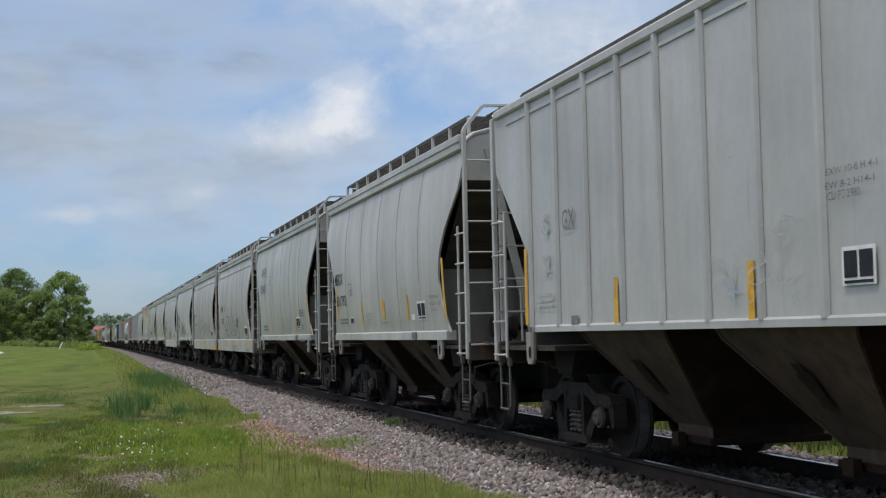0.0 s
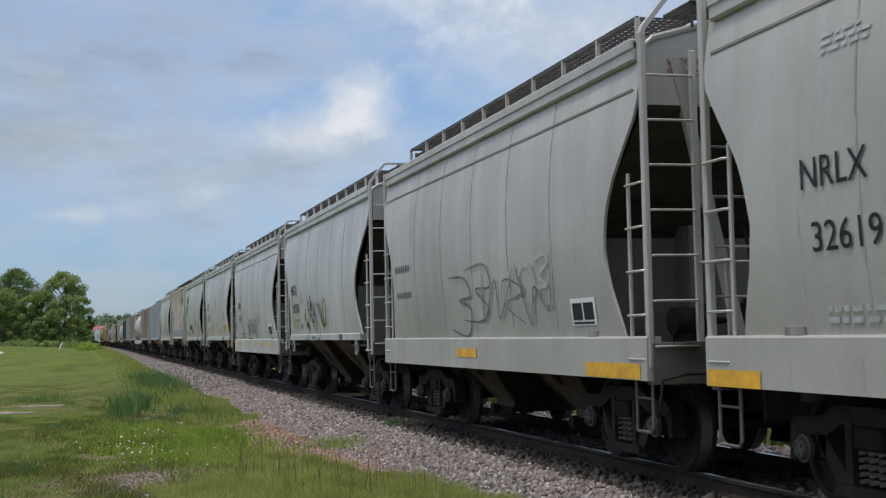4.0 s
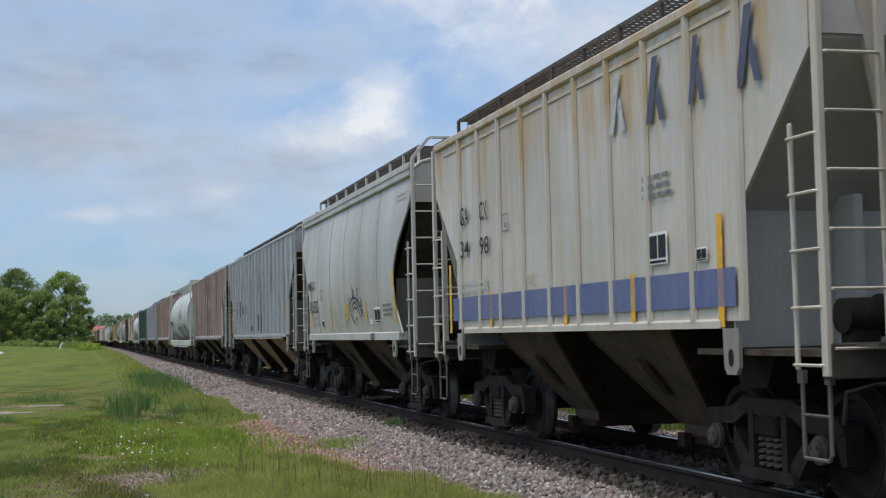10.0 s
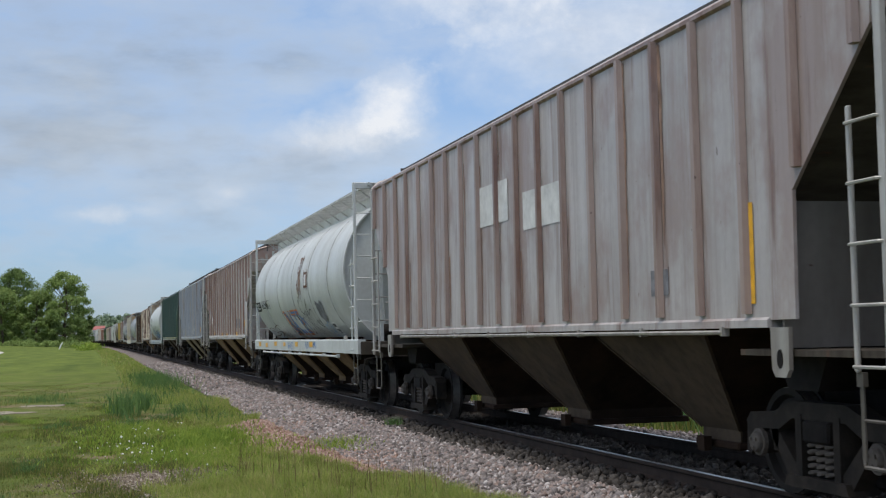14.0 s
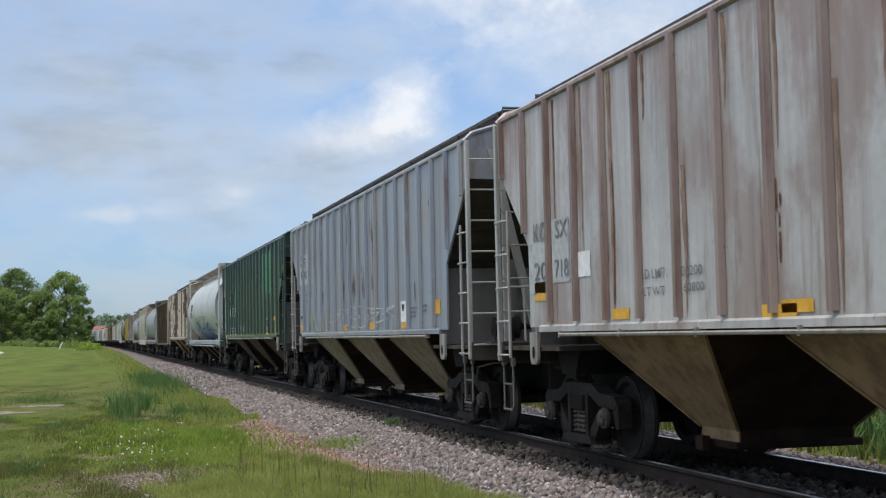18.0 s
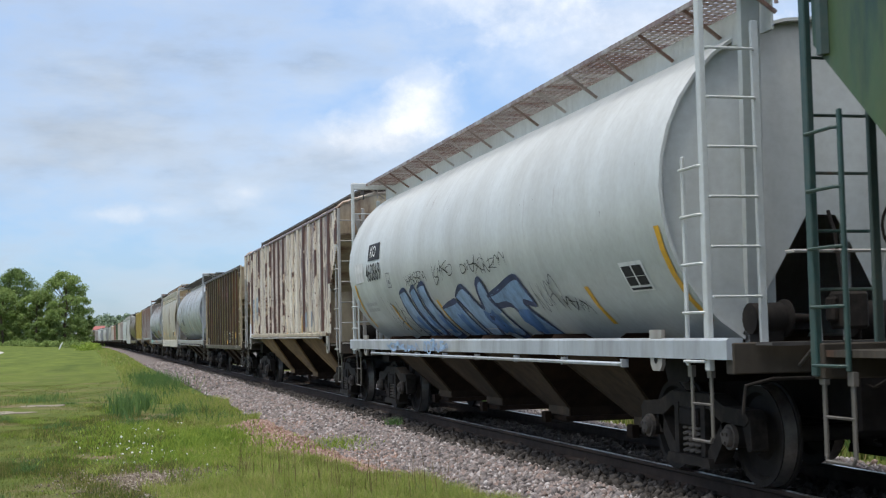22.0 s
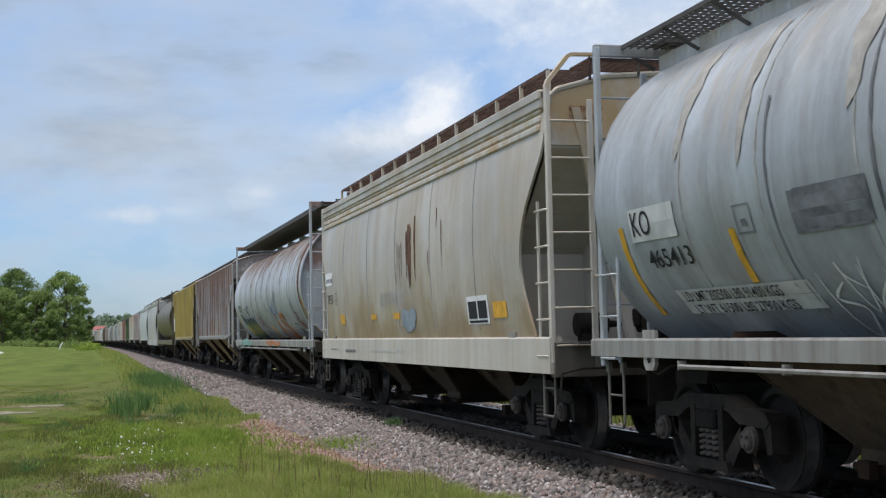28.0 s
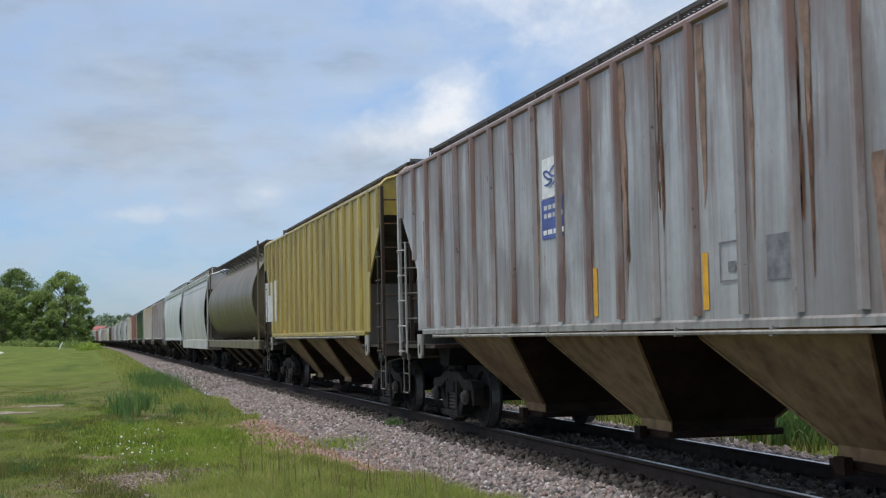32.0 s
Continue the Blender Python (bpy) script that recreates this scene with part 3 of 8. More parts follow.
def build_axle():
    def make(bm):
        lathe_x(bm, [(-1.1, 0.03), (-1.1, 0.1), (-0.92, 0.1), (-0.92, 0.07), (0.92, 0.07), (0.92, 0.1), (1.1, 0.1), (1.1, 0.03)], 14)
        for s in (-1, 1):
            for k in range(3):
                a = 2 * math.pi * k / 3
                box(bm, min(s * 1.1, s * 1.125), max(s * 1.1, s * 1.125), 0.055 * math.cos(a) - 0.014, 0.055 * math.cos(a) + 0.014,
                    0.055 * math.sin(a) - 0.014, 0.055 * math.sin(a) + 0.014)
        for s in (-1, 1):
            prof = [(0.845, 0.1), (0.87, 0.16), (0.80, 0.22), (0.80, 0.36), (0.85, 0.39), (0.85, 0.448), (0.71, 0.455), (0.705, 0.48), (0.68, 0.48), (0.68, 0.38), (0.76, 0.34), (0.76, 0.22), (0.7, 0.15), (0.7, 0.1)]
            lathe_x(bm, [(s * x, r) for x, r in prof], 40)
    return mesh("wheelset", make, True)


def build_tread(s):
    return mesh(("tread", s), lambda bm: lathe_x(bm, [(s * 0.838, 0.43), (s * 0.838, 0.4505), (s * 0.72, 0.4575), (s * 0.72, 0.43)], 40, True), True)


def build_crossover():
    def make(bm):
        for i in range(6):
            y = -0.3 + 0.05 * i
            box(bm, -1.3, 1.3, y - 0.006, y + 0.006, 1.27, 1.3)
        for i in range(27):
            x = -1.3 + 0.1 * i
            box(bm, x - 0.006, x + 0.006, -0.31, -0.04, 1.275, 1.295)
        for x in (-0.9, 0.9):
            rod(bm, [(x, -0.3, 1.27), (x, -0.02, 1.1)], 0.018, 5)
    return mesh("crossover", make)


def build_handrail():
    return mesh("handrail", lambda bm: (rod(bm, [(-0.97, 0.03, 2.05), (-0.95, -0.06, 2.05), (0.95, -0.06, 2.05), (0.97, 0.03, 2.05)], 0.016, 6),
                                        rod(bm, [(-0.75, -0.06, 2.05), (-0.75, -0.1, 1.3)], 0.016, 6), rod(bm, [(0.75, -0.06, 2.05), (0.75, -0.1, 1.3)], 0.016, 6)))


def build_cylinder():
    def make(bm):
        lathe_x(bm, [(-0.2, 0.06), (-0.19, 0.14), (0.12, 0.14), (0.14, 0.17), (0.17, 0.17), (0.18, 0.05), (0.45, 0.025)], 16)
        box(bm, -0.15, 0.1, -0.08, 0.08, -0.25, -0.1)
    return mesh("brake_cylinder", make, True)


def build_valve():
    return mesh("control_valve", lambda bm: (bevelled(bm, -0.14, 0.14, -0.12, 0.12, -0.17, 0.17, 0.03), bevelled(bm, -0.2, -0.13, -0.07, 0.07, -0.1, 0.12, 0.02),
                                             rod(bm, [(0.1, 0, -0.15), (0.1, 0, -0.3), (0.5, 0, -0.32)], 0.02, 6), rod(bm, [(-0.05, 0, 0.15), (-0.05, 0.1, 0.7), (-0.05, 0.2, 0.9)], 0.018, 6)))


SPINNING = []


def truck(car, y, lod=False):
    t = part("truck", build_bolster(), STEEL, car, "dark cast-steel freight truck caked in brake dust", pose(0, y, 0))
    for s in (-1, 1):
        # near frame in the lighter steel, far frame in the darker one
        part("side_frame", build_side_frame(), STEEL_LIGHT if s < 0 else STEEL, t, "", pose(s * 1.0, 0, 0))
        for dy in (-0.13, 0.0, 0.13) if not lod else ():
            part("spring", build_spring(), SPRING, t, "", pose(s * 1.03, dy, 0))
    for dy in (-0.889, 0.889):
        w = part("wheelset", build_axle(), WHEEL, t, "", pose(0, dy, 0.458))
        for s in (-1, 1) if not lod else ():
            part("tread", build_tread(s), TREAD, t, "", pose(0, dy, 0.458))
        if not lod:
            part("bearing_cap", mesh("bearing_cap", lambda bm: (lathe_x(bm, [(-1.185, 0.02), (-1.18, 0.075), (-1.165, 0.085), (-1.14, 0.09), (-1.14, 0.115), (-1.1, 0.115)], 16),
                                                                [box(bm, -1.195, -1.17, 0.05 * math.cos(q) - 0.014, 0.05 * math.cos(q) + 0.014, 0.05 * math.sin(q) - 0.014, 0.05 * math.sin(q) + 0.014) for q in (0.5, 2.6, 4.7)])), SPRING, t, "dusty bearing cap", pose(0, dy, 0.458))
        SPINNING.append((w, car, y + dy, dy))
    return t


def text_mesh(txt, size, bold=0.0, squeeze=1.0, slant=0.0):
    key = ("text", txt, size, bold, squeeze, slant)
    if key not in MESHES:
        cu = bpy.data.curves.new("text", "FONT")
        cu.body, cu.size, cu.offset, cu.shear = txt, size, bold, slant
        cu.resolution_u = 3
        ob = new("text", cu)
        bpy.context.view_layer.update()
        me = bpy.data.meshes.new_from_object(ob.evaluated_get(bpy.context.evaluated_depsgraph_get()))
        bpy.data.objects.remove(ob)
        bpy.data.curves.remove(cu)
        me.transform(Matrix.Diagonal((squeeze, 1, 1, 1)))
        me.materials.clear()
        me.materials.append(None)
        MESHES[key] = me
    return MESHES[key]


def onto_side(me, kind, y, z, gap=0.012, base=None):
    """A flat mesh (u to the right, v up) laid on the near side: u runs towards -y from y, v up from z."""
    if kind == "panel" and base is None:
        gap += 0.016
    out = me.copy()
    co = np.empty(len(me.vertices) * 3)
    me.vertices.foreach_get("co", co)
    co = co.reshape(-1, 3)
    new_co = np.empty_like(co)
    for i, (u, v, lift) in enumerate(co):
        x = side_x(kind, z + v) if base is None else base
        new_co[i] = (-x - gap - lift, y - u, z + v)
    out.vertices.foreach_set("co", new_co.ravel())
    out.update()
    return out


def split(me):
    """The separate pieces of a mesh, each a mesh of its own."""
    up = list(range(len(me.vertices)))

    def root(i):
        while up[i] != i:
            up[i] = up[up[i]]
            i = up[i]
        return i
    for p in me.polygons:
        vs = list(p.vertices)
        for v in vs[1:]:
            up[root(v)] = root(vs[0])
    groups = {}
    for p in me.polygons:
        groups.setdefault(root(p.vertices[0]), []).append(list(p.vertices))
    out = []
    for faces in groups.values():
        used = sorted({v for f in faces for v in f})
        back = {v: i for i, v in enumerate(used)}
        one = bpy.data.meshes.new("piece")
        one.from_pydata([me.vertices[v].co[:] for v in used], [], [[back[v] for v in f] for f in faces])
        one.materials.append(None)
        out.append(one)
    return out


def flat_poly(polys):
    """A flat mesh from outlines of (u, v), cut into strips so that it can bend round a side."""
    bm = bmesh.new()
    for p in polys:
        bm.faces.new([bm.verts.new((u, v, 0)) for u, v in p])
    lo = min(v.co.y for v in bm.verts)
    hi = max(v.co.y for v in bm.verts)
    n = int((hi - lo) / 0.25)
    for i in range(1, n + 1):
        bmesh.ops.bisect_plane(bm, geom=bm.verts[:] + bm.edges[:] + bm.faces[:], plane_co=(0, lo + (hi - lo) * i / (n + 1), 0), plane_no=(0, 1, 0))
    me = bpy.data.meshes.new("decal")
    bm.to_mesh(me)
    bm.free()
    me.materials.append(None)
    return me


def rect(u0, v0, u1, v1):
    return [(u0, v0), (u1, v0), (u1, v1), (u0, v1)]


def decal(car, kind, name, polys, y, z, mat, gap=0.008, base=None, label=""):
    return part(name, onto_side(flat_poly(polys), kind, y, z, gap, base), mat, car, label)


def ribbon(pts, w):
    """The two edges of a brush stroke along a line of (u, v) points, thin at its ends."""
    left, right = [], []
    n = len(pts) - 1
    for i, (a, b) in enumerate(pts):
        (p, q), (r, s) = pts[max(0, i - 1)], pts[min(n, i + 1)]
        l = math.hypot(r - p, s - q) or 1
        k = w / 2 * (0.35 + 0.65 * min(1.0, i / 3, (n - i) / 3))
        nx, ny = -(s - q) / l * k, (r - p) / l * k
        left.append((a + nx, b + ny)), right.append((a - nx, b - ny))
    return left, right


STROKES = (((0.9, 0.85), (0.5, 1.0), (0.1, 0.8), (0.5, 0.5), (0.9, 0.25), (0.5, 0.0), (0.05, 0.15)), ((0.5, 1.0), (0.1, 0.6), (0.3, 0.05), (0.8, 0.2), (0.85, 0.8), (0.45, 1.0)),
           ((0.1, 0.0), (0.12, 0.95), (0.2, 0.6), (0.6, 1.0), (0.88, 0.7), (0.9, 0.0)), ((0.1, 1.0), (0.1, 0.0), (0.15, 0.4), (0.9, 1.0), (0.35, 0.5), (0.95, 0.0)),
           ((0.9, 0.9), (0.3, 1.0), (0.1, 0.75), (0.5, 0.55), (0.1, 0.3), (0.3, 0.0), (0.95, 0.1)), ((0.05, 1.0), (0.25, 0.0), (0.5, 0.75), (0.75, 0.0), (1.0, 1.0)),
           ((0.05, 0.0), (0.5, 1.0), (0.95, 0.0), (0.8, 0.35), (0.15, 0.4)), ((0.1, 0.0), (0.1, 1.0), (0.7, 0.95), (0.8, 0.65), (0.2, 0.5), (0.95, 0.0)))


def scribble(width, height, letters, seed, w=0.04, tall=1.0):
    """Sprayed tag: a run of overlapping looping strokes."""
    rnd = random.Random(seed)
    out = []
    for i in range(letters):
        u0, du = width * i / letters, width / letters
        form = rnd.choice(STROKES)
        n, lean, sx, sy, up = len(form), rnd.uniform(-0.3, 0.5), rnd.choice((-1, 1)) * rnd.uniform(1.2, 1.9), rnd.choice((-1, 1)) * rnd.uniform(0.5, 1.0), rnd.uniform(-0.15, 0.15)
        ctl = [(u0 + du * (0.5 + sx * (a - 0.5) + lean * (b - 0.5)), height * (0.5 + up + sy * (b - 0.5) * (1 - abs(up)) + rnd.uniform(-0.12, 0.12))) for a, b in form]
        pts = []
        for k in range(n - 1):
            p0, p1, p2, p3 = ctl[max(0, k - 1)], ctl[k], ctl[k + 1], ctl[min(n - 1, k + 2)]
            for q in range(6):
                t = q / 6
                pts.append(tuple(0.5 * (2 * b + (c - a) * t + (2 * a - 5 * b + 4 * c - d) * t * t + (3 * b - a - 3 * c + d) * t ** 3) for a, b, c, d in zip(p0, p1, p2, p3)))
        out.append(ribbon(pts, w * rnd.uniform(0.7, 1.2)))
    return out


def bubble(width, height, letters, seed, grow=0.0):
    """Fat rounded letter shapes side by side."""
    rnd = random.Random(seed)
    out = []
    for i in range(letters):
        c, half = width * (i + 0.5) / letters, width / letters * 0.52
        pts, n, turn = [], 28, rnd.uniform(0, 6)
        for k in range(n):
            a = 2 * math.pi * k / n
            q = 1 + 0.1 * math.sin(3 * a + turn) + 0.05 * math.sin(7 * a + 2 * turn)
            ca, sa = math.cos(a), math.sin(a)
            pts.append((c + (half * q + grow) * math.copysign(abs(ca) ** 0.6, ca), height / 2 + (height / 2 * q + grow) * math.copysign(abs(sa) ** 0.6, sa)))
        out.append(pts)
    return out


def bars(w, h, rows, seed=1):
    """Small writing that cannot be read, as bars."""
    rnd = random.Random(seed)
    out = []
    for r in range(rows):
        v = h * (rows - 1 - r) / rows
        u = 0.0
        while u < w * rnd.uniform(0.8, 1.0):
            l = rnd.uniform(0.05, 0.16)
            out.append(rect(u, v, u + l, v + h / rows * 0.55))
            u += l + 0.04
    return out


def patch(car, kind, name, y, z, w, h, mat, base=None):
    if name == "reflector" and h > w and h > 0.4:
        y, w = y - w / 2 + 0.055, 0.11
    decal(car, kind, name, [rect(0, 0, w, h)], y, z, mat, base=base)


def words(car, kind, txt, y, z, w, h, mat, gap=0.012, bold=0.008, base=None):
    me = text_mesh(txt, 1.0, bold if bold > 0.02 else 0.003).copy()
    xs, ys = [v.co.x for v in me.vertices], [v.co.y for v in me.vertices]
    me.transform(Matrix.Diagonal((w / (max(xs) - min(xs)), h / (max(ys) - min(ys)), 1, 1)) @ Matrix.Translation((-min(xs), -min(ys), 0)))
    laid = onto_side(me, kind, y, z, gap, base)
    if h > 0.1 and len(txt) > 1:
        for one in split(laid):
            part("letter", one, mat, car)
    else:
        ob = part("small_print" if len(txt) > 1 else "letter", laid, mat, car)
        if len(txt) > 1:
            ob["kind"] = "stuff"


def tag(car, kind, y, z, w, h, mat, letters, seed, stroke, base=None):
    verts, faces = [], []
    for left, right in scribble(w, h, letters, seed, stroke * 0.65):
        o = len(verts)
        for i, (a, b) in enumerate(zip(left, right)):
            lift = 0.0001 * (o // 2 + i)
            verts += [(*a, lift), (*b, lift)]
            if i:
                faces.append((o + 2 * i - 2, o + 2 * i - 1, o + 2 * i + 1, o + 2 * i))
    me = bpy.data.meshes.new("tag")
    me.from_pydata(verts, [], faces)
    me.materials.append(None)
    for one in split(onto_side(me, kind, y, z, 0.011 + 0.0007 * (seed % 7), base)):
        part("graffiti", one, mat, car, "sprayed graffiti tag")


def sprayed(car, kind, y, z, w, h, mat, lines, stroke, base=None):
    """A sprayed tag from hand-drawn lines in a unit box."""
    verts, faces = [], []
    for ctl in lines:
        n, pts = len(ctl), []
        for k in range(n - 1):
            p0, p1, p2, p3 = ctl[max(0, k - 1)], ctl[k], ctl[k + 1], ctl[min(n - 1, k + 2)]
            for q in range(4):
                t = q / 4
                pts.append(tuple(r * 0.5 * (2 * b + (c - a) * t + (2 * a - 5 * b + 4 * c - d) * t * t + (3 * b - a - 3 * c + d) * t ** 3) for a, b, c, d, r in zip(p0, p1, p2, p3, (w, h))))
        pts.append((ctl[-1][0] * w, ctl[-1][1] * h))
        left, right = ribbon(pts, stroke)
        o = len(verts)
        for i, (a, b) in enumerate(zip(left, right)):
            lift = 0.00008 * (o // 2 + i)
            verts += [(*a, lift), (*b, lift)]
            if i:
                faces.append((o + 2 * i - 2, o + 2 * i - 1, o + 2 * i + 1, o + 2 * i))
    me = bpy.data.meshes.new("tag")
    me.from_pydata(verts, [], faces)
    me.materials.append(None)
    for one in split(onto_side(me, kind, y, z, 0.011, base)):
        part("graffiti", one, mat, car, "sprayed graffiti stroke")


def end_words(car, txt, x, y, z, w, h, mat):
    """Small lettering on a car's end that faces back along the track."""
    me = text_mesh(txt, 1.0, 0.003).copy()
    xs, ys = [v.co.x for v in me.vertices], [v.co.y for v in me.vertices]
    me.transform(Matrix.Rotation(math.pi / 2, 4, "X") @ Matrix.Diagonal((w / (max(xs) - min(xs)), h / (max(ys) - min(ys)), 1, 1)) @ Matrix.Translation((-min(xs), -min(ys), 0)))
    ob = part("small_print", me, mat, car, "", pose(x, y, z))
    ob["kind"] = "stuff"


ZIGZAG_TAG = [[(0.09, 0.81), (0.06, 0.54), (0.03, 0.43), (0.01, 0.5), (0.02, 0.39), (0.05, 0.26), (0.08, 0.17), (0.1, 0.28), (0.1, 0.02)], [(0.16, 0.11), (0.15, 0.28), (0.13, 0.31), (0.17, 0.26), (0.21, 0.02)],
              [(0.17, 0.69), (0.18, 0.87), (0.2, 0.83), (0.21, 0.65), (0.26, 0.65), (0.27, 0.85), (0.3, 0.98), (0.32, 0.9), (0.32, 0.61), (0.36, 0.85), (0.375, 0.57), (0.42, 0.69)],
              [(0.26, 0.65), (0.28, 0.5), (0.26, 0.31), (0.29, 0.46), (0.33, 0.5), (0.37, 0.31), (0.39, 0.04)], [(0.43, 0.87), (0.45, 0.54), (0.46, 0.28), (0.51, 0.04), (0.49, 0.13)], [(0.49, 0.89), (0.51, 0.56), (0.56, 0.76)],
              [(0.39, 0.43), (0.35, 0.35), (0.42, 0.28), (0.48, 0.5), (0.54, 0.43), (0.57, 0.2), (0.6, 0.33)], [(0.59, 0.78), (0.67, 0.69), (0.74, 0.46), (0.79, 0.2)], [(0.74, 0.81), (0.76, 0.61), (0.8, 0.4), (0.83, 0.1)],
              [(0.84, 0.85), (0.87, 0.5), (0.85, 0.2), (0.93, 0.25), (1.0, 0.6), (0.95, 0.85), (0.89, 0.7)]]
SILL_LOOPS = [[(0.0, 1.0), (0.02, 0.1), (0.1, 0.1), (0.17, 1.0), (0.26, 0.0)], [(0.4, 1.0), (0.42, 0.1), (0.52, 0.7), (0.63, 0.0), (0.72, 1.0)], [(0.79, 0.2), (0.9, 0.0), (1.0, 1.0)]]
CROWN_TAG = [[(0.23, 1.0), (0.29, 0.86), (0.25, 0.75), (0.34, 0.73), (0.32, 0.86), (0.25, 0.86)], [(0.11, 0.22), (0.07, 0.44), (0.18, 0.64), (0.46, 0.67), (0.68, 0.5), (0.82, 0.17)],
             [(0.18, 0.28), (0.25, 0.5), (0.46, 0.56), (0.64, 0.33), (0.75, 0.08)], [(0.25, 0.36), (0.43, 0.44), (0.57, 0.28)], [(0.0, 0.81), (0.04, 0.56), (0.14, 0.22), (0.36, 0.0)],
             [(0.68, 0.89), (0.59, 0.86), (0.61, 0.67), (0.75, 0.44), (0.89, 0.61)], [(0.79, 0.67), (0.86, 0.5), (0.89, 0.28), (0.82, 0.39), (0.96, 0.14)], [(0.39, 0.06), (0.46, 0.17), (0.54, 0.11)]]
SWOOSH = [[(0.0, 0.3), (0.25, 0.75), (0.5, 0.95), (0.6, 0.7), (0.3, 0.45), (0.6, 0.4), (1.0, 0.0)]]
LOOSE_TAG = [[(0.12, 0.55), (0.02, 0.75), (0.08, 1.0), (0.2, 0.75), (0.1, 0.35), (0.04, 0.5)], [(0.24, 0.35), (0.26, 0.9), (0.34, 0.95), (0.36, 0.7), (0.26, 0.6)], [(0.5, 0.95), (0.42, 0.75), (0.46, 0.65), (0.4, 0.4), (0.5, 0.4)],
             [(0.52, 0.4), (0.55, 1.0), (0.62, 0.9), (0.56, 0.65), (0.72, 0.35), (0.86, 0.95), (0.92, 0.6), (0.9, 0.1), (1.0, 0.2)]]


def small_print(car, kind, y, z, w, h, mat, rows, base=None):
    decal(car, kind, "small_print", bars(w, h, rows, int(w * 100) + rows), y, z, mat, 0.01, base)["kind"] = "stuff"


def stencil(car, kind, y, z, w, h, base=None):
    decal(car, kind, "stencil_panel", [rect(0, 0, w, h)], y, z, WHITE, 0.007, base)
    m, t = w * 0.07, h * 0.2
    decal(car, kind, "stencil_block", [rect(m, t, w * 0.47, h - m), rect(w * 0.53, t, w - m, h - m), rect(m, h * 0.05, w - m, h * 0.13)], y, z, BLACK, 0.011, base)


def frame_mark(car, kind, y, z, w, h, base=None):
    t = 0.018
    decal(car, kind, "outlined_mark", [rect(0, 0, w, t), rect(0, h - t, w, h), rect(0, t, t, h - t), rect(w - t, t, w, h - t), rect(w * 0.35, h * 0.25, w * 0.65, h * 0.5)], y, z, GREYINK, 0.009, base)


def bubbles(car, kind, y, z, w, h, mat, letters, seed):
    for i in range(letters):
        for grow, ink, gap in ((0.05, SPRAYNAVY, 0.009), (-0.03, mat, 0.013), (-0.15, SPRAYPALE if mat == SPRAYBLUE else SPRAYYELLOW, 0.017)):
            decal(car, kind, "graffiti", [bubble(w, h, letters, seed, grow)[i]], y, z, ink, gap + 0.0006 * i, label="sprayed bubble-letter graffiti")


def block_letters(car, kind, y, z, letters):
    """Wide sprayed letters: pale fill, blue shade low down, navy outline."""
    for i, outline in enumerate(letters):
        pts = [(u - 0.5 * (0.8 - v), v) for u, v in outline]
        u0, wide = min(p[0] for p in pts), max(p[0] for p in pts) - min(p[0] for p in pts)
        decal(car, kind, "graffiti", [pts], y, z, SPRAYPALE if i % 2 else SPRAYBLUEFAINT, 0.008 + 0.0006 * i, label="sprayed pale blue letter")
        decal(car, kind, "graffiti", [[(u0 + wide * (0.45 + 0.45 * a), 0.02 + 0.45 * b) for a, b in ragged(0.8, 0.8, 60 + i, 16)]], y, z, SPRAYBLUE, 0.012 + 0.0006 * i, label="sprayed blue shading")
        sprayed(car, kind, y, z, 1.0, 1.0, SPRAYNAVY, [pts + pts[:1]], 0.075)


def ragged(w, h, seed, n=26):
    """An uneven blot with drips, as an outline."""
    rnd = random.Random(seed)
    pts = []
    for k in range(n):
        a = 2 * math.pi * k / n
        q = rnd.uniform(0.65, 1.05)
        ca, sa = math.cos(a), math.sin(a)
        pts.append((w / 2 + w / 2 * q * math.copysign(abs(ca) ** 0.55, ca), h / 2 + h / 2 * q * math.copysign(abs(sa) ** 0.55, sa)))
    return pts


def rust_run(car, kind, y, z, w, h):
    """Rust that has run down: several ragged streaks."""
    rnd = random.Random(int(abs(y) * 100) + int(h * 50))
    out = []
    for k in range(min(6, max(3, int(h / 0.15)))):
        a, hh = rnd.uniform(0.012, 0.035) + w * 0.05, h * rnd.uniform(0.15, 0.6)
        u, v = rnd.uniform(0, max(0.02, w - a)), rnd.uniform(0, h - hh)
        out.append([(u + p, v + q) for p, q in ragged(a, hh, rnd.randrange(999), 14)])
    for one in split(onto_side(flat_poly(out), kind, y, z, 0.007)):
        part("rust_streak", one, RUSTMARK, car, "rust run on worn paint")


def streak_outline(w, h, rnd, n=11):
    """A run that starts wide at the top and frays to a point, as an outline."""
    left, right = [], []
    for i in range(n + 1):
        q = i / n
        k = w / 2 * (0.25 + 0.75 * min(1.0, q * 1.6)) * rnd.uniform(0.6, 1.15) if 0 < i else 0.004
        mid = w * 0.18 * math.sin(3.1 * q + rnd.random())
        left.append((mid - k, h * q))
        right.append((mid + k, h * q))
    return left + right[::-1]


def rust_bands(car, kind, runs, mat, seed):
    """Long rust runs: (y, foot, head, width) each."""
    rnd = random.Random(seed)
    for y, z0, z1, w in runs:
        decal(car, kind, "rust_streak", [streak_outline(w, z1 - z0, rnd)], y, z0, mat, 0.006 + 0.0002 * rnd.random(), label="long rust run on worn paint")


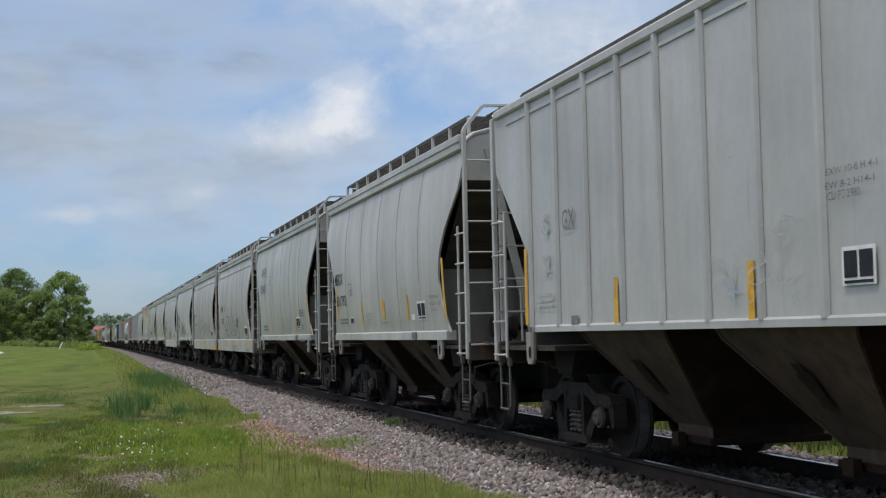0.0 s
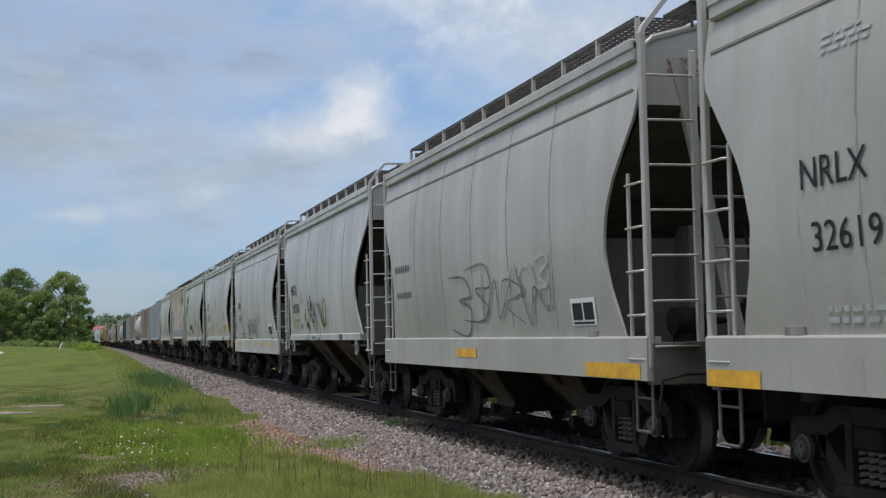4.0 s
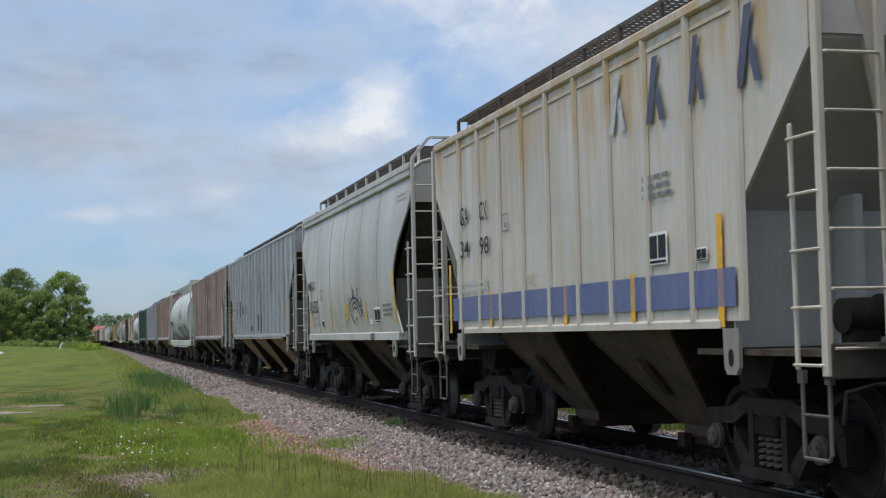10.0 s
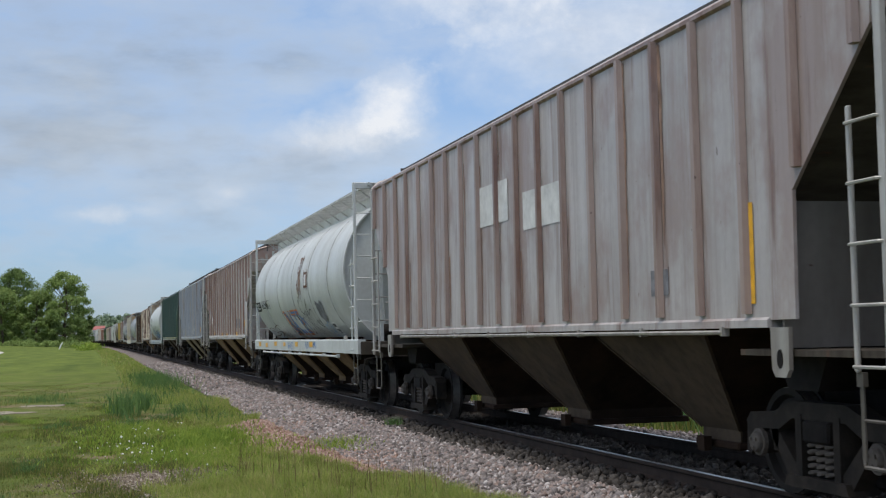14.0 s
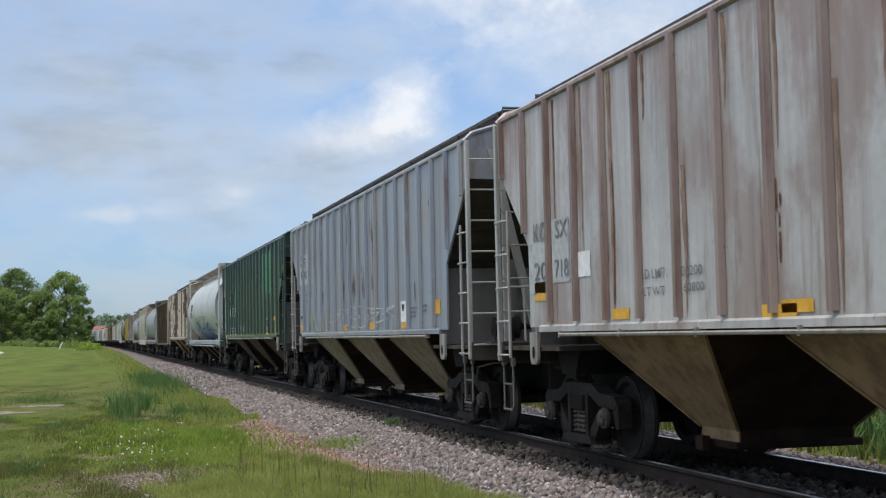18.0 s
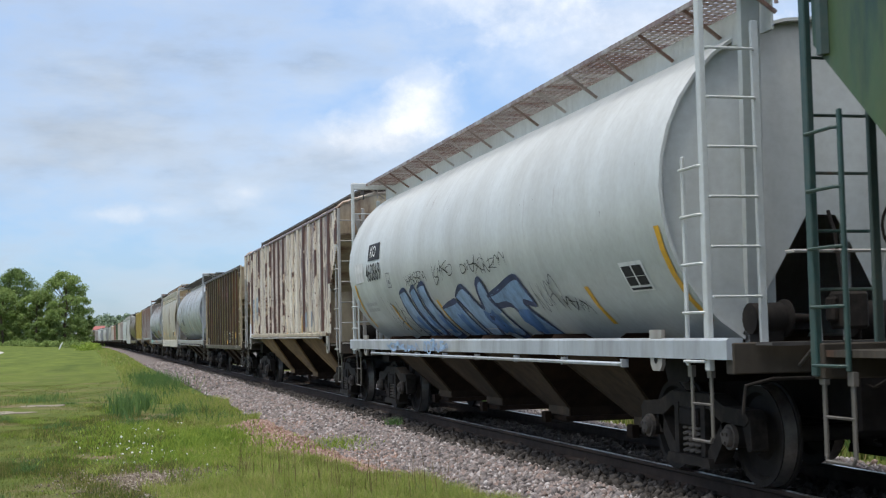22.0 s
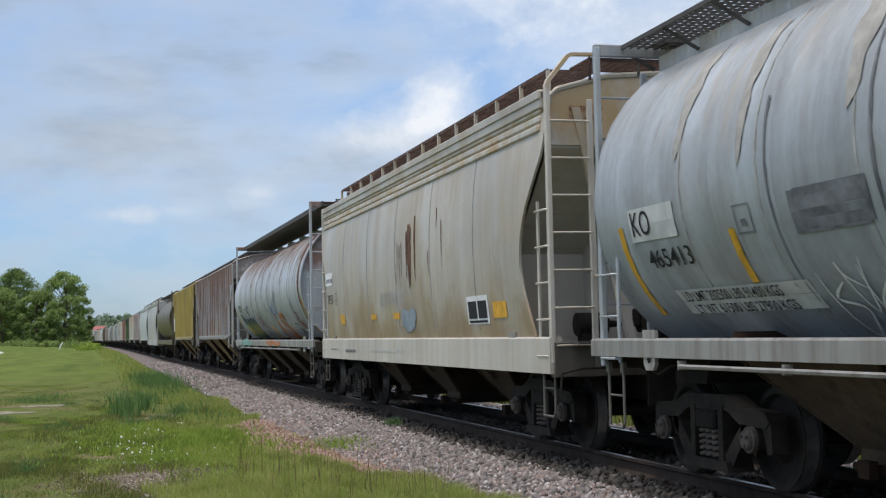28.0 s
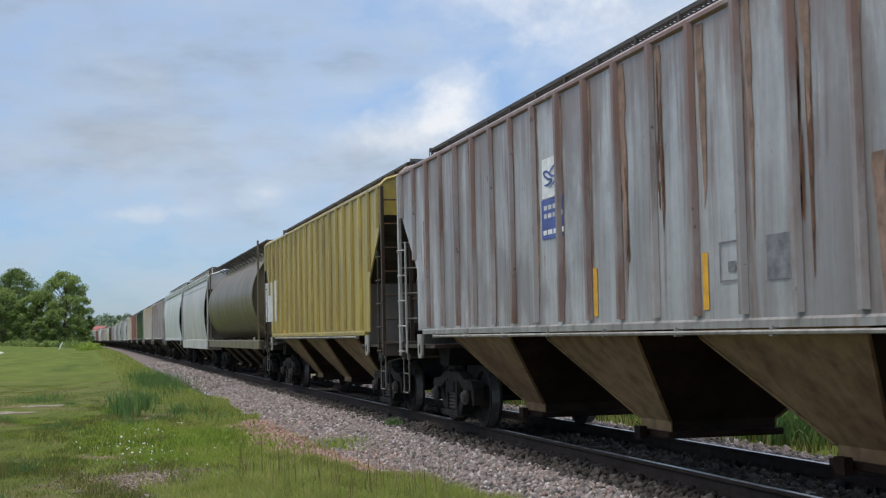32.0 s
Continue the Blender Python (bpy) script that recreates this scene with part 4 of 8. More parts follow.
def rib_runs(car, L, n, mat, seed, shift=0.0, share=0.6, wide=1.0):
    """Rust that runs down beside the ribs of a car."""
    rnd = random.Random(seed)
    runs = []
    for i in range(1, n - 1):
        y = (L - 0.62) * (i / (n - 1) - 0.5) + shift
        for side in (-1, 1):
            if rnd.random() < share and abs(y) < L / 2 - 1.6:
                top = 4.05 if rnd.random() < 0.6 else rnd.uniform(2.4, 3.9)
                runs.append((y + side * rnd.uniform(0.07, 0.12), max(1.52, top - rnd.uniform(0.5, 2.6)), top, wide * rnd.uniform(0.03, 0.09)))
    rust_bands(car, "rib", runs, mat, seed)


def blot(car, kind, y, z, w, h, mat):
    decal(car, kind, "paint_patch", [ragged(w, h, 5)], y, z, mat, 0.01, label="painted-out grey patch")


def large_mark(car, kind, y, z, w, h, mat):
    """One mark of the owner's large emblem, as a plain shape."""
    decal(car, kind, "large_mark", [[(w * 0.05, 0), (w * 0.3, 0), (w * 0.7, h), (w * 0.42, h)], [(w * 0.7, 0), (w * 0.95, 0), (w * 0.66, h * 0.62), (w * 0.52, h * 0.4)]], y, z, mat, 0.016)


def ladder(car, kind, mat, L, s, near, lod, top, post=0.03, foot=1.06):
    """Corner ladder on the side (near: -1) and on the end of one car end (s: -1 towards the camera)."""
    corner, xs = s * (L / 2 - post), near * 1.5
    lad = part("side_ladder", build_stile(top - foot, 0.042, 0.028), mat, car, "", pose(xs, corner, foot))
    if lod:
        return
    tall = kind == "gondola"
    h = 2.6 if tall else 1.85
    part("stile", build_stile(h, 0.022, 0.016), mat, lad, "", pose(0, -s * 0.42, 0.04))
    for i in range(7 if tall else 5):
        part("rung", build_rung(0.42, "y"), mat, lad, "", pose(0, -s * 0.21, 0.08 + 0.42 * i, 0, 0, 0 if near < 0 else 180))
    end = part("end_ladder", build_stile(min(top, 4.1) - 1.2, 0.022, 0.035), mat, car, "", pose(near * 0.98, corner, 1.2))
    for i in range(7):
        part("rung", build_rung(0.5, "x"), mat, end, "", pose(near * 0.26, 0, 0.06 + 0.43 * i, 0, 0, 0 if s < 0 else 180))
    part("sill_step", build_step(0.38), STEP_GRIME, car, "", pose(xs - near * 0.03, corner - s * 0.23, 0.44))


def rail_car(kind, coupled, mat, label, bays=3, sill="thin", ribs=0, walk_mat=None, rib_mat=None, lod=False, sill_mat=None,
             under=None, posts=True, seams=5, category="hopper car", top=None, hatches=6, end_mat=None, walk_z=4.42, ladder_mat=None, rib_shift=0.0, pan=False, grooves=0, walk_up=0.42, caps=(1.1, 0.38)):
    L = round(coupled - 1.3, 1)
    k = KINDS[kind]
    e, low = k["eave"], k["low"]
    walk_mat, rib_mat, sill_mat, under = walk_mat or GRATE, rib_mat or mat, sill_mat or mat, under or UNDER
    car = tagged(new("hopper_car"), label, category, "cars of the freight train")
    for name, me in body_parts(kind, L, caps, 0.72 if kind == "round" and sill == "deep" else 1.0):
        skin = (end_mat or END_PALE) if name == "bulkhead" else (end_mat or END_GRIME_SHADE) if name == "slope_sheet" else (end_mat or mat) if name in ("end_panel", "end_plate") else mat
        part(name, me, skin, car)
    sills = {"thin": (1.33, 1.47), "deep": (0.94, 1.36), "cyl": (1.06, 1.34), "cylthin": (1.16, 1.34), "none": (1.42, 1.5), "gondola": (1.0, 1.14)}[sill]
    for r in (0, 180):
        if sill in ("none", "gondola"):
            part("side_sill", build_sill(L - 3.3 if sill == "none" else L, *sills, 1.5, 0.03), sill_mat, car, "", pose(0, 0, 0, 0, 0, r))
        else:
            part("side_sill", build_sill(L - (2.0 if sill == "thin" else 0.0), *sills, 1.5, 0.05), sill_mat, car, "", pose(0, 0, 0, 0, 0, r))
        if kind != "cyl":
            part("roof_eave", build_eave(L - 0.4, e, side_x(kind, e), 0.085 if kind == "round" else 0.03 if kind == "rib" else 0.045), rib_mat if kind in ("gondola", "rib") else mat, car, "", pose(0, 0, 0, 0, 0, r))
        if kind == "round" and sill == "deep" and not grooves:
            part("chord_edge", build_eave(L - 0.4, e - 0.4, side_x(kind, e - 0.4), 0.013), mat, car, "", pose(0, 0, 0, 0, 0, r))
    if sill in ("cyl", "cylthin") and not lod:
        part("brake_pipe", build_pipe(round(L - 4.4, 1), -1.57, sills[0] - 0.07), sill_mat, car)
    if kind == "rib" and not lod:
        part("brake_pipe", build_pipe(round(L - 4.8, 1), -1.545, 1.385, 0.02), PAD_GRIME, car)
    if kind == "round" and sill == "thin" and not lod:
        part("tag_plate", mesh("tag_plate", lambda bm: (bevelled(bm, -1.575, -1.55, -0.14, 0.14, 1.34, 1.46, 0.012), box(bm, -1.585, -1.575, -0.1, 0.1, 1.36, 1.44))), GREYINK, car, "grey tag plate", pose(0, -2.6, 0))
    span = L - 4.7
    for i in range(bays):
        half = span / bays / 2
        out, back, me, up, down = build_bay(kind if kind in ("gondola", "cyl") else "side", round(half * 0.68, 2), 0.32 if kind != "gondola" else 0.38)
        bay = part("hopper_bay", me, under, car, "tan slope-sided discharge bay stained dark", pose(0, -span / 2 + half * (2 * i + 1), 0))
        part("slope_plate", up, GRIME_SHADE, bay, "grimy slope plate with its shade painted in")
        part("slope_plate", down, GRIME_SHADE, bay, "grimy slope plate with its shade painted in")
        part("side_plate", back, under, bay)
        part("outlet_gate", out, GRIME_SHADE, bay, "dark discharge gate")
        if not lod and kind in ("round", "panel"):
            part("stain", mesh(("bay_stain", i), lambda bm: bm.faces.new([bm.verts.new((-1.425 + 0.78 * (1.34 - z) / 0.9, y, z)) for y, z in [(0.26 * (u - 0.5) + 0.1, 0.72 + 0.42 * v) for u, v in ragged(1.0, 1.0, 40 + i, 18)]])), GRIME_SHADE, bay, "black oily stain")
    n = ribs
    for i in range(n):
        y = (L - 0.62) * (i / (n - 1) - 0.5)
        if 0 < i < n - 1:
            y += rib_shift
        if abs(y) > L / 2 - 0.3:
            continue
        lo = max(low - 0.02, 0)
        # ribs stop at the sloped cut of the side's ends
        z = lo
        while z < e - 0.4 and L / 2 - inset(kind, z) < abs(y) + 0.05:
            z += 0.05
        for r in (0,):
            part("rib", build_rib(round(z, 2) if z > lo else low + 0.05, e - 0.03, 0.055, 0.055 if kind != "gondola" else 0.075), rib_mat, car, "", pose(0, y, 0))
    if kind == "panel":
        for i in range(10):
            part("panel_head", mesh(("panel_head", e), lambda bm: bevelled(bm, -1.515, -1.49, -0.4, 0.4, e - 0.2, e - 0.16, 0.006)), mat, car, "", pose(0, 0.8 + 0.94 * (i - 5), 0))
            part("panel_rib", build_rib(low, e - 0.03, 0.04, 0.05), mat, car, "", pose(0, 0.33 + 0.94 * (i - 5), 0))
    if kind in ("round", "cyl") and not lod:
        for i in range(seams):
            part("weld_seam", build_seam(kind, low + 0.02, e - 0.1), SEAM, car, "", pose(0, (L - 3.4) * ((i + 0.5) / seams - 0.5), 0))
    for i in range(grooves):
        part("roof_moulding", build_eave(L - 0.5, e - 0.12 - 0.11 * i, side_x(kind, e - 0.12 - 0.11 * i), 0.035), rib_mat, car)
    if kind != "gondola":
        wz = {"round": e + 0.45, "rib": e + walk_up, "panel": e + walk_up, "cyl": walk_z}[kind]
        wx = {"round": (-1.2, -0.62), "rib": (-0.95, -0.4), "panel": (-1.15, -0.5), "cyl": (-1.22, -0.6)}[kind]
        wl = L - (1.6 if kind == "round" else 0.5)
        for r in (0, 180):
            w = part("walkway", build_walkway(wl, *wx, wz), walk_mat, car, "", pose(0, 0, 0, 0, 0, r))
            if pan:
                part("walkway_pan", mesh(("pan", wl, wx, wz), lambda bm: (box(bm, wx[0] - 0.02, -0.2, -wl / 2, wl / 2, wz - 0.09, wz - 0.05), bevelled(bm, wx[0] - 0.03, wx[0] + 0.01, -wl / 2, wl / 2, wz - 0.1, wz + 0.03, 0.01))), walk_mat, w)
            if kind == "cyl" and not pan:
                part("walkway_skirt", mesh(("skirt", wl, wz), lambda bm: box(bm, -0.84, -0.82, -wl / 2 + 0.1, wl / 2 - 0.1, 4.02, wz - 0.1)), mat, w)
            if r and lod:
                continue
            m = int(wl / 1.05)
            for i in range(m + 1):
                y = wl * (i / m - 0.5)
                if kind == "cyl" and pan:
                    continue
                if kind == "cyl":
                    part("bracket", build_brace(wx[0], wz - 0.02, -0.85, 4.14), walk_mat, w, "", pose(0, y, 0))
                elif kind == "round":
                    part("post", build_post(wx[0], e + 0.02, wz), mat if posts else walk_mat, w, "", pose(0, y, 0))
                else:
                    part("post", build_post(wx[0], e + 0.12, wz), walk_mat, w, "", pose(0, y, 0))
        for s in (-1, 1):
            if kind in ("rib", "panel", "round"):
                part("roof_edge", build_roof_arch(side_x(kind, e), e, k["roof"]), mat, car, "", pose(0, s * (L / 2 - 0.13), 0))
            part("end_walkway", build_walkway(1.9, -0.3, 0.3, wz), walk_mat, car, "", pose(0, s * (L / 2 - 0.4), 0, 0, 0, 90))
            if not lod:
                part("grab_rail", mesh(("grab", wz, kind), lambda bm: rod(bm, [(-0.95, 0, wz - 0.25), (-0.95, 0, wz + 0.04), (0.95, 0, wz + 0.04), (0.95, 0, wz - 0.25)], 0.02, 5)),
                     walk_mat, car, "", pose(0, s * (L / 2 - 0.06), 0))
        for i in range(hatches if not lod else 0):
            part("roof_hatch", build_hatch(), mat, car, "", pose(0, (L - 2.4) * ((i + 0.5) / hatches - 0.5), e + k["roof"] + (0.02 if kind != "cyl" else 0.1)))
    tp = top or (e + 0.12 if kind == "round" else e + 0.02 if kind == "gondola" else e - 0.02)
    post = 0.03
    if kind == "cyl":
        tp, post = walk_z, 0.42
    lmat = ladder_mat or (mat if kind in ("round", "panel", "cyl") else LADDER)
    for s in (-1, 1):
        for near in (-1, 1):
            if near > 0 and s > 0:
                continue
            ladder(car, kind, lmat, L, s, near, lod or near > 0, tp, post if s < 0 or kind != "cyl" else 0.25)
        if not lod and s < 0:
            if kind == "round":
                part("top_bend", build_top_bend(-1.53, tp, 0.38, 0.95), lmat, car, "", pose(0, s * (L / 2 - post), 0))
            if kind in ("round", "rib", "panel"):
                for near in (1, -1):
                    part("end_brace", build_end_brace(-1.12, e - 0.12, -0.42, 1.3, 0.16), lmat, car, "", pose(0, s * (L / 2 - 0.1), 0) @ Matrix.Diagonal((near, 1, 1, 1)))
            if kind == "cyl":
                for near in (1, -1):
                    part("end_brace", build_end_brace(-0.98, walk_z - 0.1, -0.62, 1.26, 0.75, 0.09), lmat, car, "", pose(0, s * (L / 2 - post - 0.04), 0) @ Matrix.Diagonal((near, 1, 1, 1)))
                    part("end_post", build_end_brace(-0.4, walk_z - 0.1, -0.4, 1.26, 0.02, 0.05), lmat, car, "", pose(0, s * (L / 2 - post - 0.9), 0) @ Matrix.Diagonal((near, 1, 1, 1)))
        if kind == "cyl" and not lod:
            for near in (1, -1):
                part("top_fascia", mesh(("fascia", walk_z), lambda bm: bevelled(bm, -1.53, -0.3, -0.03, 0.03, walk_z - 0.1, walk_z + 0.03, 0.01)), lmat, car, "", pose(0, s * (L / 2 - (post if s < 0 else 0.25)), 0) @ Matrix.Diagonal((near, 1, 1, 1)))
        for name, me in end_parts(sill == "deep"):
            if name in ("jacking_pad", "lifting_eye"):
                for near in (1, -1):
                    part(name, me, PAD_GRIME if name == "jacking_pad" else STEEL, car, "", pose(0, s * L / 2, 0, 0, 0, 0 if s < 0 else 180) @ Matrix.Diagonal((near, 1, 1, 1)))
                continue
            part(name, me, (END_GRIME_SHADE if sill != "deep" else STEP_GRIME) if name == "end_sill" else END_GRIME_SHADE if name == "end_platform" else STEEL, car, "", pose(0, s * L / 2, 0, 0, 0, 0 if s < 0 else 180))
        part("coupler", build_coupler(), STEEL, car, "", pose(0, s * L / 2, 0, 0, 0, 0 if s < 0 else 180))
        truck(car, s * (L / 2 - 1.72), lod)
        if not lod:
            part("uncoupling_lever", build_lever(), STEEL_LIGHT, car, "", pose(0, s * L / 2, 0, 0, 0, 0 if s < 0 else 180))
            part("air_hose", build_hose(0), HOSE, car, "", pose(0, s * L / 2, 0, 0, 0, 0 if s < 0 else 180))
    if not lod:
        part("brake_wheel", build_brake(), STEEL_LIGHT, car, "", pose(0.5, -L / 2 + 0.02 + (post if kind == "cyl" else 0), 2.3))
        part("crossover_platform", build_crossover(), GRATE, car, "", pose(0, -L / 2, 0))
        part("end_handrail", build_handrail(), ladder_mat or LADDER, car, "", pose(0, -L / 2 - 0.02, 0))
        part("brake_cylinder", build_cylinder(), STEEL_LIGHT, car, "", pose(-0.75, -L / 2 + 0.75, 1.5))
        part("control_valve", build_valve(), STEEL_LIGHT, car, "", pose(-0.1, -L / 2 + 0.5, 1.56))
        part("air_tank", build_tank(), STEEL_LIGHT, car, "", pose(0.7, -L / 2 + 1.0, 1.46))
    if kind == "round" and sill == "deep" and not lod:
        end_words(car, "CAUTION NO", -1.2, -L / 2 + 0.115, 3.98, 0.42, 0.06, DARKRED)
        end_words(car, "SIDE LADDER", -1.2, -L / 2 + 0.115, 3.87, 0.42, 0.06, DARKRED)
    car["coupled"] = coupled
    return car


# ---- the train, front to back: where each car starts, along the track at the clip's start ----
GAPS = [4.85, 17.35, 29.8, 42.55, 55.2, 67.95, 80.45, 92.95, 105.45, 118.15, 130.65, 143.5, 161.45, 179.3, 197.25, 215.6, 233.6, 251.9, 269.6,
        288.3, 303.7, 322.4, 339.0, 357.2, 375.5, 393.3, 412.0, 428.5, 447.0]

P_PALE = paint("pale_grey_paint", (0.482, 0.468, 0.428), 0.0, 0.34, fine_run=1.5, dirtcol=(0.24, 0.22, 0.19))
P_GREEN_GREY = paint("green_grey_paint", (0.42, 0.42, 0.374), 0.0, 0.34, fine_run=1.5, dirtcol=(0.24, 0.22, 0.19))
P_WARM = paint("warm_grey_paint", (0.437, 0.416, 0.374), 0.03, 0.36, fine_run=1.5, dirtcol=(0.24, 0.22, 0.19))
P_LIGHT = paint("light_grey_paint", (0.494, 0.48, 0.455), 0.02, 0.34, fine_run=1.5, dirtcol=(0.24, 0.23, 0.2))
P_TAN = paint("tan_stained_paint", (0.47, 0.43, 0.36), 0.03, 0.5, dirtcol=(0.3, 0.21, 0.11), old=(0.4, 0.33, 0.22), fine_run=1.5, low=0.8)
P_STAIN = paint("stained_white_paint", (0.54, 0.51, 0.455), 0.04, 0.45, dirtcol=(0.38, 0.27, 0.14), top=0.5, topcol=(0.42, 0.28, 0.12))
P_SKY = paint("pale_blue_paint", (0.34, 0.375, 0.4), 0.2, 0.5, old=(0.31, 0.33, 0.345))
P_BLUEGREY = paint("blue_grey_paint", (0.27, 0.305, 0.355), 0.3, 0.4, old=(0.31, 0.29, 0.265))
P_RUSTY = paint("rusting_white_paint", (0.42, 0.39, 0.375), 0.4, 0.5, old=(0.27, 0.2, 0.175), dirtcol=(0.2, 0.15, 0.13))
P_RUSTGREY = paint("rusting_grey_paint", (0.5, 0.485, 0.465), 0.34, 0.55, old=(0.3, 0.225, 0.195), dirtcol=(0.2, 0.14, 0.11), top=0.42, topcol=(0.27, 0.17, 0.13))
P_WEATHER = paint("weathered_grey_paint", (0.46, 0.465, 0.465), 0.4, 0.75, fade=(0.6, 1.25), old=(0.23, 0.215, 0.21), dirtcol=(0.13, 0.1, 0.085), top=0.62, topcol=(0.21, 0.165, 0.145), fine_run=3.0)
P_WEATHERRIB = paint("rust_stained_rib_paint", (0.33, 0.3, 0.285), 0.6, 0.6, old=(0.2, 0.125, 0.095), dirtcol=(0.15, 0.085, 0.06), top=0.75, topcol=(0.2, 0.105, 0.07))
P_RIBRUST = paint("rusted_rib_paint", (0.31, 0.225, 0.185), 0.55, 0.6, dirtcol=(0.17, 0.1, 0.075))
P_GREEN = paint("dark_green_paint", (0.068, 0.11, 0.042), 0.03, 0.35, fade=(0.75, 1.3), old=(0.05, 0.095, 0.045), dirtcol=(0.1, 0.095, 0.055), top=0.75, topcol=(0.022, 0.05, 0.042))
P_GREENRIB = paint("blue_green_rib_paint", (0.028, 0.068, 0.062), 0.05, 0.25)
P_CYL = paint("aqua_white_paint", (0.532, 0.558, 0.538), 0.02, 0.25, rough=0.42, fine_run=1.1, fade=(0.85, 1.06))
P_CYL2 = paint("worn_blue_white_paint", (0.449, 0.483, 0.51), 0.05, 0.35, fine_run=1.4, top=0.62, old=(0.4, 0.4, 0.38))
P_CYL3 = paint("dull_blue_white_paint", (0.42, 0.46, 0.49), 0.1, 0.7, fine_run=1.6, top=0.22, topcol=(0.36, 0.3, 0.22), old=(0.33, 0.34, 0.34), dirtcol=(0.13, 0.12, 0.11))
P_PEEL = paint("peeling_cream_paint", (0.74, 0.69, 0.58), 0.0, 0.3, flake=0.74, dirtcol=(0.35, 0.24, 0.12), top=0.42, topcol=(0.15, 0.066, 0.042))
P_PEELRIB = paint("rib_paint_mostly_lost", (0.68, 0.61, 0.5), 0.0, 0.35, flake=1.2, uneven=0.6, dirtcol=(0.35, 0.24, 0.12))
P_CREAM = paint("rusty_cream_paint", (0.5, 0.41, 0.27), 0.55, 0.6)
P_OLIVE = paint("olive_brown_paint", (0.115, 0.098, 0.02), 0.5, 0.85, fade=(0.6, 1.2), dirtcol=(0.06, 0.03, 0.014), old=(0.062, 0.036, 0.016), rough=0.75, fine_run=2.5)
P_OLIVERIB = paint("rusty_brown_rib", (0.05, 0.034, 0.022), 0.45, 0.5, dirtcol=(0.03, 0.018, 0.012))
P_YELLOW = paint("yellow_paint", (0.43, 0.32, 0.05), 0.16, 0.5, fade=(0.7, 1.15), old=(0.3, 0.22, 0.05), dirtcol=(0.12, 0.08, 0.03))
P_BROWN = paint("brown_paint", (0.13, 0.105, 0.06), 0.2, 0.4)
P_ORANGE = paint("oxide_red_paint", (0.26, 0.1, 0.06), 0.25, 0.3)
CARS = []


def add(kind, label, mat, **more):
    i = len(CARS)
    if i + 1 >= len(GAPS):
        GAPS.append(GAPS[-1] + (18.0 if i % 3 else 17.4))
    car = rail_car(kind, round(GAPS[i + 1] - GAPS[i], 1), mat, label, **more)
    CARS.append(car)
    return car


two = dict(bays=2, hatches=5)
c = add("panel", "white two-bay hopper car with flat panels and light graffiti", P_LIGHT, bays=2, sill="none", ribs=0, posts=False, walk_up=0.27)
words(c, "panel", "GX", 2.94, 2.54, 0.39, 0.22, GREYINK)
words(c, "panel", "S", 3.64, 2.54, 0.25, 0.23, FAINT)
words(c, "panel", "2", 3.63, 2.09, 0.27, 0.21, FAINT)
words(c, "panel", "EXW 10-8 H 4-1", -2.58, 2.49, 0.65, 0.05, GREYINK)
words(c, "panel", "EW 8-2 H14-1", -2.57, 2.39, 0.62, 0.05, GREYINK)
words(c, "panel", "CU FT 2980", -2.59, 2.31, 0.42, 0.06, GREYINK)
stencil(c, "panel", -2.74, 1.7, 0.42, 0.27)
patch(c, "panel", "paint_patch", 2.73, 1.47, 0.21, 0.12, GREYINK)
tag(c, "panel", -0.7, 1.64, 1.55, 0.58, FAINT, 4, 3, 0.018)
tag(c, "panel", -0.92, 1.66, 0.35, 0.12, FAINTBLUE, 2, 5, 0.02)
small_print(c, "panel", 3.84, 1.7, 0.59, 0.19, FAINT, 3)
patch(c, "panel", "reflector", 4.34, 1.51, 0.17, 0.91, REFLECT)
patch(c, "panel", "reflector", 1.49, 1.46, 0.12, 0.49, REFLECT)
patch(c, "panel", "reflector", -1.34, 1.44, 0.11, 0.52, REFLECT)
c = add("round", "pale grey round-sided two-bay hopper car", P_PALE, **two)
words(c, "round", "MBKX", 4.21, 2.45, 0.85, 0.24, BLACK)
words(c, "round", "101792", 4.09, 2.02, 1.0, 0.21, BLACK)
frame_mark(c, "round", 2.72, 2.21, 0.3, 0.23)
stencil(c, "round", -2.84, 1.65, 0.54, 0.29)
words(c, "round", "EXW 10-8 H 8-3", -3.67, 1.96, 0.55, 0.05, GREYINK)
words(c, "round", "EW 8-8 H 15-0", -3.69, 1.85, 0.6, 0.05, GREYINK)
words(c, "round", "CU FT 3200", -3.73, 1.76, 0.36, 0.04, GREYINK)
small_print(c, "round", 1.3, 1.64, 0.6, 0.21, FAINT, 4)
small_print(c, "round", 0.11, 1.65, 1.03, 0.08, FAINT, 2)
small_print(c, "round", -1.24, 1.63, 0.71, 0.07, FAINT, 2)
patch(c, "round", "paint_patch", -2.4, 1.65, 0.24, 0.09, WHITE)
small_print(c, "round", 3.87, 1.66, 0.86, 0.13, GREYINK, 2)
stencil(c, "round", 2.77, 1.64, 0.3, 0.14)
patch(c, "round", "reflector", 4.25, 1.74, 0.25, 0.66, REFLECT)
patch(c, "round", "reflector", 1.72, 1.62, 0.24, 0.44, REFLECT)
patch(c, "round", "reflector", -0.21, 1.64, 0.22, 0.4, REFLECT)
patch(c, "round", "reflector", -2.07, 1.65, 0.21, 0.42, REFLECT)
patch(c, "round", "reflector", -4.4, 1.64, 0.31, 0.89, REFLECT)
c = add("round", "green-grey round-sided two-bay hopper car", P_GREEN_GREY, **two)
words(c, "round", "WFRX", 4.07, 3.16, 1.18, 0.28, HALO)
words(c, "round", "810417", 4.11, 2.68, 1.23, 0.28, HALO)
frame_mark(c, "round", 2.16, 2.91, 0.24, 0.23)
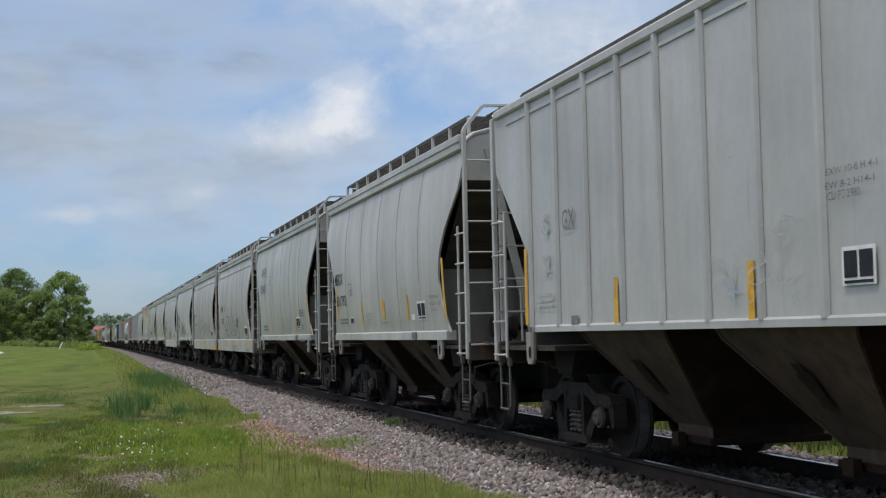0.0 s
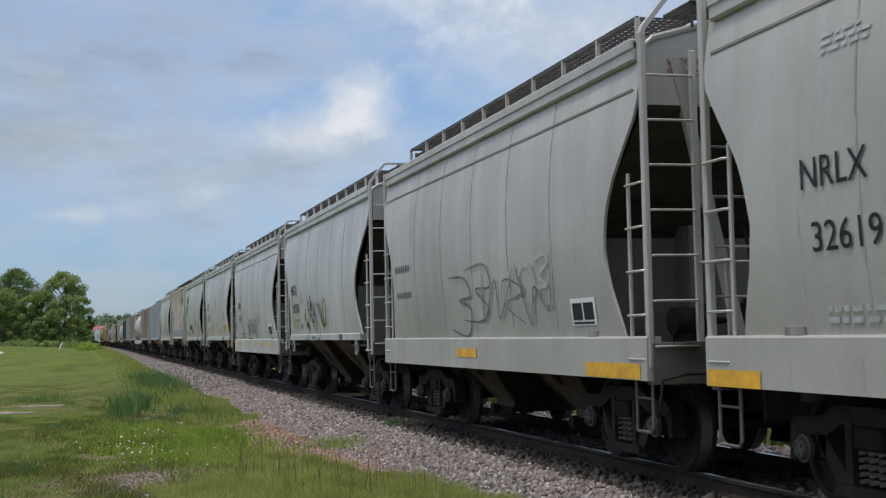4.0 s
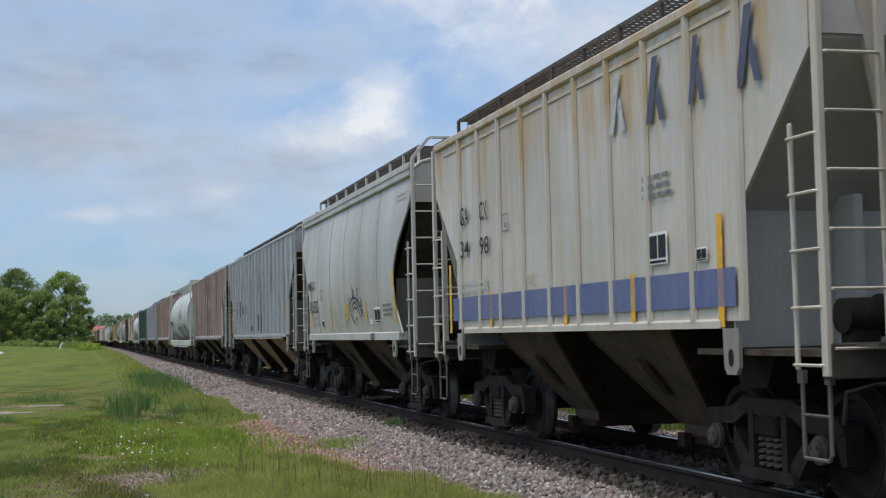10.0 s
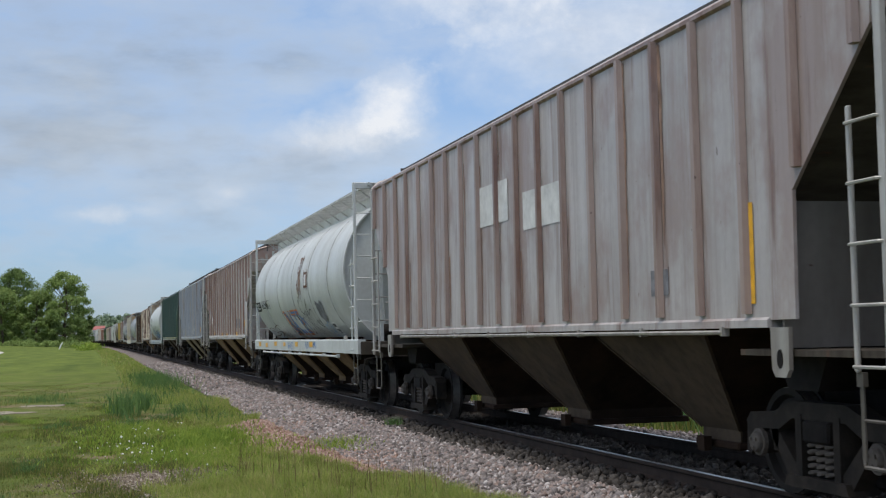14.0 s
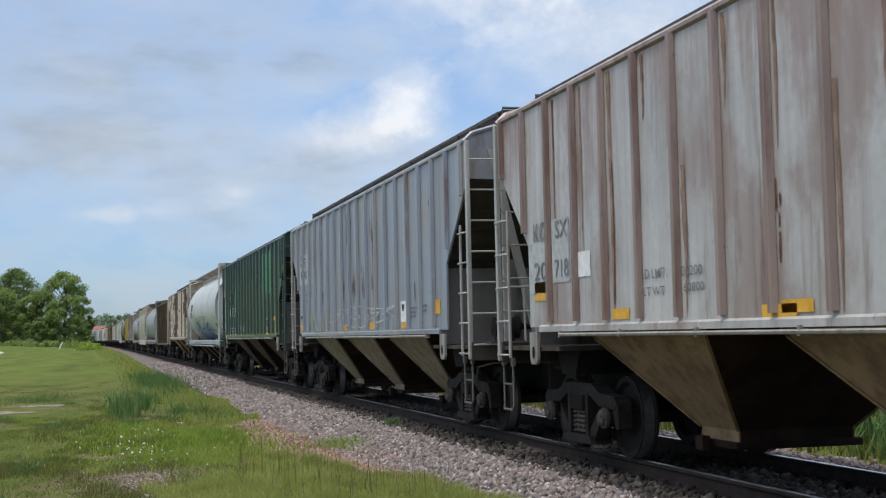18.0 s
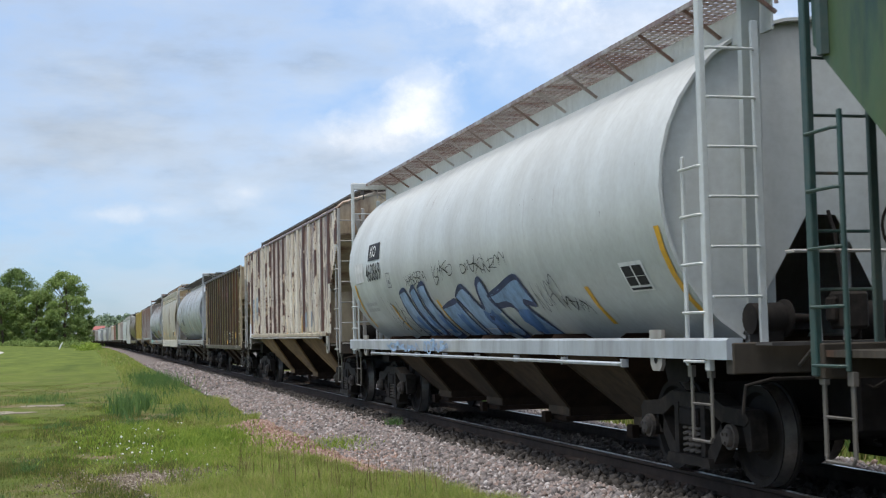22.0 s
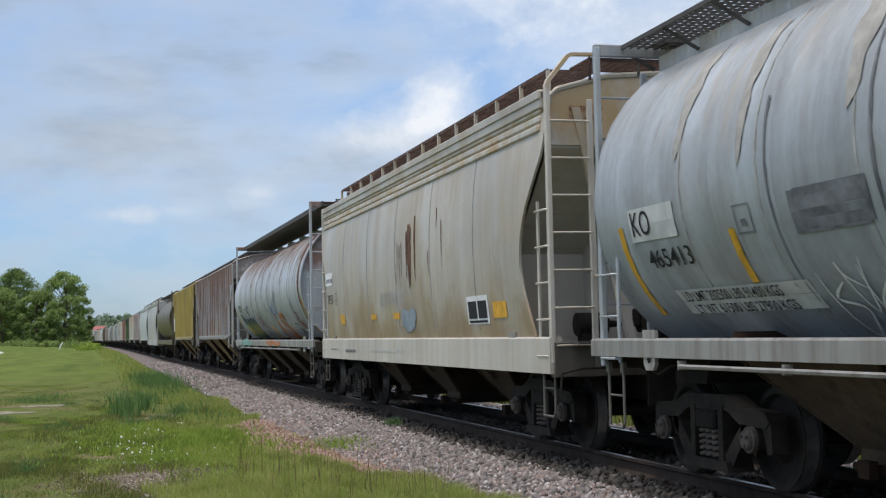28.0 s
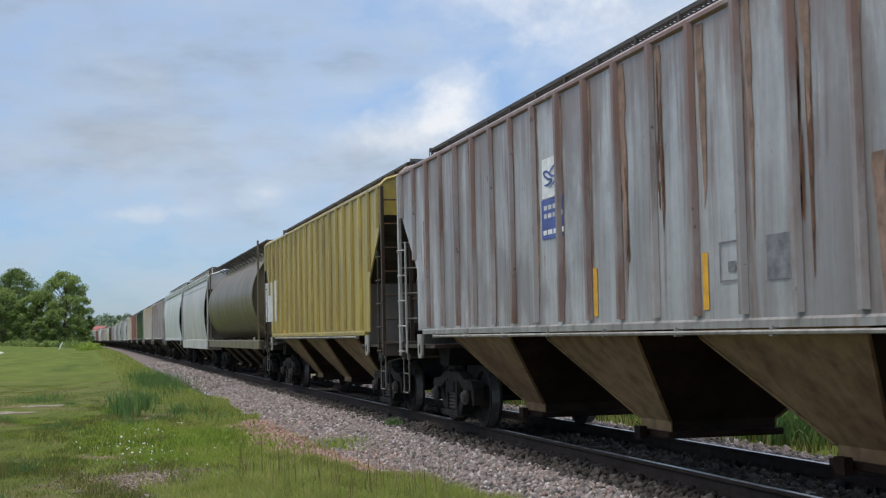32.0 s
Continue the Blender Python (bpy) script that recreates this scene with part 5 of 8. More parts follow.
small_print(c, "round", -0.85, 1.61, 0.79, 0.41, FAINT, 6)
small_print(c, "round", 0.83, 1.61, 0.5, 0.1, FAINT, 2)
stencil(c, "round", -2.64, 1.61, 0.6, 0.3)
small_print(c, "round", -3.27, 1.91, 0.73, 0.19, GREYINK, 3)
small_print(c, "round", -3.44, 1.6, 0.25, 0.12, GREYINK, 2)
small_print(c, "round", 3.84, 1.61, 0.83, 0.19, GREYINK, 2)
small_print(c, "round", 0.33, 1.3, 0.99, 0.05, GREYINK, 1, base=1.55)
small_print(c, "round", -3.07, 1.3, 0.88, 0.08, GREYINK, 2, base=1.55)
small_print(c, "round", -4.25, 1.28, 0.48, 0.12, INKBLUE, 2, base=1.55)
patch(c, "round", "reflector", 2.17, 1.53, 0.22, 0.45, REFLECT)
patch(c, "round", "reflector", -0.1, 1.54, 0.24, 0.45, REFLECT)
patch(c, "round", "reflector", -2.36, 1.54, 0.25, 0.43, REFLECT)
patch(c, "round", "reflector", -4.45, 1.53, 0.31, 0.9, REFLECT)
c = add("round", "grey hopper car with a deep white side sill and scribbled graffiti", P_WARM, sill="deep", **two)
words(c, "round", "NRLX", 3.94, 2.41, 0.87, 0.22, BLACK)
words(c, "round", "32619", 3.84, 1.95, 0.89, 0.22, BLACK)
tag(c, "round", 2.66, 1.36, 4.7, 0.92, SPRAYGREY, 6, 11, 0.05)
tag(c, "round", -1.28, 1.83, 0.69, 0.28, BLACK, 3, 4, 0.05)
stencil(c, "round", -3.73, 1.45, 0.74, 0.34)
frame_mark(c, "round", 2.69, 2.45, 0.3, 0.26)
small_print(c, "round", 3.66, 3.35, 0.56, 0.17, FAINT, 3)
small_print(c, "round", 3.75, 1.44, 1.12, 0.16, FAINT, 2)
small_print(c, "round", -2.29, 1.44, 0.25, 0.08, FAINT, 2)
small_print(c, "round", 0.15, 0.96, 0.67, 0.21, GREYINK, 3, base=1.55)
small_print(c, "round", -4.1, 0.98, 1.14, 0.1, GREYINK, 2, base=1.55)
tag(c, "round", -0.41, 0.95, 1.39, 0.36, SPRAYGREY, 1, 8, 0.03, base=1.55)
patch(c, "round", "reflector", 2.86, 1.13, 0.51, 0.14, REFLECT, base=1.55)
patch(c, "round", "reflector", 0.56, 1.15, 0.47, 0.13, REFLECT, base=1.55)
patch(c, "round", "reflector", -1.71, 1.17, 0.48, 0.1, REFLECT, base=1.55)
patch(c, "round", "reflector", -4.22, 1.19, 0.96, 0.1, REFLECT, base=1.55)
patch(c, "round", "reflector", 5.66, 0.94, 0.92, 0.14, REFLECT, base=1.55)
c = add("round", "grey hopper car with a deep side sill and faded graffiti", P_WARM, sill="deep", **two)
tag(c, "round", 1.1, 1.39, 4.19, 0.87, SPRAYGREY, 5, 13, 0.05)
stencil(c, "round", -3.73, 1.48, 0.72, 0.29)
small_print(c, "round", 4.61, 2.44, 0.99, 0.19, GREYINK, 1)
small_print(c, "round", 4.56, 2.02, 1.07, 0.16, GREYINK, 1)
tag(c, "round", -1.64, 1.8, 1.41, 0.45, FAINT, 3, 6, 0.05)
patch(c, "round", "reflector", -4.16, 0.95, 1.44, 0.15, REFLECT, base=1.55)
patch(c, "round", "reflector", 0.95, 1.09, 0.99, 0.12, REFLECT, base=1.55)
c = add("round", "light grey hopper car with black sprayed graffiti", P_LIGHT, **two)
words(c, "round", "MBKX", 3.93, 2.45, 0.88, 0.25, BLACK)
words(c, "round", "100801", 3.79, 2.0, 1.04, 0.23, BLACK)
frame_mark(c, "round", 2.51, 2.21, 0.25, 0.24)
words(c, "round", "LD LMT 232300", 3.65, 1.78, 0.85, 0.07, GREYINK)
words(c, "round", "LT WT 53500", 3.58, 1.63, 0.77, 0.07, GREYINK)
sprayed(c, "round", 2.0, 1.5, 3.1, 0.86, BLACK, ZIGZAG_TAG, 0.05)
sprayed(c, "round", 1.85, 1.35, 2.05, 0.1, BLACK, SILL_LOOPS, 0.03, base=1.55)
patch(c, "round", "paint_patch", 2.66, 1.6, 0.22, 0.13, GREYINK)
patch(c, "round", "reflector", 4.0, 1.63, 0.27, 0.86, REFLECT)
patch(c, "round", "reflector", 1.57, 1.58, 0.26, 0.48, REFLECT)
patch(c, "round", "reflector", -0.29, 1.59, 0.19, 0.48, REFLECT)
c = add("round", "grey hopper car with deep stained sill and grey graffiti", P_LIGHT, sill="deep", **two)
words(c, "round", "WAMX", 3.94, 2.36, 0.81, 0.26, BLACK)
words(c, "round", "32765", 3.8, 1.95, 0.81, 0.2, BLACK)
frame_mark(c, "round", 2.16, 2.18, 0.26, 0.24)
small_print(c, "round", 3.55, 1.39, 0.84, 0.23, GREYINK, 2)
tag(c, "round", 1.5, 1.39, 2.71, 0.74, SPRAYGREY, 7, 31, 0.075)
patch(c, "round", "paint_patch", 1.68, 1.35, 1.12, 0.05, DARKRED)
tag(c, "round", -0.55, 1.91, 1.14, 0.32, FAINTYELLOW, 4, 9, 0.05)
words(c, "round", "leak", 1.42, 1.58, 0.32, 0.11, DARKRED)
stencil(c, "round", -3.61, 1.45, 0.73, 0.33)
small_print(c, "round", -3.52, 3.3, 0.61, 0.18, FAINT, 4)
patch(c, "round", "reflector", 4.73, 1.15, 0.46, 0.12, REFLECT, base=1.55)
patch(c, "round", "reflector", 4.13, 1.16, 0.34, 0.12, REFLECT, base=1.55)
patch(c, "round", "reflector", 2.27, 1.19, 0.39, 0.08, REFLECT, base=1.55)
patch(c, "round", "reflector", -0.13, 1.16, 0.43, 0.11, REFLECT, base=1.55)
patch(c, "round", "reflector", -3.73, 1.16, 0.9, 0.09, REFLECT, base=1.55)
patch(c, "round", "reflector", -1.72, 1.17, 0.46, 0.08, REFLECT, base=1.55)
c = add("round", "clean pale grey two-bay hopper car with yellow reflectors", P_PALE, **two)
words(c, "round", "CBFX", 3.8, 2.61, 0.78, 0.24, BLACK)
words(c, "round", "315371", 3.73, 2.14, 1.16, 0.24, BLACK)
frame_mark(c, "round", 1.69, 2.41, 0.29, 0.25)
tag(c, "round", 2.64, 1.63, 1.06, 0.29, FAINTPALE, 4, 3, 0.04)
small_print(c, "round", 3.57, 1.69, 0.75, 0.22, GREYINK, 2)
small_print(c, "round", 1.64, 1.79, 0.52, 0.21, GREYINK, 4)
small_print(c, "round", 0.05, 1.85, 0.43, 0.13, GREYINK, 4)
words(c, "round", "EXW 10-8 H 8-7", -2.68, 2.31, 0.61, 0.07, BLACK)
words(c, "round", "EW 8-6 H14-7", -2.71, 2.21, 0.62, 0.06, BLACK)
words(c, "round", "CU FT 3282", -2.74, 2.12, 0.44, 0.06, BLACK)
stencil(c, "round", -3.04, 1.68, 0.37, 0.26)
patch(c, "round", "paint_patch", -1.49, 1.85, 0.27, 0.11, WHITE)
patch(c, "round", "reflector", 4.36, 1.66, 0.47, 0.2, REFLECT)
patch(c, "round", "reflector", 1.53, 1.67, 0.47, 0.1, REFLECT)
patch(c, "round", "reflector", 0.03, 1.67, 0.48, 0.1, REFLECT)
patch(c, "round", "reflector", -1.45, 1.67, 0.49, 0.1, REFLECT)
patch(c, "round", "reflector", -4.09, 1.67, 0.62, 0.22, REFLECT)
c = add("round", "pale grey hopper car with a black sprayed tag", P_GREEN_GREY, **two)
words(c, "round", "MRMX", 3.97, 3.21, 1.26, 0.34, BLACK)
words(c, "round", "131599", 4.11, 2.72, 1.39, 0.36, BLACK)
frame_mark(c, "round", 1.05, 2.9, 0.26, 0.24)
words(c, "round", "Render", 1.97, 1.86, 1.55, 0.34, BLACK, gap=0.014, bold=0.022)
sprayed(c, "round", 0.85, 1.58, 1.1, 0.42, BLACK, SWOOSH, 0.06)
sprayed(c, "round", -1.5, 1.86, 1.75, 0.45, SPRAYMAUVE, LOOSE_TAG, 0.05)
patch(c, "round", "paint_patch", -2.55, 1.62, 0.58, 0.31, FAINTPALE)
frame_mark(c, "round", -2.55, 1.62, 0.58, 0.31)
small_print(c, "round", -0.8, 1.62, 0.82, 0.59, FAINT, 8)
small_print(c, "round", -3.19, 1.9, 0.79, 0.19, GREYINK, 3)
small_print(c, "round", -3.35, 1.63, 0.3, 0.08, GREYINK, 1)
small_print(c, "round", 3.96, 1.62, 1.01, 0.21, GREYINK, 2)
stencil(c, "round", 2.6, 1.61, 0.29, 0.13)
small_print(c, "round", 1.43, 1.63, 0.45, 0.09, GREYINK, 2)
small_print(c, "round", 0.44, 1.33, 1.14, 0.04, GREYINK, 1, base=1.55)
small_print(c, "round", -3.0, 1.32, 0.39, 0.06, GREYINK, 2, base=1.55)
small_print(c, "round", -4.27, 1.32, 0.37, 0.1, GREYINK, 2, base=1.55)
patch(c, "round", "reflector", 4.54, 1.83, 0.37, 0.63, REFLECT)
patch(c, "round", "reflector", 2.13, 1.55, 0.26, 0.44, REFLECT)
patch(c, "round", "reflector", -0.13, 1.63, 0.19, 0.36, REFLECT)
patch(c, "round", "reflector", -2.33, 1.56, 0.23, 0.43, REFLECT)
patch(c, "round", "reflector", -4.4, 1.54, 0.31, 0.9, REFLECT)
c = add("panel", "stained white hopper car with a blue stripe", P_STAIN, bays=2, sill="none", ribs=0, end_mat=P_LIGHT)
patch(c, "panel", "paint_patch", 4.5, 1.6, 8.74, 0.32, BLUEBAND)
large_mark(c, "panel", -1.61, 3.38, 0.47, 0.57, FAINT)
large_mark(c, "panel", -2.53, 3.34, 0.47, 0.61, INKBLUE)
large_mark(c, "panel", -3.46, 3.38, 0.35, 0.58, INKBLUE)
large_mark(c, "panel", -4.35, 3.36, 0.48, 0.64, INKBLUE)
words(c, "panel", "GA", 4.04, 2.92, 0.43, 0.26, BLACK)
words(c, "panel", "CX", 3.08, 2.92, 0.37, 0.25, BLACK)
words(c, "panel", "34", 4.05, 2.47, 0.43, 0.24, BLACK)
words(c, "panel", "98", 3.09, 2.46, 0.42, 0.24, BLACK)
frame_mark(c, "panel", 2.06, 2.69, 0.26, 0.23)
stencil(c, "panel", -2.51, 2.02, 0.42, 0.3)
stencil(c, "panel", -3.52, 2.0, 0.22, 0.12)
small_print(c, "panel", -2.4, 2.64, 0.63, 0.26, GREYINK, 3)
small_print(c, "panel", 4.09, 1.99, 1.43, 0.19, FAINT, 2)
tag(c, "panel", 1.21, 1.91, 0.38, 0.3, FAINTYELLOW, 1, 4, 0.05)
patch(c, "panel", "reflector", 4.75, 1.43, 0.22, 0.98, REFLECT)
patch(c, "panel", "reflector", 2.74, 1.5, 0.18, 0.45, REFLECT)
patch(c, "panel", "reflector", -0.12, 1.47, 0.14, 0.45, REFLECT)
patch(c, "panel", "reflector", -2.04, 1.5, 0.11, 0.46, REFLECT)
patch(c, "panel", "reflector", -3.88, 1.43, 0.18, 0.95, REFLECT)
c = add("round", "pale grey round-sided hopper car with a thin black tag", P_PALE, **two)
words(c, "round", "MBKX", 4.4, 2.46, 0.94, 0.21, BLACK)
words(c, "round", "101535", 4.3, 1.94, 1.09, 0.28, BLACK)
frame_mark(c, "round", 2.83, 2.19, 0.25, 0.24)
sprayed(c, "round", -0.5, 1.62, 1.5, 0.78, BLACK, CROWN_TAG, 0.035)
tag(c, "round", 1.54, 1.56, 1.96, 0.65, FAINTYELLOW, 5, 7, 0.04)
stencil(c, "round", -2.82, 1.64, 0.54, 0.28)
small_print(c, "round", -3.62, 1.75, 0.71, 0.25, GREYINK, 3)
small_print(c, "round", -4.64, 3.67, 0.81, 0.17, FAINT, 2)
stencil(c, "round", 2.88, 1.62, 0.31, 0.15)
patch(c, "round", "paint_patch", -2.38, 1.62, 0.22, 0.1, WHITE)
words(c, "round", "LD LMT 232700", 3.95, 1.79, 0.78, 0.07, GREYINK)
words(c, "round", "LT WT 53300", 3.9, 1.64, 0.77, 0.07, GREYINK)
patch(c, "round", "reflector", 1.83, 1.61, 0.36, 0.46, REFLECT)
patch(c, "round", "reflector", -0.08, 1.72, 0.27, 0.33, REFLECT)
patch(c, "round", "reflector", -1.93, 1.64, 0.37, 0.43, REFLECT)
patch(c, "round", "reflector", -4.35, 1.62, 0.42, 0.9, REFLECT)
patch(c, "round", "reflector", 4.3, 1.63, 0.35, 0.9, REFLECT)
c = add("rib", "pale blue ribbed hopper car with black lettering patches", P_SKY, sill="none", ribs=20, rib_shift=0.14, under=UNDER_TAN)
rib_runs(c, 16.7, 20, RUSTMARK, 41, 0.14, 0.2)
rib_runs(c, 16.7, 20, RUSTSOFT, 42, 0.14, 0.2)
patch(c, "rib", "paint_patch", 6.16, 2.35, 0.48, 0.31, BLACK)
patch(c, "rib", "paint_patch", 6.1, 1.92, 0.44, 0.33, BLACK)
patch(c, "rib", "paint_patch", 5.45, 1.93, 0.46, 0.74, BLACK)
patch(c, "rib", "paint_patch", 4.69, 1.95, 0.45, 0.7, BLACK)
words(c, "rib", "NG", 6.11, 2.38, 0.38, 0.25, WHITE, gap=0.016)
words(c, "rib", "48", 6.06, 1.95, 0.35, 0.27, WHITE, gap=0.016)
words(c, "rib", "HX", 5.37, 2.39, 0.36, 0.24, WHITE, gap=0.016)
words(c, "rib", "26", 5.35, 1.96, 0.38, 0.26, WHITE, gap=0.016)
words(c, "rib", "61", 4.59, 1.96, 0.31, 0.24, WHITE, gap=0.016)
patch(c, "rib", "paint_patch", 3.87, 2.2, 0.63, 0.27, BLACK)
patch(c, "rib", "paint_patch", 2.92, 2.2, 0.47, 0.27, BLACK)
patch(c, "rib", "paint_patch", -0.11, 1.97, 0.31, 0.18, BLACK)
patch(c, "rib", "paint_patch", -0.69, 1.64, 0.63, 0.48, BLACK)
patch(c, "rib", "paint_patch", 1.1, 1.63, 0.5, 0.17, BLACK)
patch(c, "rib", "paint_patch", 1.43, 1.64, 0.52, 0.14, BLACK)
patch(c, "rib", "paint_patch", -0.42, 1.62, 0.5, 0.49, RUSTMARK)
patch(c, "rib", "paint_patch", -3.25, 1.62, 0.45, 0.34, GREYINK)
patch(c, "rib", "paint_patch", -4.08, 1.62, 0.35, 0.34, BLACK)
rust_run(c, "rib", -0.6, 2.98, 0.13, 0.49)
rust_run(c, "rib", -1.97, 2.75, 0.12, 0.42)
rust_run(c, "rib", -0.53, 2.6, 0.12, 1.1)
rust_run(c, "rib", -1.21, 2.39, 0.17, 0.98)
rust_run(c, "rib", 2.08, 2.46, 0.07, 0.31)
patch(c, "rib", "reflector", 7.42, 1.54, 0.36, 0.97, REFLECT)
patch(c, "rib", "reflector", 4.18, 1.53, 0.18, 0.37, REFLECT)
patch(c, "rib", "reflector", 1.5, 1.53, 0.2, 0.5, REFLECT)
patch(c, "rib", "reflector", -6.67, 1.51, 0.24, 1.0, REFLECT)
c = add("rib", "rust-streaked white ribbed hopper car", P_RUSTY, walk_up=0.34, sill="none", ribs=20, rib_mat=P_RIBRUST)
rib_runs(c, 16.5, 20, RUSTSOFT, 5, 0.0, 0.7)
patch(c, "rib", "paint_patch", 1.41, 2.83, 1.44, 0.53, FAINTPALE)
patch(c, "rib", "paint_patch", -0.63, 2.65, 1.47, 0.46, FAINTPALE)
patch(c, "rib", "paint_patch", -4.4, 1.73, 0.39, 0.24, GREYINK)
patch(c, "rib", "reflector", -6.19, 1.61, 0.37, 0.81, REFLECT)
c = add("cyl", "white cylindrical hopper car with blue and orange graffiti", P_CYL, caps=(1.1, 0.85), sill="cyl", bays=4, walk_mat=GRATE_PALE, under=UNDER_TAN)
patch(c, "cyl", "paint_patch", 7.42, 2.19, 0.92, 0.28, BLACK)
words(c, "cyl", "KO", 7.26, 2.24, 0.63, 0.18, WHITE, gap=0.016)
words(c, "cyl", "60545", 6.14, 2.24, 1.21, 0.24, BLACK)
frame_mark(c, "cyl", 4.77, 2.22, 0.27, 0.26)
words(c, "cyl", "BATE", 2.47, 1.45, 2.63, 0.66, SPRAYORANGE, gap=0.016, bold=0.03)
words(c, "cyl", "BATE", 2.31, 1.5, 2.37, 0.57, SPRAYBLUE, gap=0.016, bold=0.03)
tag(c, "cyl", -0.04, 1.57, 0.49, 0.55, SPRAYBLUE, 1, 3, 0.06)
tag(c, "cyl", -0.46, 1.39, 1.81, 0.9, BLACK, 4, 29, 0.03)
tag(c, "cyl", -2.26, 1.62, 0.43, 0.22, BLACK, 2, 4, 0.03)
blot(c, "cyl", -3.02, 1.73, 0.98, 0.51, SPRAYGREY)
patch(c, "cyl", "paint_patch", -2.0, 2.57, 0.52, 0.38, RUSTMARK)
patch(c, "cyl", "pale_spot", -2.08, 2.63, 0.3, 0.26, FAINTPALE)
rnd = random.Random(31)
rust_bands(c, "cyl", [(-0.75 - rnd.uniform(0, 0.75), z, z + rnd.uniform(0.08, 0.42), rnd.uniform(0.03, 0.09)) for z in [2.2 + 0.045 * i for i in range(20)]], RUSTMARK, 21)
rust_bands(c, "cyl", [(-0.95 - rnd.uniform(0, 0.5), 2.3 + 0.1 * i, 2.75 + 0.1 * i, 0.12) for i in range(4)], RUSTWASH, 22)
rust_bands(c, "cyl", [(-2.0, 2.45, 3.0, 0.06), (-2.45, 2.5, 3.0, 0.07), (-1.15, 3.2, 3.35, 0.3), (-1.45, 3.18, 3.36, 0.12)], RUSTSOFT, 23)
tag(c, "cyl", -1.0, 1.42, 1.3, 0.7, SPRAYGREY, 4, 61, 0.03)
rust_run(c, "cyl", -1.35, 3.25, 0.48, 0.14)
stencil(c, "cyl", -3.83, 1.46, 0.37, 0.26)
tag(c, "cyl", -2.88, 1.43, 0.95, 0.28, SPRAYBLUEFAINT, 4, 6, 0.05)
tag(c, "cyl", 6.74, 1.38, 2.69, 0.41, RUSTMARK, 3, 2, 0.03)
tag(c, "cyl", 1.2, 1.11, 1.02, 0.17, SPRAYBLUE, 4, 5, 0.03, base=1.55)
tag(c, "cyl", -1.81, 1.13, 0.49, 0.18, SPRAYBLUE, 3, 7, 0.03, base=1.55)
tag(c, "cyl", -2.96, 1.15, 0.46, 0.17, SPRAYBLUE, 4, 9, 0.03, base=1.55)
patch(c, "cyl", "reflector", 7.29, 1.15, 0.57, 0.13, REFLECT, base=1.55)
patch(c, "cyl", "reflector", 5.7, 1.13, 0.54, 0.12, REFLECT, base=1.55)
patch(c, "cyl", "reflector", 3.77, 1.17, 0.5, 0.12, REFLECT, base=1.55)
patch(c, "cyl", "reflector", 2.0, 1.17, 0.42, 0.1, REFLECT, base=1.55)
patch(c, "cyl", "reflector", -0.13, 1.17, 0.46, 0.12, REFLECT, base=1.55)
patch(c, "cyl", "reflector", -2.41, 1.17, 0.45, 0.12, REFLECT, base=1.55)
c = add("rib", "rust-streaked grey ribbed hopper car", P_RUSTGREY, walk_up=0.34, sill="none", ribs=20, rib_mat=P_RIBRUST, end_mat=P_RUSTGREY, under=UNDER_TAN)
rib_runs(c, 16.7, 20, RUSTSOFT, 6, 0.0, 0.9, 1.3)
rib_runs(c, 16.7, 20, RUSTMARK, 16, 0.0, 0.25)
patch(c, "rib", "paint_patch", 7.2, 1.87, 0.69, 0.59, FAINT)
patch(c, "rib", "paint_patch", 6.38, 1.97, 0.56, 0.72, FAINT)
words(c, "rib", "KC", 7.0, 2.47, 0.4, 0.22, GREYINK, gap=0.016)
words(c, "rib", "SX", 6.25, 2.47, 0.4, 0.2, GREYINK, gap=0.016)
words(c, "rib", "20", 7.0, 2.02, 0.44, 0.21, GREYINK, gap=0.016)
words(c, "rib", "718", 6.28, 2.03, 0.44, 0.2, GREYINK, gap=0.016)
patch(c, "rib", "paint_patch", 5.56, 2.0, 0.37, 0.27, WHITE)
words(c, "rib", "LD LMT", 3.84, 1.9, 0.53, 0.09, GREYINK)
words(c, "rib", "202200", 3.04, 1.89, 0.51, 0.09, GREYINK)
words(c, "rib", "LT WT", 3.81, 1.74, 0.49, 0.08, GREYINK)
words(c, "rib", "60800", 2.91, 1.75, 0.41, 0.08, GREYINK)
patch(c, "rib", "paint_patch", -3.99, 1.77, 0.46, 0.32, GREYINK)
patch(c, "rib", "paint_patch", -4.76, 1.76, 0.44, 0.31, GREYINK)
rust_run(c, "rib", -1.69, 2.1, 0.21, 1.06)
rust_run(c, "rib", 1.25, 1.89, 0.11, 0.73)
patch(c, "rib", "reflector", 7.02, 1.78, 0.48, 0.22, REFLECT)
patch(c, "rib", "reflector", 4.61, 1.53, 0.44, 0.11, REFLECT)
patch(c, "rib", "reflector", 1.19, 1.53, 0.47, 0.1, REFLECT)
patch(c, "rib", "reflector", -6.22, 1.81, 0.44, 0.2, REFLECT)
patch(c, "rib", "reflector", 1.5, 1.49, 0.54, 0.11, REFLECT)
patch(c, "rib", "reflector", -0.45, 1.5, 0.42, 0.1, REFLECT)
patch(c, "rib", "reflector", -3.87, 1.5, 0.55, 0.12, REFLECT)
c = add("rib", "blue-grey ribbed hopper car with rust runs", P_BLUEGREY, sill="none", ribs=20, rib_shift=-0.05, under=UNDER_PALE)
patch(c, "rib", "paint_patch", 7.03, 2.67, 0.5, 0.75, FAINT)
patch(c, "rib", "paint_patch", 6.34, 2.66, 0.56, 0.73, FAINT)
words(c, "rib", "KQ", 6.93, 3.08, 0.41, 0.32, GREYINK, gap=0.016)
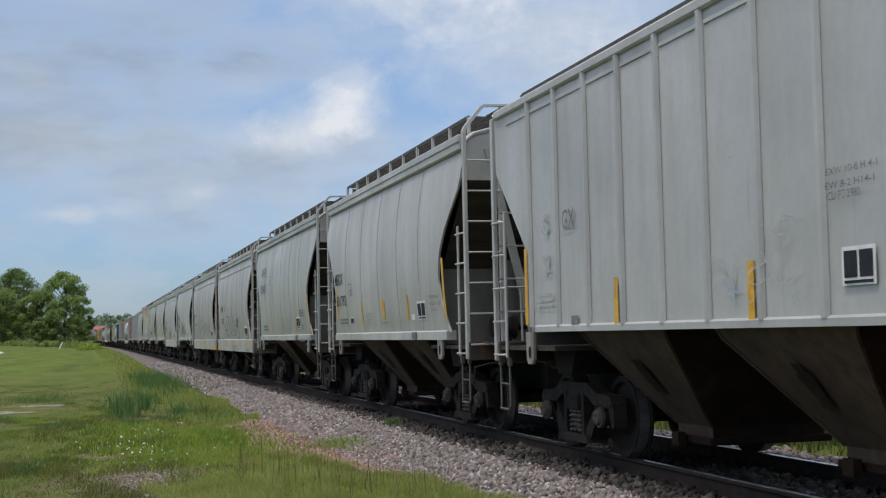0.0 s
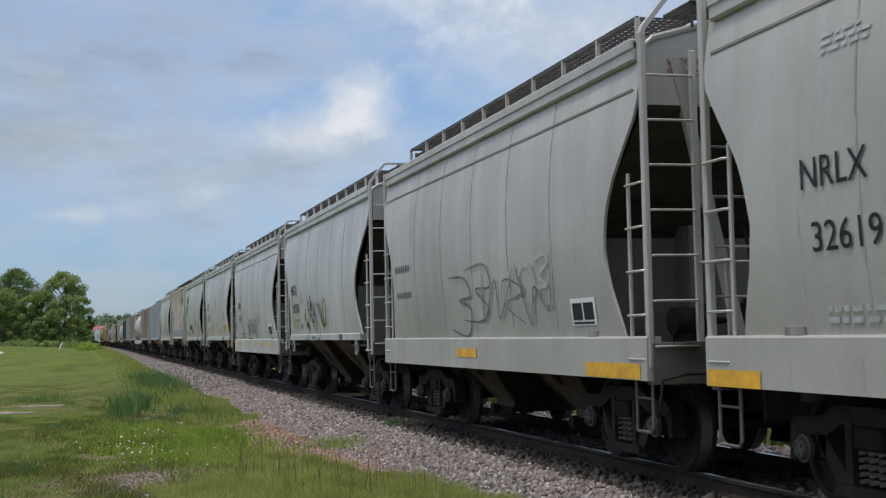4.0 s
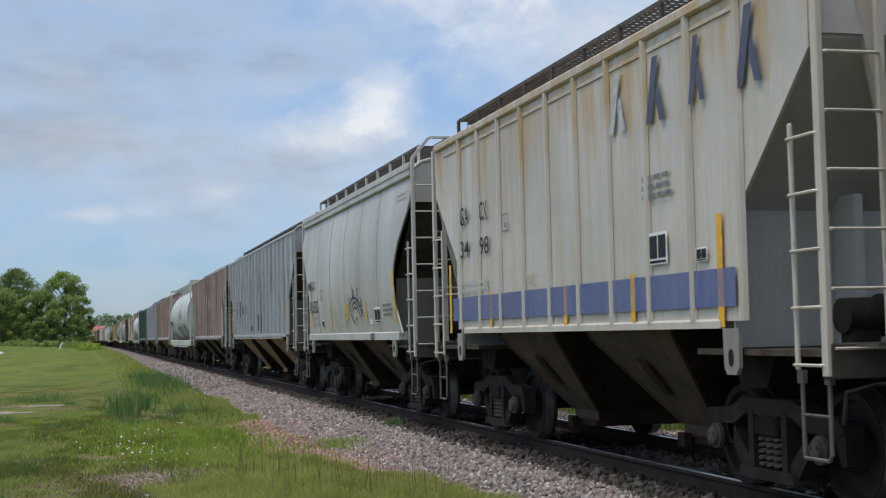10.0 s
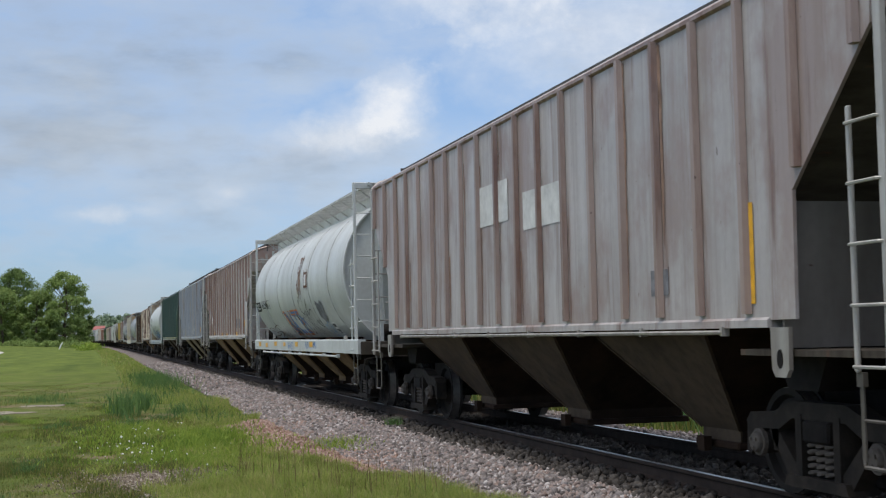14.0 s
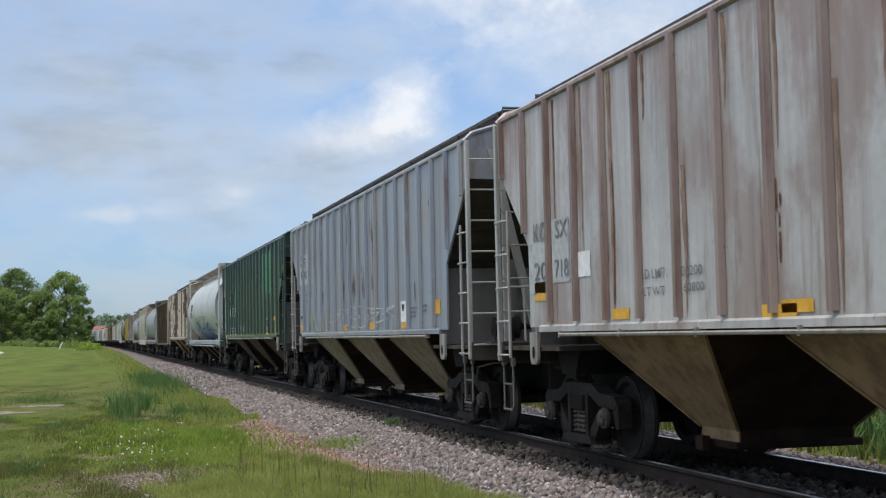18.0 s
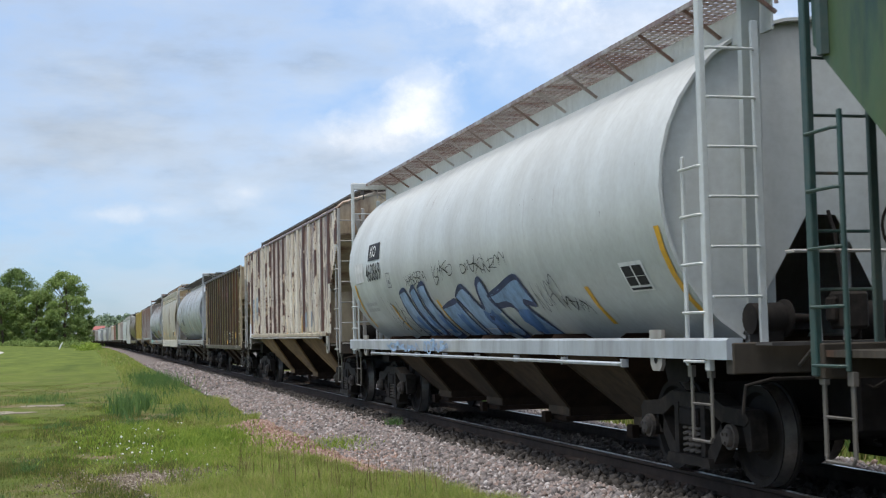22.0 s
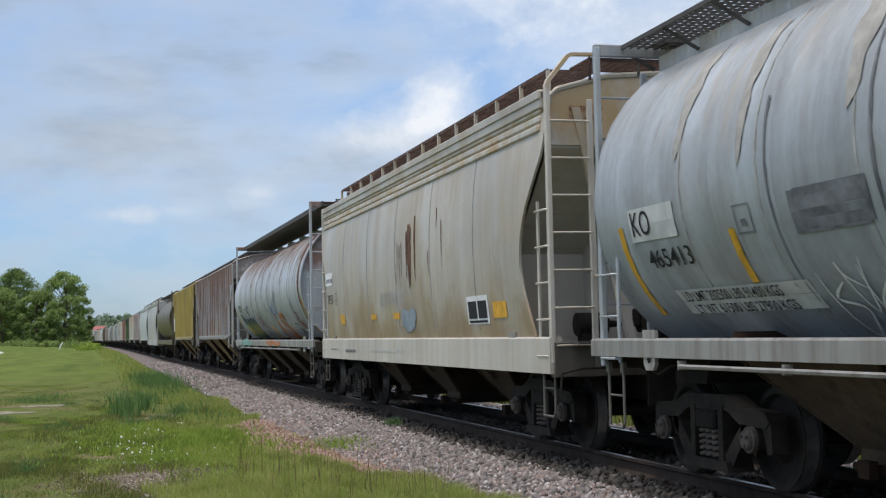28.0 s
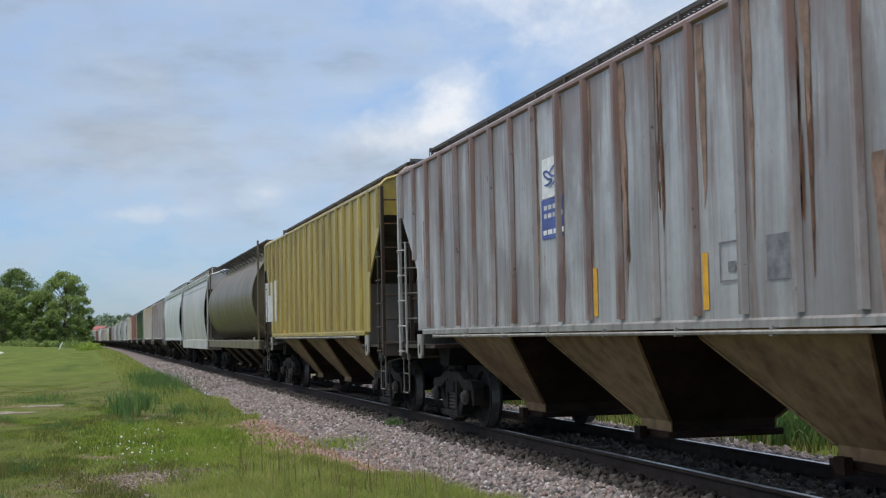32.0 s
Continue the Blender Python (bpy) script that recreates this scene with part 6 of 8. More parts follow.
words(c, "rib", "TR", 6.21, 3.07, 0.23, 0.24, BLACK, gap=0.016)
words(c, "rib", "84", 6.75, 2.79, 0.26, 0.23, BLACK, gap=0.016)
words(c, "rib", "43", 6.21, 2.79, 0.29, 0.22, BLACK, gap=0.016)
words(c, "rib", "198800", 6.17, 2.38, 0.42, 0.07, GREYINK)
words(c, "rib", "63200", 6.1, 2.23, 0.35, 0.07, GREYINK)
words(c, "rib", "LD", 5.37, 2.39, 0.11, 0.08, GREYINK)
words(c, "rib", "WILTI", 5.75, 1.54, 2.2, 0.42, FAINTYELLOW, gap=0.014)
stencil(c, "rib", 6.86, 1.81, 0.32, 0.15)
patch(c, "rib", "paint_patch", -4.09, 1.63, 0.44, 0.35, WHITE)
tag(c, "rib", 3.18, 1.59, 6.9, 0.41, FAINTPALE, 8, 17, 0.03)
stencil(c, "rib", -4.17, 1.81, 0.2, 0.13)
small_print(c, "rib", -4.8, 1.69, 0.39, 0.21, GREYINK, 3)
small_print(c, "rib", -5.63, 1.77, 0.3, 0.15, GREYINK, 2)
rust_run(c, "rib", -1.73, 2.0, 0.52, 1.49)
rust_run(c, "rib", 0.2, 1.98, 0.34, 0.74)
rust_run(c, "rib", -0.68, 2.02, 0.44, 0.82)
rust_run(c, "rib", -0.27, 2.1, 0.18, 1.01)
rust_run(c, "rib", 1.28, 2.15, 0.27, 0.76)
rust_run(c, "rib", 3.88, 2.04, 0.48, 0.83)
rust_run(c, "rib", 0.4, 3.48, 0.19, 0.46)
rust_run(c, "rib", -1.48, 3.2, 0.22, 0.48)
rust_run(c, "rib", -0.71, 2.11, 0.21, 0.67)
rust_run(c, "rib", -5.09, 1.8, 0.12, 0.58)
rust_run(c, "rib", 0.75, 2.96, 0.09, 0.98)
rust_run(c, "rib", 3.82, 2.09, 0.16, 0.66)
rust_run(c, "rib", -6.07, 3.26, 0.12, 0.26)
rust_run(c, "rib", -3.81, 3.1, 0.07, 0.18)
rust_run(c, "rib", 0.17, 1.95, 0.21, 0.64)
rust_run(c, "rib", 3.73, 2.08, 0.1, 0.53)
patch(c, "rib", "reflector", 6.89, 1.55, 0.42, 0.22, REFLECT)
patch(c, "rib", "reflector", 3.83, 1.54, 0.17, 0.11, REFLECT)
patch(c, "rib", "reflector", 3.92, 1.53, 0.38, 0.12, REFLECT)
patch(c, "rib", "reflector", 1.23, 1.52, 0.47, 0.12, REFLECT)
patch(c, "rib", "reflector", -1.49, 1.52, 0.47, 0.14, REFLECT)
patch(c, "rib", "reflector", -4.12, 1.52, 0.4, 0.11, REFLECT)
patch(c, "rib", "reflector", -6.3, 1.72, 0.43, 0.22, REFLECT)
c = add("rib", "dark green ribbed hopper car", P_GREEN, walk_up=0.34, sill="none", ribs=20, ladder_mat=P_GREENRIB, rib_mat=P_GREENRIB, rib_shift=-0.46)
patch(c, "rib", "paint_patch", 5.84, 2.62, 0.51, 0.39, BLACK)
patch(c, "rib", "paint_patch", 5.02, 2.62, 0.49, 0.39, BLACK)
words(c, "rib", "KO", 5.73, 2.71, 0.38, 0.22, WHITE, gap=0.016)
patch(c, "rib", "paint_patch", 4.26, 2.52, 0.58, 0.49, BRIGHTGREEN)
words(c, "rib", "47", 5.85, 2.18, 0.39, 0.29, WHITE, gap=0.016)
words(c, "rib", "17", 5.02, 2.19, 0.38, 0.29, WHITE, gap=0.016)
words(c, "rib", "55", 4.21, 2.18, 0.57, 0.31, WHITE, gap=0.016)
small_print(c, "rib", 5.77, 1.41, 2.04, 0.42, FAINTPALE, 4)
small_print(c, "rib", 1.57, 1.65, 0.6, 0.17, FAINTPALE, 2)
small_print(c, "rib", -0.28, 1.65, 0.58, 0.12, FAINTPALE, 2)
small_print(c, "rib", 0.61, 1.47, 0.53, 0.11, FAINTPALE, 2)
tag(c, "rib", 2.3, 1.58, 0.42, 0.33, FAINTPALE, 1, 4, 0.04)
patch(c, "rib", "paint_patch", -3.71, 2.69, 2.02, 1.23, BRIGHTGREEN)
stencil(c, "rib", -4.58, 1.65, 0.54, 0.33)
patch(c, "rib", "reflector", 7.35, 1.41, 0.45, 0.14, REFLECT)
patch(c, "rib", "reflector", 4.17, 1.41, 0.46, 0.15, REFLECT)
patch(c, "rib", "reflector", 2.38, 1.42, 0.47, 0.12, REFLECT)
patch(c, "rib", "reflector", -1.21, 1.42, 0.47, 0.13, REFLECT)
patch(c, "rib", "reflector", -6.09, 1.89, 0.51, 0.11, REFLECT)
patch(c, "rib", "reflector", -6.45, 1.48, 0.16, 0.4, REFLECT)
patch(c, "rib", "reflector", -4.44, 1.4, 0.68, 0.17, REFLECT)
patch(c, "rib", "reflector", -1.07, 1.4, 0.68, 0.16, REFLECT)
c = add("cyl", "white cylindrical hopper car with blue bubble graffiti", P_CYL, sill="cylthin", bays=4, walk_mat=GRATE_RUST, seams=0, sill_mat=P_CYL3)
patch(c, "cyl", "paint_patch", 5.96, 2.77, 0.96, 0.3, BLACK)
words(c, "cyl", "KO", 5.75, 2.83, 0.48, 0.2, WHITE, gap=0.016)
words(c, "cyl", "460869", 6.18, 2.4, 1.23, 0.32, BLACK)
patch(c, "cyl", "paint_patch", 7.19, 2.41, 0.74, 0.36, FAINTPALE)
frame_mark(c, "cyl", 4.55, 2.23, 0.28, 0.26)
block_letters(c, "cyl", 3.88, 1.36, [
    [(0, 0.75), (0.35, 0.8), (0.55, 0.7), (0.9, 0.1), (0.6, 0.0), (0.3, 0.0), (0.1, 0.3)],
    [(0.75, 0.75), (1.1, 0.82), (1.3, 0.5), (1.55, 0.1), (1.2, 0.0), (0.98, 0.2)],
    [(1.3, 0.8), (1.75, 0.85), (1.9, 0.6), (2.4, 0.1), (2.2, 0.0), (1.7, 0.0), (1.6, 0.2)],
    [(2.4, 0.45), (3.1, 0.52), (3.4, 0.5), (3.7, 0.05), (3.3, 0.0), (2.75, 0.0)],
    [(3.4, 0.6), (3.9, 0.72), (4.5, 0.4), (4.6, 0.7), (4.85, 0.78), (5.1, 0.5), (5.5, 0.05), (5.1, 0.0), (4.7, 0.3), (4.4, 0.0), (3.95, 0.0), (3.8, 0.3)],
    [(4.95, 0.55), (5.5, 0.62), (6.3, 0.75), (6.55, 0.62), (6.75, 0.4), (6.35, 0.42), (6.9, 0.02), (6.2, 0.0), (5.85, 0.4), (5.2, 0.42)]])
tag(c, "cyl", 3.22, 2.2, 1.5, 0.2, BLACK, 9, 51, 0.018)
tag(c, "cyl", 1.3, 2.18, 1.1, 0.3, BLACK, 4, 12, 0.025)
tag(c, "cyl", -0.24, 2.22, 2.1, 0.24, BLACK, 9, 14, 0.022)
tag(c, "cyl", -2.9, 1.66, 0.9, 0.4, SPRAYGREY, 4, 18, 0.03)
tag(c, "cyl", -3.75, 1.6, 0.65, 0.2, BLACK, 4, 21, 0.022)
tag(c, "cyl", 5.33, 1.39, 1.54, 0.64, BLACK, 5, 33, 0.02)
small_print(c, "cyl", 6.91, 1.86, 0.97, 0.21, FAINT, 2)
stencil(c, "cyl", -5.78, 1.8, 0.57, 0.29)
tag(c, "cyl", 4.67, 1.14, 2.26, 0.17, SPRAYBLUEFAINT, 7, 4, 0.06, base=1.55)
tag(c, "cyl", 2.05, 1.13, 1.5, 0.18, SPRAYBLUEFAINT, 7, 6, 0.06, base=1.55)
patch(c, "cyl", "reflector", 7.6, 1.57, 0.49, 0.81, REFLECT)
patch(c, "cyl", "reflector", 5.0, 1.5, 0.35, 0.44, REFLECT)
patch(c, "cyl", "reflector", 1.87, 1.47, 0.34, 0.47, REFLECT)
patch(c, "cyl", "reflector", -6.69, 1.49, 0.5, 0.88, REFLECT)
patch(c, "cyl", "reflector", -4.45, 1.49, 0.35, 0.41, REFLECT)
c = add("rib", "cream hopper car with paint peeling to rust", P_PEEL, sill="none", ribs=20, rib_mat=P_PEELRIB, end_mat=P_CREAM, sill_mat=P_CREAM, under=UNDER_TAN)
patch(c, "rib", "paint_patch", 6.6, 1.92, 0.5, 0.68, FADEDBLUE)
patch(c, "rib", "paint_patch", 5.83, 2.2, 0.55, 0.46, FADEDBLUE)
words(c, "rib", "KO", 6.53, 2.26, 0.45, 0.23, FAINTPALE, gap=0.016)
words(c, "rib", "20", 6.54, 1.95, 0.44, 0.21, FAINTPALE, gap=0.016)
words(c, "rib", "840", 5.83, 1.96, 0.57, 0.22, FADEDBLUE, gap=0.016)
patch(c, "rib", "paint_patch", 7.5, 1.4, 1.01, 0.45, WHITE)
patch(c, "rib", "paint_patch", -3.82, 1.64, 0.48, 0.36, FADEDBLUE)
patch(c, "rib", "paint_patch", -4.64, 1.64, 0.46, 0.36, FADEDBLUE)
patch(c, "rib", "reflector", 7.22, 1.58, 0.16, 0.9, REFLECT)
patch(c, "rib", "reflector", 5.24, 1.51, 0.13, 0.38, REFLECT)
patch(c, "rib", "reflector", -0.92, 1.46, 0.13, 0.45, REFLECT)
patch(c, "rib", "reflector", -3.43, 1.43, 0.17, 0.5, REFLECT)
patch(c, "rib", "reflector", -6.4, 1.6, 0.15, 0.91, REFLECT)
c = add("gondola", "olive brown rusty ribbed open hopper car", P_OLIVE, sill="gondola", ribs=15, bays=4, rib_mat=P_OLIVERIB, end_mat=P_CREAM, under=UNDER, sill_mat=P_OLIVERIB, ladder_mat=P_CREAM, category="open hopper")
patch(c, "gondola", "paint_patch", 5.43, 2.43, 0.45, 0.35, GOLD)
patch(c, "gondola", "paint_patch", 4.43, 2.43, 0.37, 0.34, GOLD)
patch(c, "gondola", "paint_patch", 3.41, 2.45, 0.39, 0.33, GOLD)
patch(c, "gondola", "paint_patch", 4.38, 1.83, 0.31, 0.37, GOLD)
patch(c, "gondola", "paint_patch", 3.46, 1.81, 0.39, 0.41, GOLD)
stencil(c, "gondola", -2.98, 1.25, 0.4, 0.35)
small_print(c, "gondola", -0.55, 1.32, 0.74, 0.42, GOLD, 4)
small_print(c, "gondola", -1.67, 1.34, 0.72, 0.38, GOLD, 4)
small_print(c, "gondola", -3.9, 1.4, 0.53, 0.28, GOLD, 3)
decal(c, "gondola", "round_mark", [[(0.33 + r * math.cos(q), 0.33 + r * math.sin(q)) for r, q in ((0.3, a), (0.3, a + 0.42), (0.2, a + 0.42), (0.2, a))] for a in [0.45 * k for k in range(14)]] + [rect(0.0, 0.26, 0.66, 0.4)], -1.74, 2.72, FADEDRED, 0.008, label="faded red round mark")
patch(c, "gondola", "reflector", -1.9, 1.18, 0.53, 0.14, REFLECT)
patch(c, "gondola", "reflector", -5.07, 1.4, 0.34, 0.2, REFLECT)
c = add("cyl", "worn blue-white cylindrical hopper car", P_CYL3, sill="cylthin", bays=4, walk_mat=GRATE, walk_z=4.36, seams=10, sill_mat=SILL_GRIME)
patch(c, "cyl", "paint_patch", 7.48, 2.25, 1.01, 0.31, FAINTPALE)
words(c, "cyl", "KO", 7.41, 2.3, 0.42, 0.23, BLACK, gap=0.016)
words(c, "cyl", "465413", 7.25, 1.99, 0.92, 0.17, BLACK)
frame_mark(c, "cyl", 5.37, 2.17, 0.28, 0.24)
patch(c, "cyl", "paint_patch", 7.08, 1.56, 2.39, 0.22, FAINTPALE)
words(c, "cyl", "LD LMT 202500 LBS 91400 KGS", 6.95, 1.67, 1.79, 0.09, BLACK, gap=0.016)
words(c, "cyl", "LT WT 61500 LBS 27900 KGS", 6.9, 1.56, 1.83, 0.08, BLACK, gap=0.016)
patch(c, "cyl", "paint_patch", 4.48, 2.11, 1.0, 0.32, SPRAYGREY)
tag(c, "cyl", 4.48, 1.28, 1.17, 0.64, WHITE, 4, 9, 0.03)
small_print(c, "cyl", 0.3, 1.58, 0.49, 0.15, FAINT, 3)
tag(c, "cyl", 2.17, 1.62, 1.04, 0.38, SPRAYGREY, 4, 6, 0.03)
rust_bands(c, "cyl", [(6.4, 2.9, 3.9, 0.3), (5.2, 2.7, 3.9, 0.22), (3.6, 2.9, 3.9, 0.35), (2.0, 2.8, 3.9, 0.25), (0.4, 2.9, 3.9, 0.3), (-1.8, 2.8, 3.9, 0.3), (-4.0, 2.9, 3.9, 0.35)], FAINTTAN, 8)
rust_bands(c, "cyl", [(4.75, 1.5, 3.2, 0.035), (3.3, 1.5, 3.4, 0.04), (2.6, 1.6, 3.0, 0.05), (0.9, 1.5, 3.3, 0.04)], SPRAYGREY, 9)
rust_run(c, "cyl", -0.57, 2.49, 0.35, 0.33)
patch(c, "cyl", "paint_patch", 4.39, 2.13, 0.96, 0.31, SPRAYGREY)
patch(c, "cyl", "reflector", 7.96, 1.56, 0.5, 0.85, REFLECT)
patch(c, "cyl", "reflector", 5.61, 1.79, 0.27, 0.44, REFLECT)
patch(c, "cyl", "reflector", -0.58, 1.84, 0.27, 0.45, REFLECT)
c = add("round", "tan-stained hopper car with a deep cream sill", P_TAN, sill="deep", bays=3, grooves=3, rib_mat=P_STAIN, end_mat=P_STAIN, sill_mat=P_STAIN, ladder_mat=P_STAIN, walk_mat=GRATE_BROWN)
rust_bands(c, "round", [(-1.0, 2.15, 3.2, 0.16), (-1.12, 2.3, 3.15, 0.1), (-0.85, 2.3, 3.1, 0.07), (-1.42, 2.25, 3.3, 0.12), (-0.2, 2.4, 2.95, 0.04), (-0.35, 2.2, 2.9, 0.04), (-0.5, 2.3, 2.95, 0.04), (-2.3, 2.3, 2.7, 0.04), (-3.1, 2.4, 3.1, 0.05), (-2.8, 3.0, 3.3, 0.05)], RUSTMARK, 51)
patch(c, "round", "paint_patch", 6.82, 2.49, 0.82, 0.27, WHITE)
small_print(c, "round", 6.73, 2.55, 0.65, 0.15, GREYINK, 1)
words(c, "round", "7927", 6.61, 2.09, 0.64, 0.2, BLACK)
frame_mark(c, "round", 5.72, 2.07, 0.22, 0.24)
blot(c, "round", -0.16, 1.46, 1.15, 0.4, FADEDBLUE)
rust_run(c, "round", -0.83, 2.13, 0.32, 0.92)
rust_run(c, "round", -0.04, 2.2, 0.06, 0.54)
words(c, "round", "ELEVATORS, INC.", 1.32, 1.9, 1.97, 0.27, FAINT)
small_print(c, "round", 6.49, 1.12, 0.78, 0.06, GREYINK, 1, base=1.55)
small_print(c, "round", 4.83, 1.09, 1.18, 0.1, GREYINK, 1, base=1.55)
small_print(c, "round", 2.16, 1.12, 1.6, 0.06, FAINT, 1, base=1.55)
small_print(c, "round", 0.13, 1.13, 0.66, 0.05, FAINT, 1, base=1.55)
stencil(c, "round", -4.28, 1.54, 1.01, 0.38)
patch(c, "round", "reflector", 5.31, 1.65, 0.48, 0.2, REFLECT)
patch(c, "round", "reflector", 2.22, 1.7, 0.47, 0.1, REFLECT)
patch(c, "round", "reflector", 0.36, 1.68, 0.46, 0.11, REFLECT)
patch(c, "round", "reflector", -5.49, 1.61, 0.58, 0.21, REFLECT)
c = add("cyl", "rust-streaked blue-white cylindrical hopper car with graffiti", P_CYL2, sill="cylthin", bays=4, walk_mat=GRATE, walk_z=4.58, seams=10, pan=True, sill_mat=SILL_GRIME, caps=(1.45, 0.4))
words(c, "cyl", "WSOR", 7.04, 2.27, 0.79, 0.23, BLACK)
bubbles(c, "cyl", 6.5, 1.36, 3.0, 0.62, SPRAYGREEN, 4, 6)
tag(c, "cyl", 6.4, 1.4, 2.9, 0.95, SPRAYNAVY, 5, 3, 0.07)
sprayed(c, "cyl", 3.0, 1.45, 2.0, 0.8, DARKRED, CROWN_TAG, 0.03)
words(c, "cyl", "17144", 7.0, 1.98, 0.75, 0.22, BLACK)
tag(c, "cyl", 6.5, 1.17, 3.0, 0.17, SPRAYTEAL, 6, 3, 0.09, base=1.55)
tag(c, "cyl", -0.13, 1.18, 2.87, 0.16, SPRAYORANGE, 6, 4, 0.09, base=1.55)
words(c, "cyl", "AS", -0.4, 1.35, 2.66, 0.73, SPRAYORANGE, gap=0.016, bold=0.03)
tag(c, "cyl", 0.19, 1.55, 3.03, 1.37, SPRAYGREY, 4, 9, 0.035)
tag(c, "cyl", -0.81, 1.96, 1.48, 0.47, SPRAYBLUE, 3, 3, 0.04)
tag(c, "cyl", -3.36, 1.43, 1.79, 0.67, FAINTPALE, 4, 14, 0.05)
tag(c, "cyl", -4.22, 1.43, 0.88, 0.38, BLACK, 3, 5, 0.05)
tag(c, "cyl", 2.89, 1.44, 2.14, 0.79, BLACK, 5, 44, 0.018)
rnd = random.Random(12)
rust_bands(c, "cyl", [(-6.6, 1.42, 3.9, 0.3), (-6.45, 3.3, 4.1, 0.25)] + [(y + rnd.uniform(-0.2, 0.2), rnd.uniform(2.75, 3.6), 4.1, rnd.uniform(0.04, 0.15)) for y in [-6.2 + 0.55 * i for i in range(23)]], RUSTMARK, 3)
rust_bands(c, "cyl", [(y + rnd.uniform(-0.2, 0.2), rnd.uniform(3.0, 3.6), 4.1, rnd.uniform(0.08, 0.3)) for y in [-6.3 + 0.6 * i for i in range(22)]], RUSTWASH, 4)
rust_bands(c, "cyl", [(y, rnd.uniform(1.45, 2.6), 3.6, 0.035) for y in (-5.1, -3.75, -2.4, -1.0, 0.4, 1.8, 3.2)], RUSTSOFT, 5)
rust_bands(c, "cyl", [(-5.3 + rnd.uniform(-0.5, 0.5), 1.5 + 0.1 * i, 1.62 + 0.11 * i, 0.06) for i in range(9)], SPRAYGREY, 6)
patch(c, "cyl", "reflector", -6.78, 1.48, 0.2, 0.85, REFLECT)
words(c, "cyl", "CHARLIE", -5.0, 1.6, 0.95, 0.24, DARKRED, gap=0.014)
words(c, "cyl", "CUCK", -4.95, 1.86, 0.6, 0.2, DARKRED, gap=0.014)
rust_run(c, "cyl", -1.34, 3.16, 0.76, 0.83)
rust_run(c, "cyl", -3.67, 3.17, 0.68, 0.55)
rust_run(c, "cyl", 0.89, 3.16, 0.86, 0.67)
rust_run(c, "cyl", -2.03, 2.59, 0.12, 0.2)
patch(c, "cyl", "reflector", 7.82, 1.7, 0.49, 0.62, REFLECT)
patch(c, "cyl", "reflector", 0.72, 1.4, 0.35, 0.38, REFLECT)
patch(c, "cyl", "reflector", -3.31, 1.4, 0.33, 0.42, REFLECT)
c = add("rib", "rust-streaked grey ribbed hopper car with a blue sign", P_WEATHER, walk_up=0.42, sill="none", ribs=20, under=UNDER_TAN, rib_mat=P_WEATHERRIB, sill_mat=SILL_GRIME)
rib_runs(c, 17.4, 20, RUSTSOFT, 7, 0.0, 0.95, 1.8)
rib_runs(c, 17.4, 20, RUSTMARK, 17, 0.0, 0.3)
patch(c, "rib", "paint_patch", 1.02, 2.95, 0.6, 0.46, WHITE)
patch(c, "rib", "paint_patch", 1.06, 2.48, 0.73, 0.46, BLUE)
tag(c, "rib", 0.9, 3.04, 0.38, 0.29, BLUE, 2, 2, 0.05)
small_print(c, "rib", 0.97, 2.72, 0.54, 0.19, FAINTPALE, 2)
small_print(c, "rib", 1.01, 2.53, 0.63, 0.1, WHITE, 1)
patch(c, "rib", "paint_patch", -4.25, 1.79, 0.41, 0.35, GREYINK)
frame_mark(c, "rib", -3.44, 1.8, 0.45, 0.34)
rust_run(c, "rib", -1.33, 2.0, 0.21, 1.16)
rust_run(c, "rib", -2.2, 2.27, 0.2, 1.87)
rust_run(c, "rib", -4.77, 2.09, 0.1, 1.63)
patch(c, "rib", "reflector", -0.5, 1.57, 0.18, 0.5, REFLECT)
patch(c, "rib", "reflector", -3.1, 1.58, 0.14, 0.49, REFLECT)
patch(c, "rib", "reflector", 2.34, 1.59, 0.14, 0.46, REFLECT)
c = add("rib", "faded yellow ribbed hopper car", P_YELLOW, sill="none", ribs=20, ladder_mat=P_OLIVERIB, under=UNDER_TAN)
patch(c, "rib", "paint_patch", 8.39, 1.86, 2.71, 1.14, FAINTPALE)
patch(c, "rib", "reflector", 4.74, 1.49, 0.65, 0.11, REFLECT)
c = add("cyl", "brown cylindrical hopper car", P_BROWN, sill="cyl", bays=4, lod=True)
c = add("round", "pale grey round-sided hopper car with deep sill", P_LIGHT, sill="deep", lod=True)
c = add("round", "pale green-grey hopper car", P_CYL, lod=True)
FAR = [("rib", P_RUSTY), ("rib", P_STAIN), ("rib", P_GREEN), ("rib", P_ORANGE), ("rib", P_STAIN), ("round", P_LIGHT), ("rib", P_SKY), ("round", P_PALE), ("rib", P_BLUEGREY),
       ("round", P_LIGHT), ("rib", P_RUSTY), ("rib", P_BROWN), ("round", P_LIGHT), ("rib", P_STAIN), ("rib", P_RUSTGREY), ("round", P_LIGHT), ("rib", P_ORANGE), ("rib", P_LIGHT), ("round", P_PALE), ("rib", P_STAIN)]
for kind, mat in FAR:
    add(kind, "far-off hopper car of the train", mat, sill="thin" if kind == "round" else "none", ribs=0 if kind == "round" else 12, lod=True)


# ---- ground ----
def track_x(y):
    return TRACK - max(0.0, y - CURVE_FROM) ** 2 / (2 * CURVE_R)


def smooth(a, b, v):
    q = min(1.0, max(0.0, (v - a) / (b - a)))
    return q * q * (3 - 2 * q)


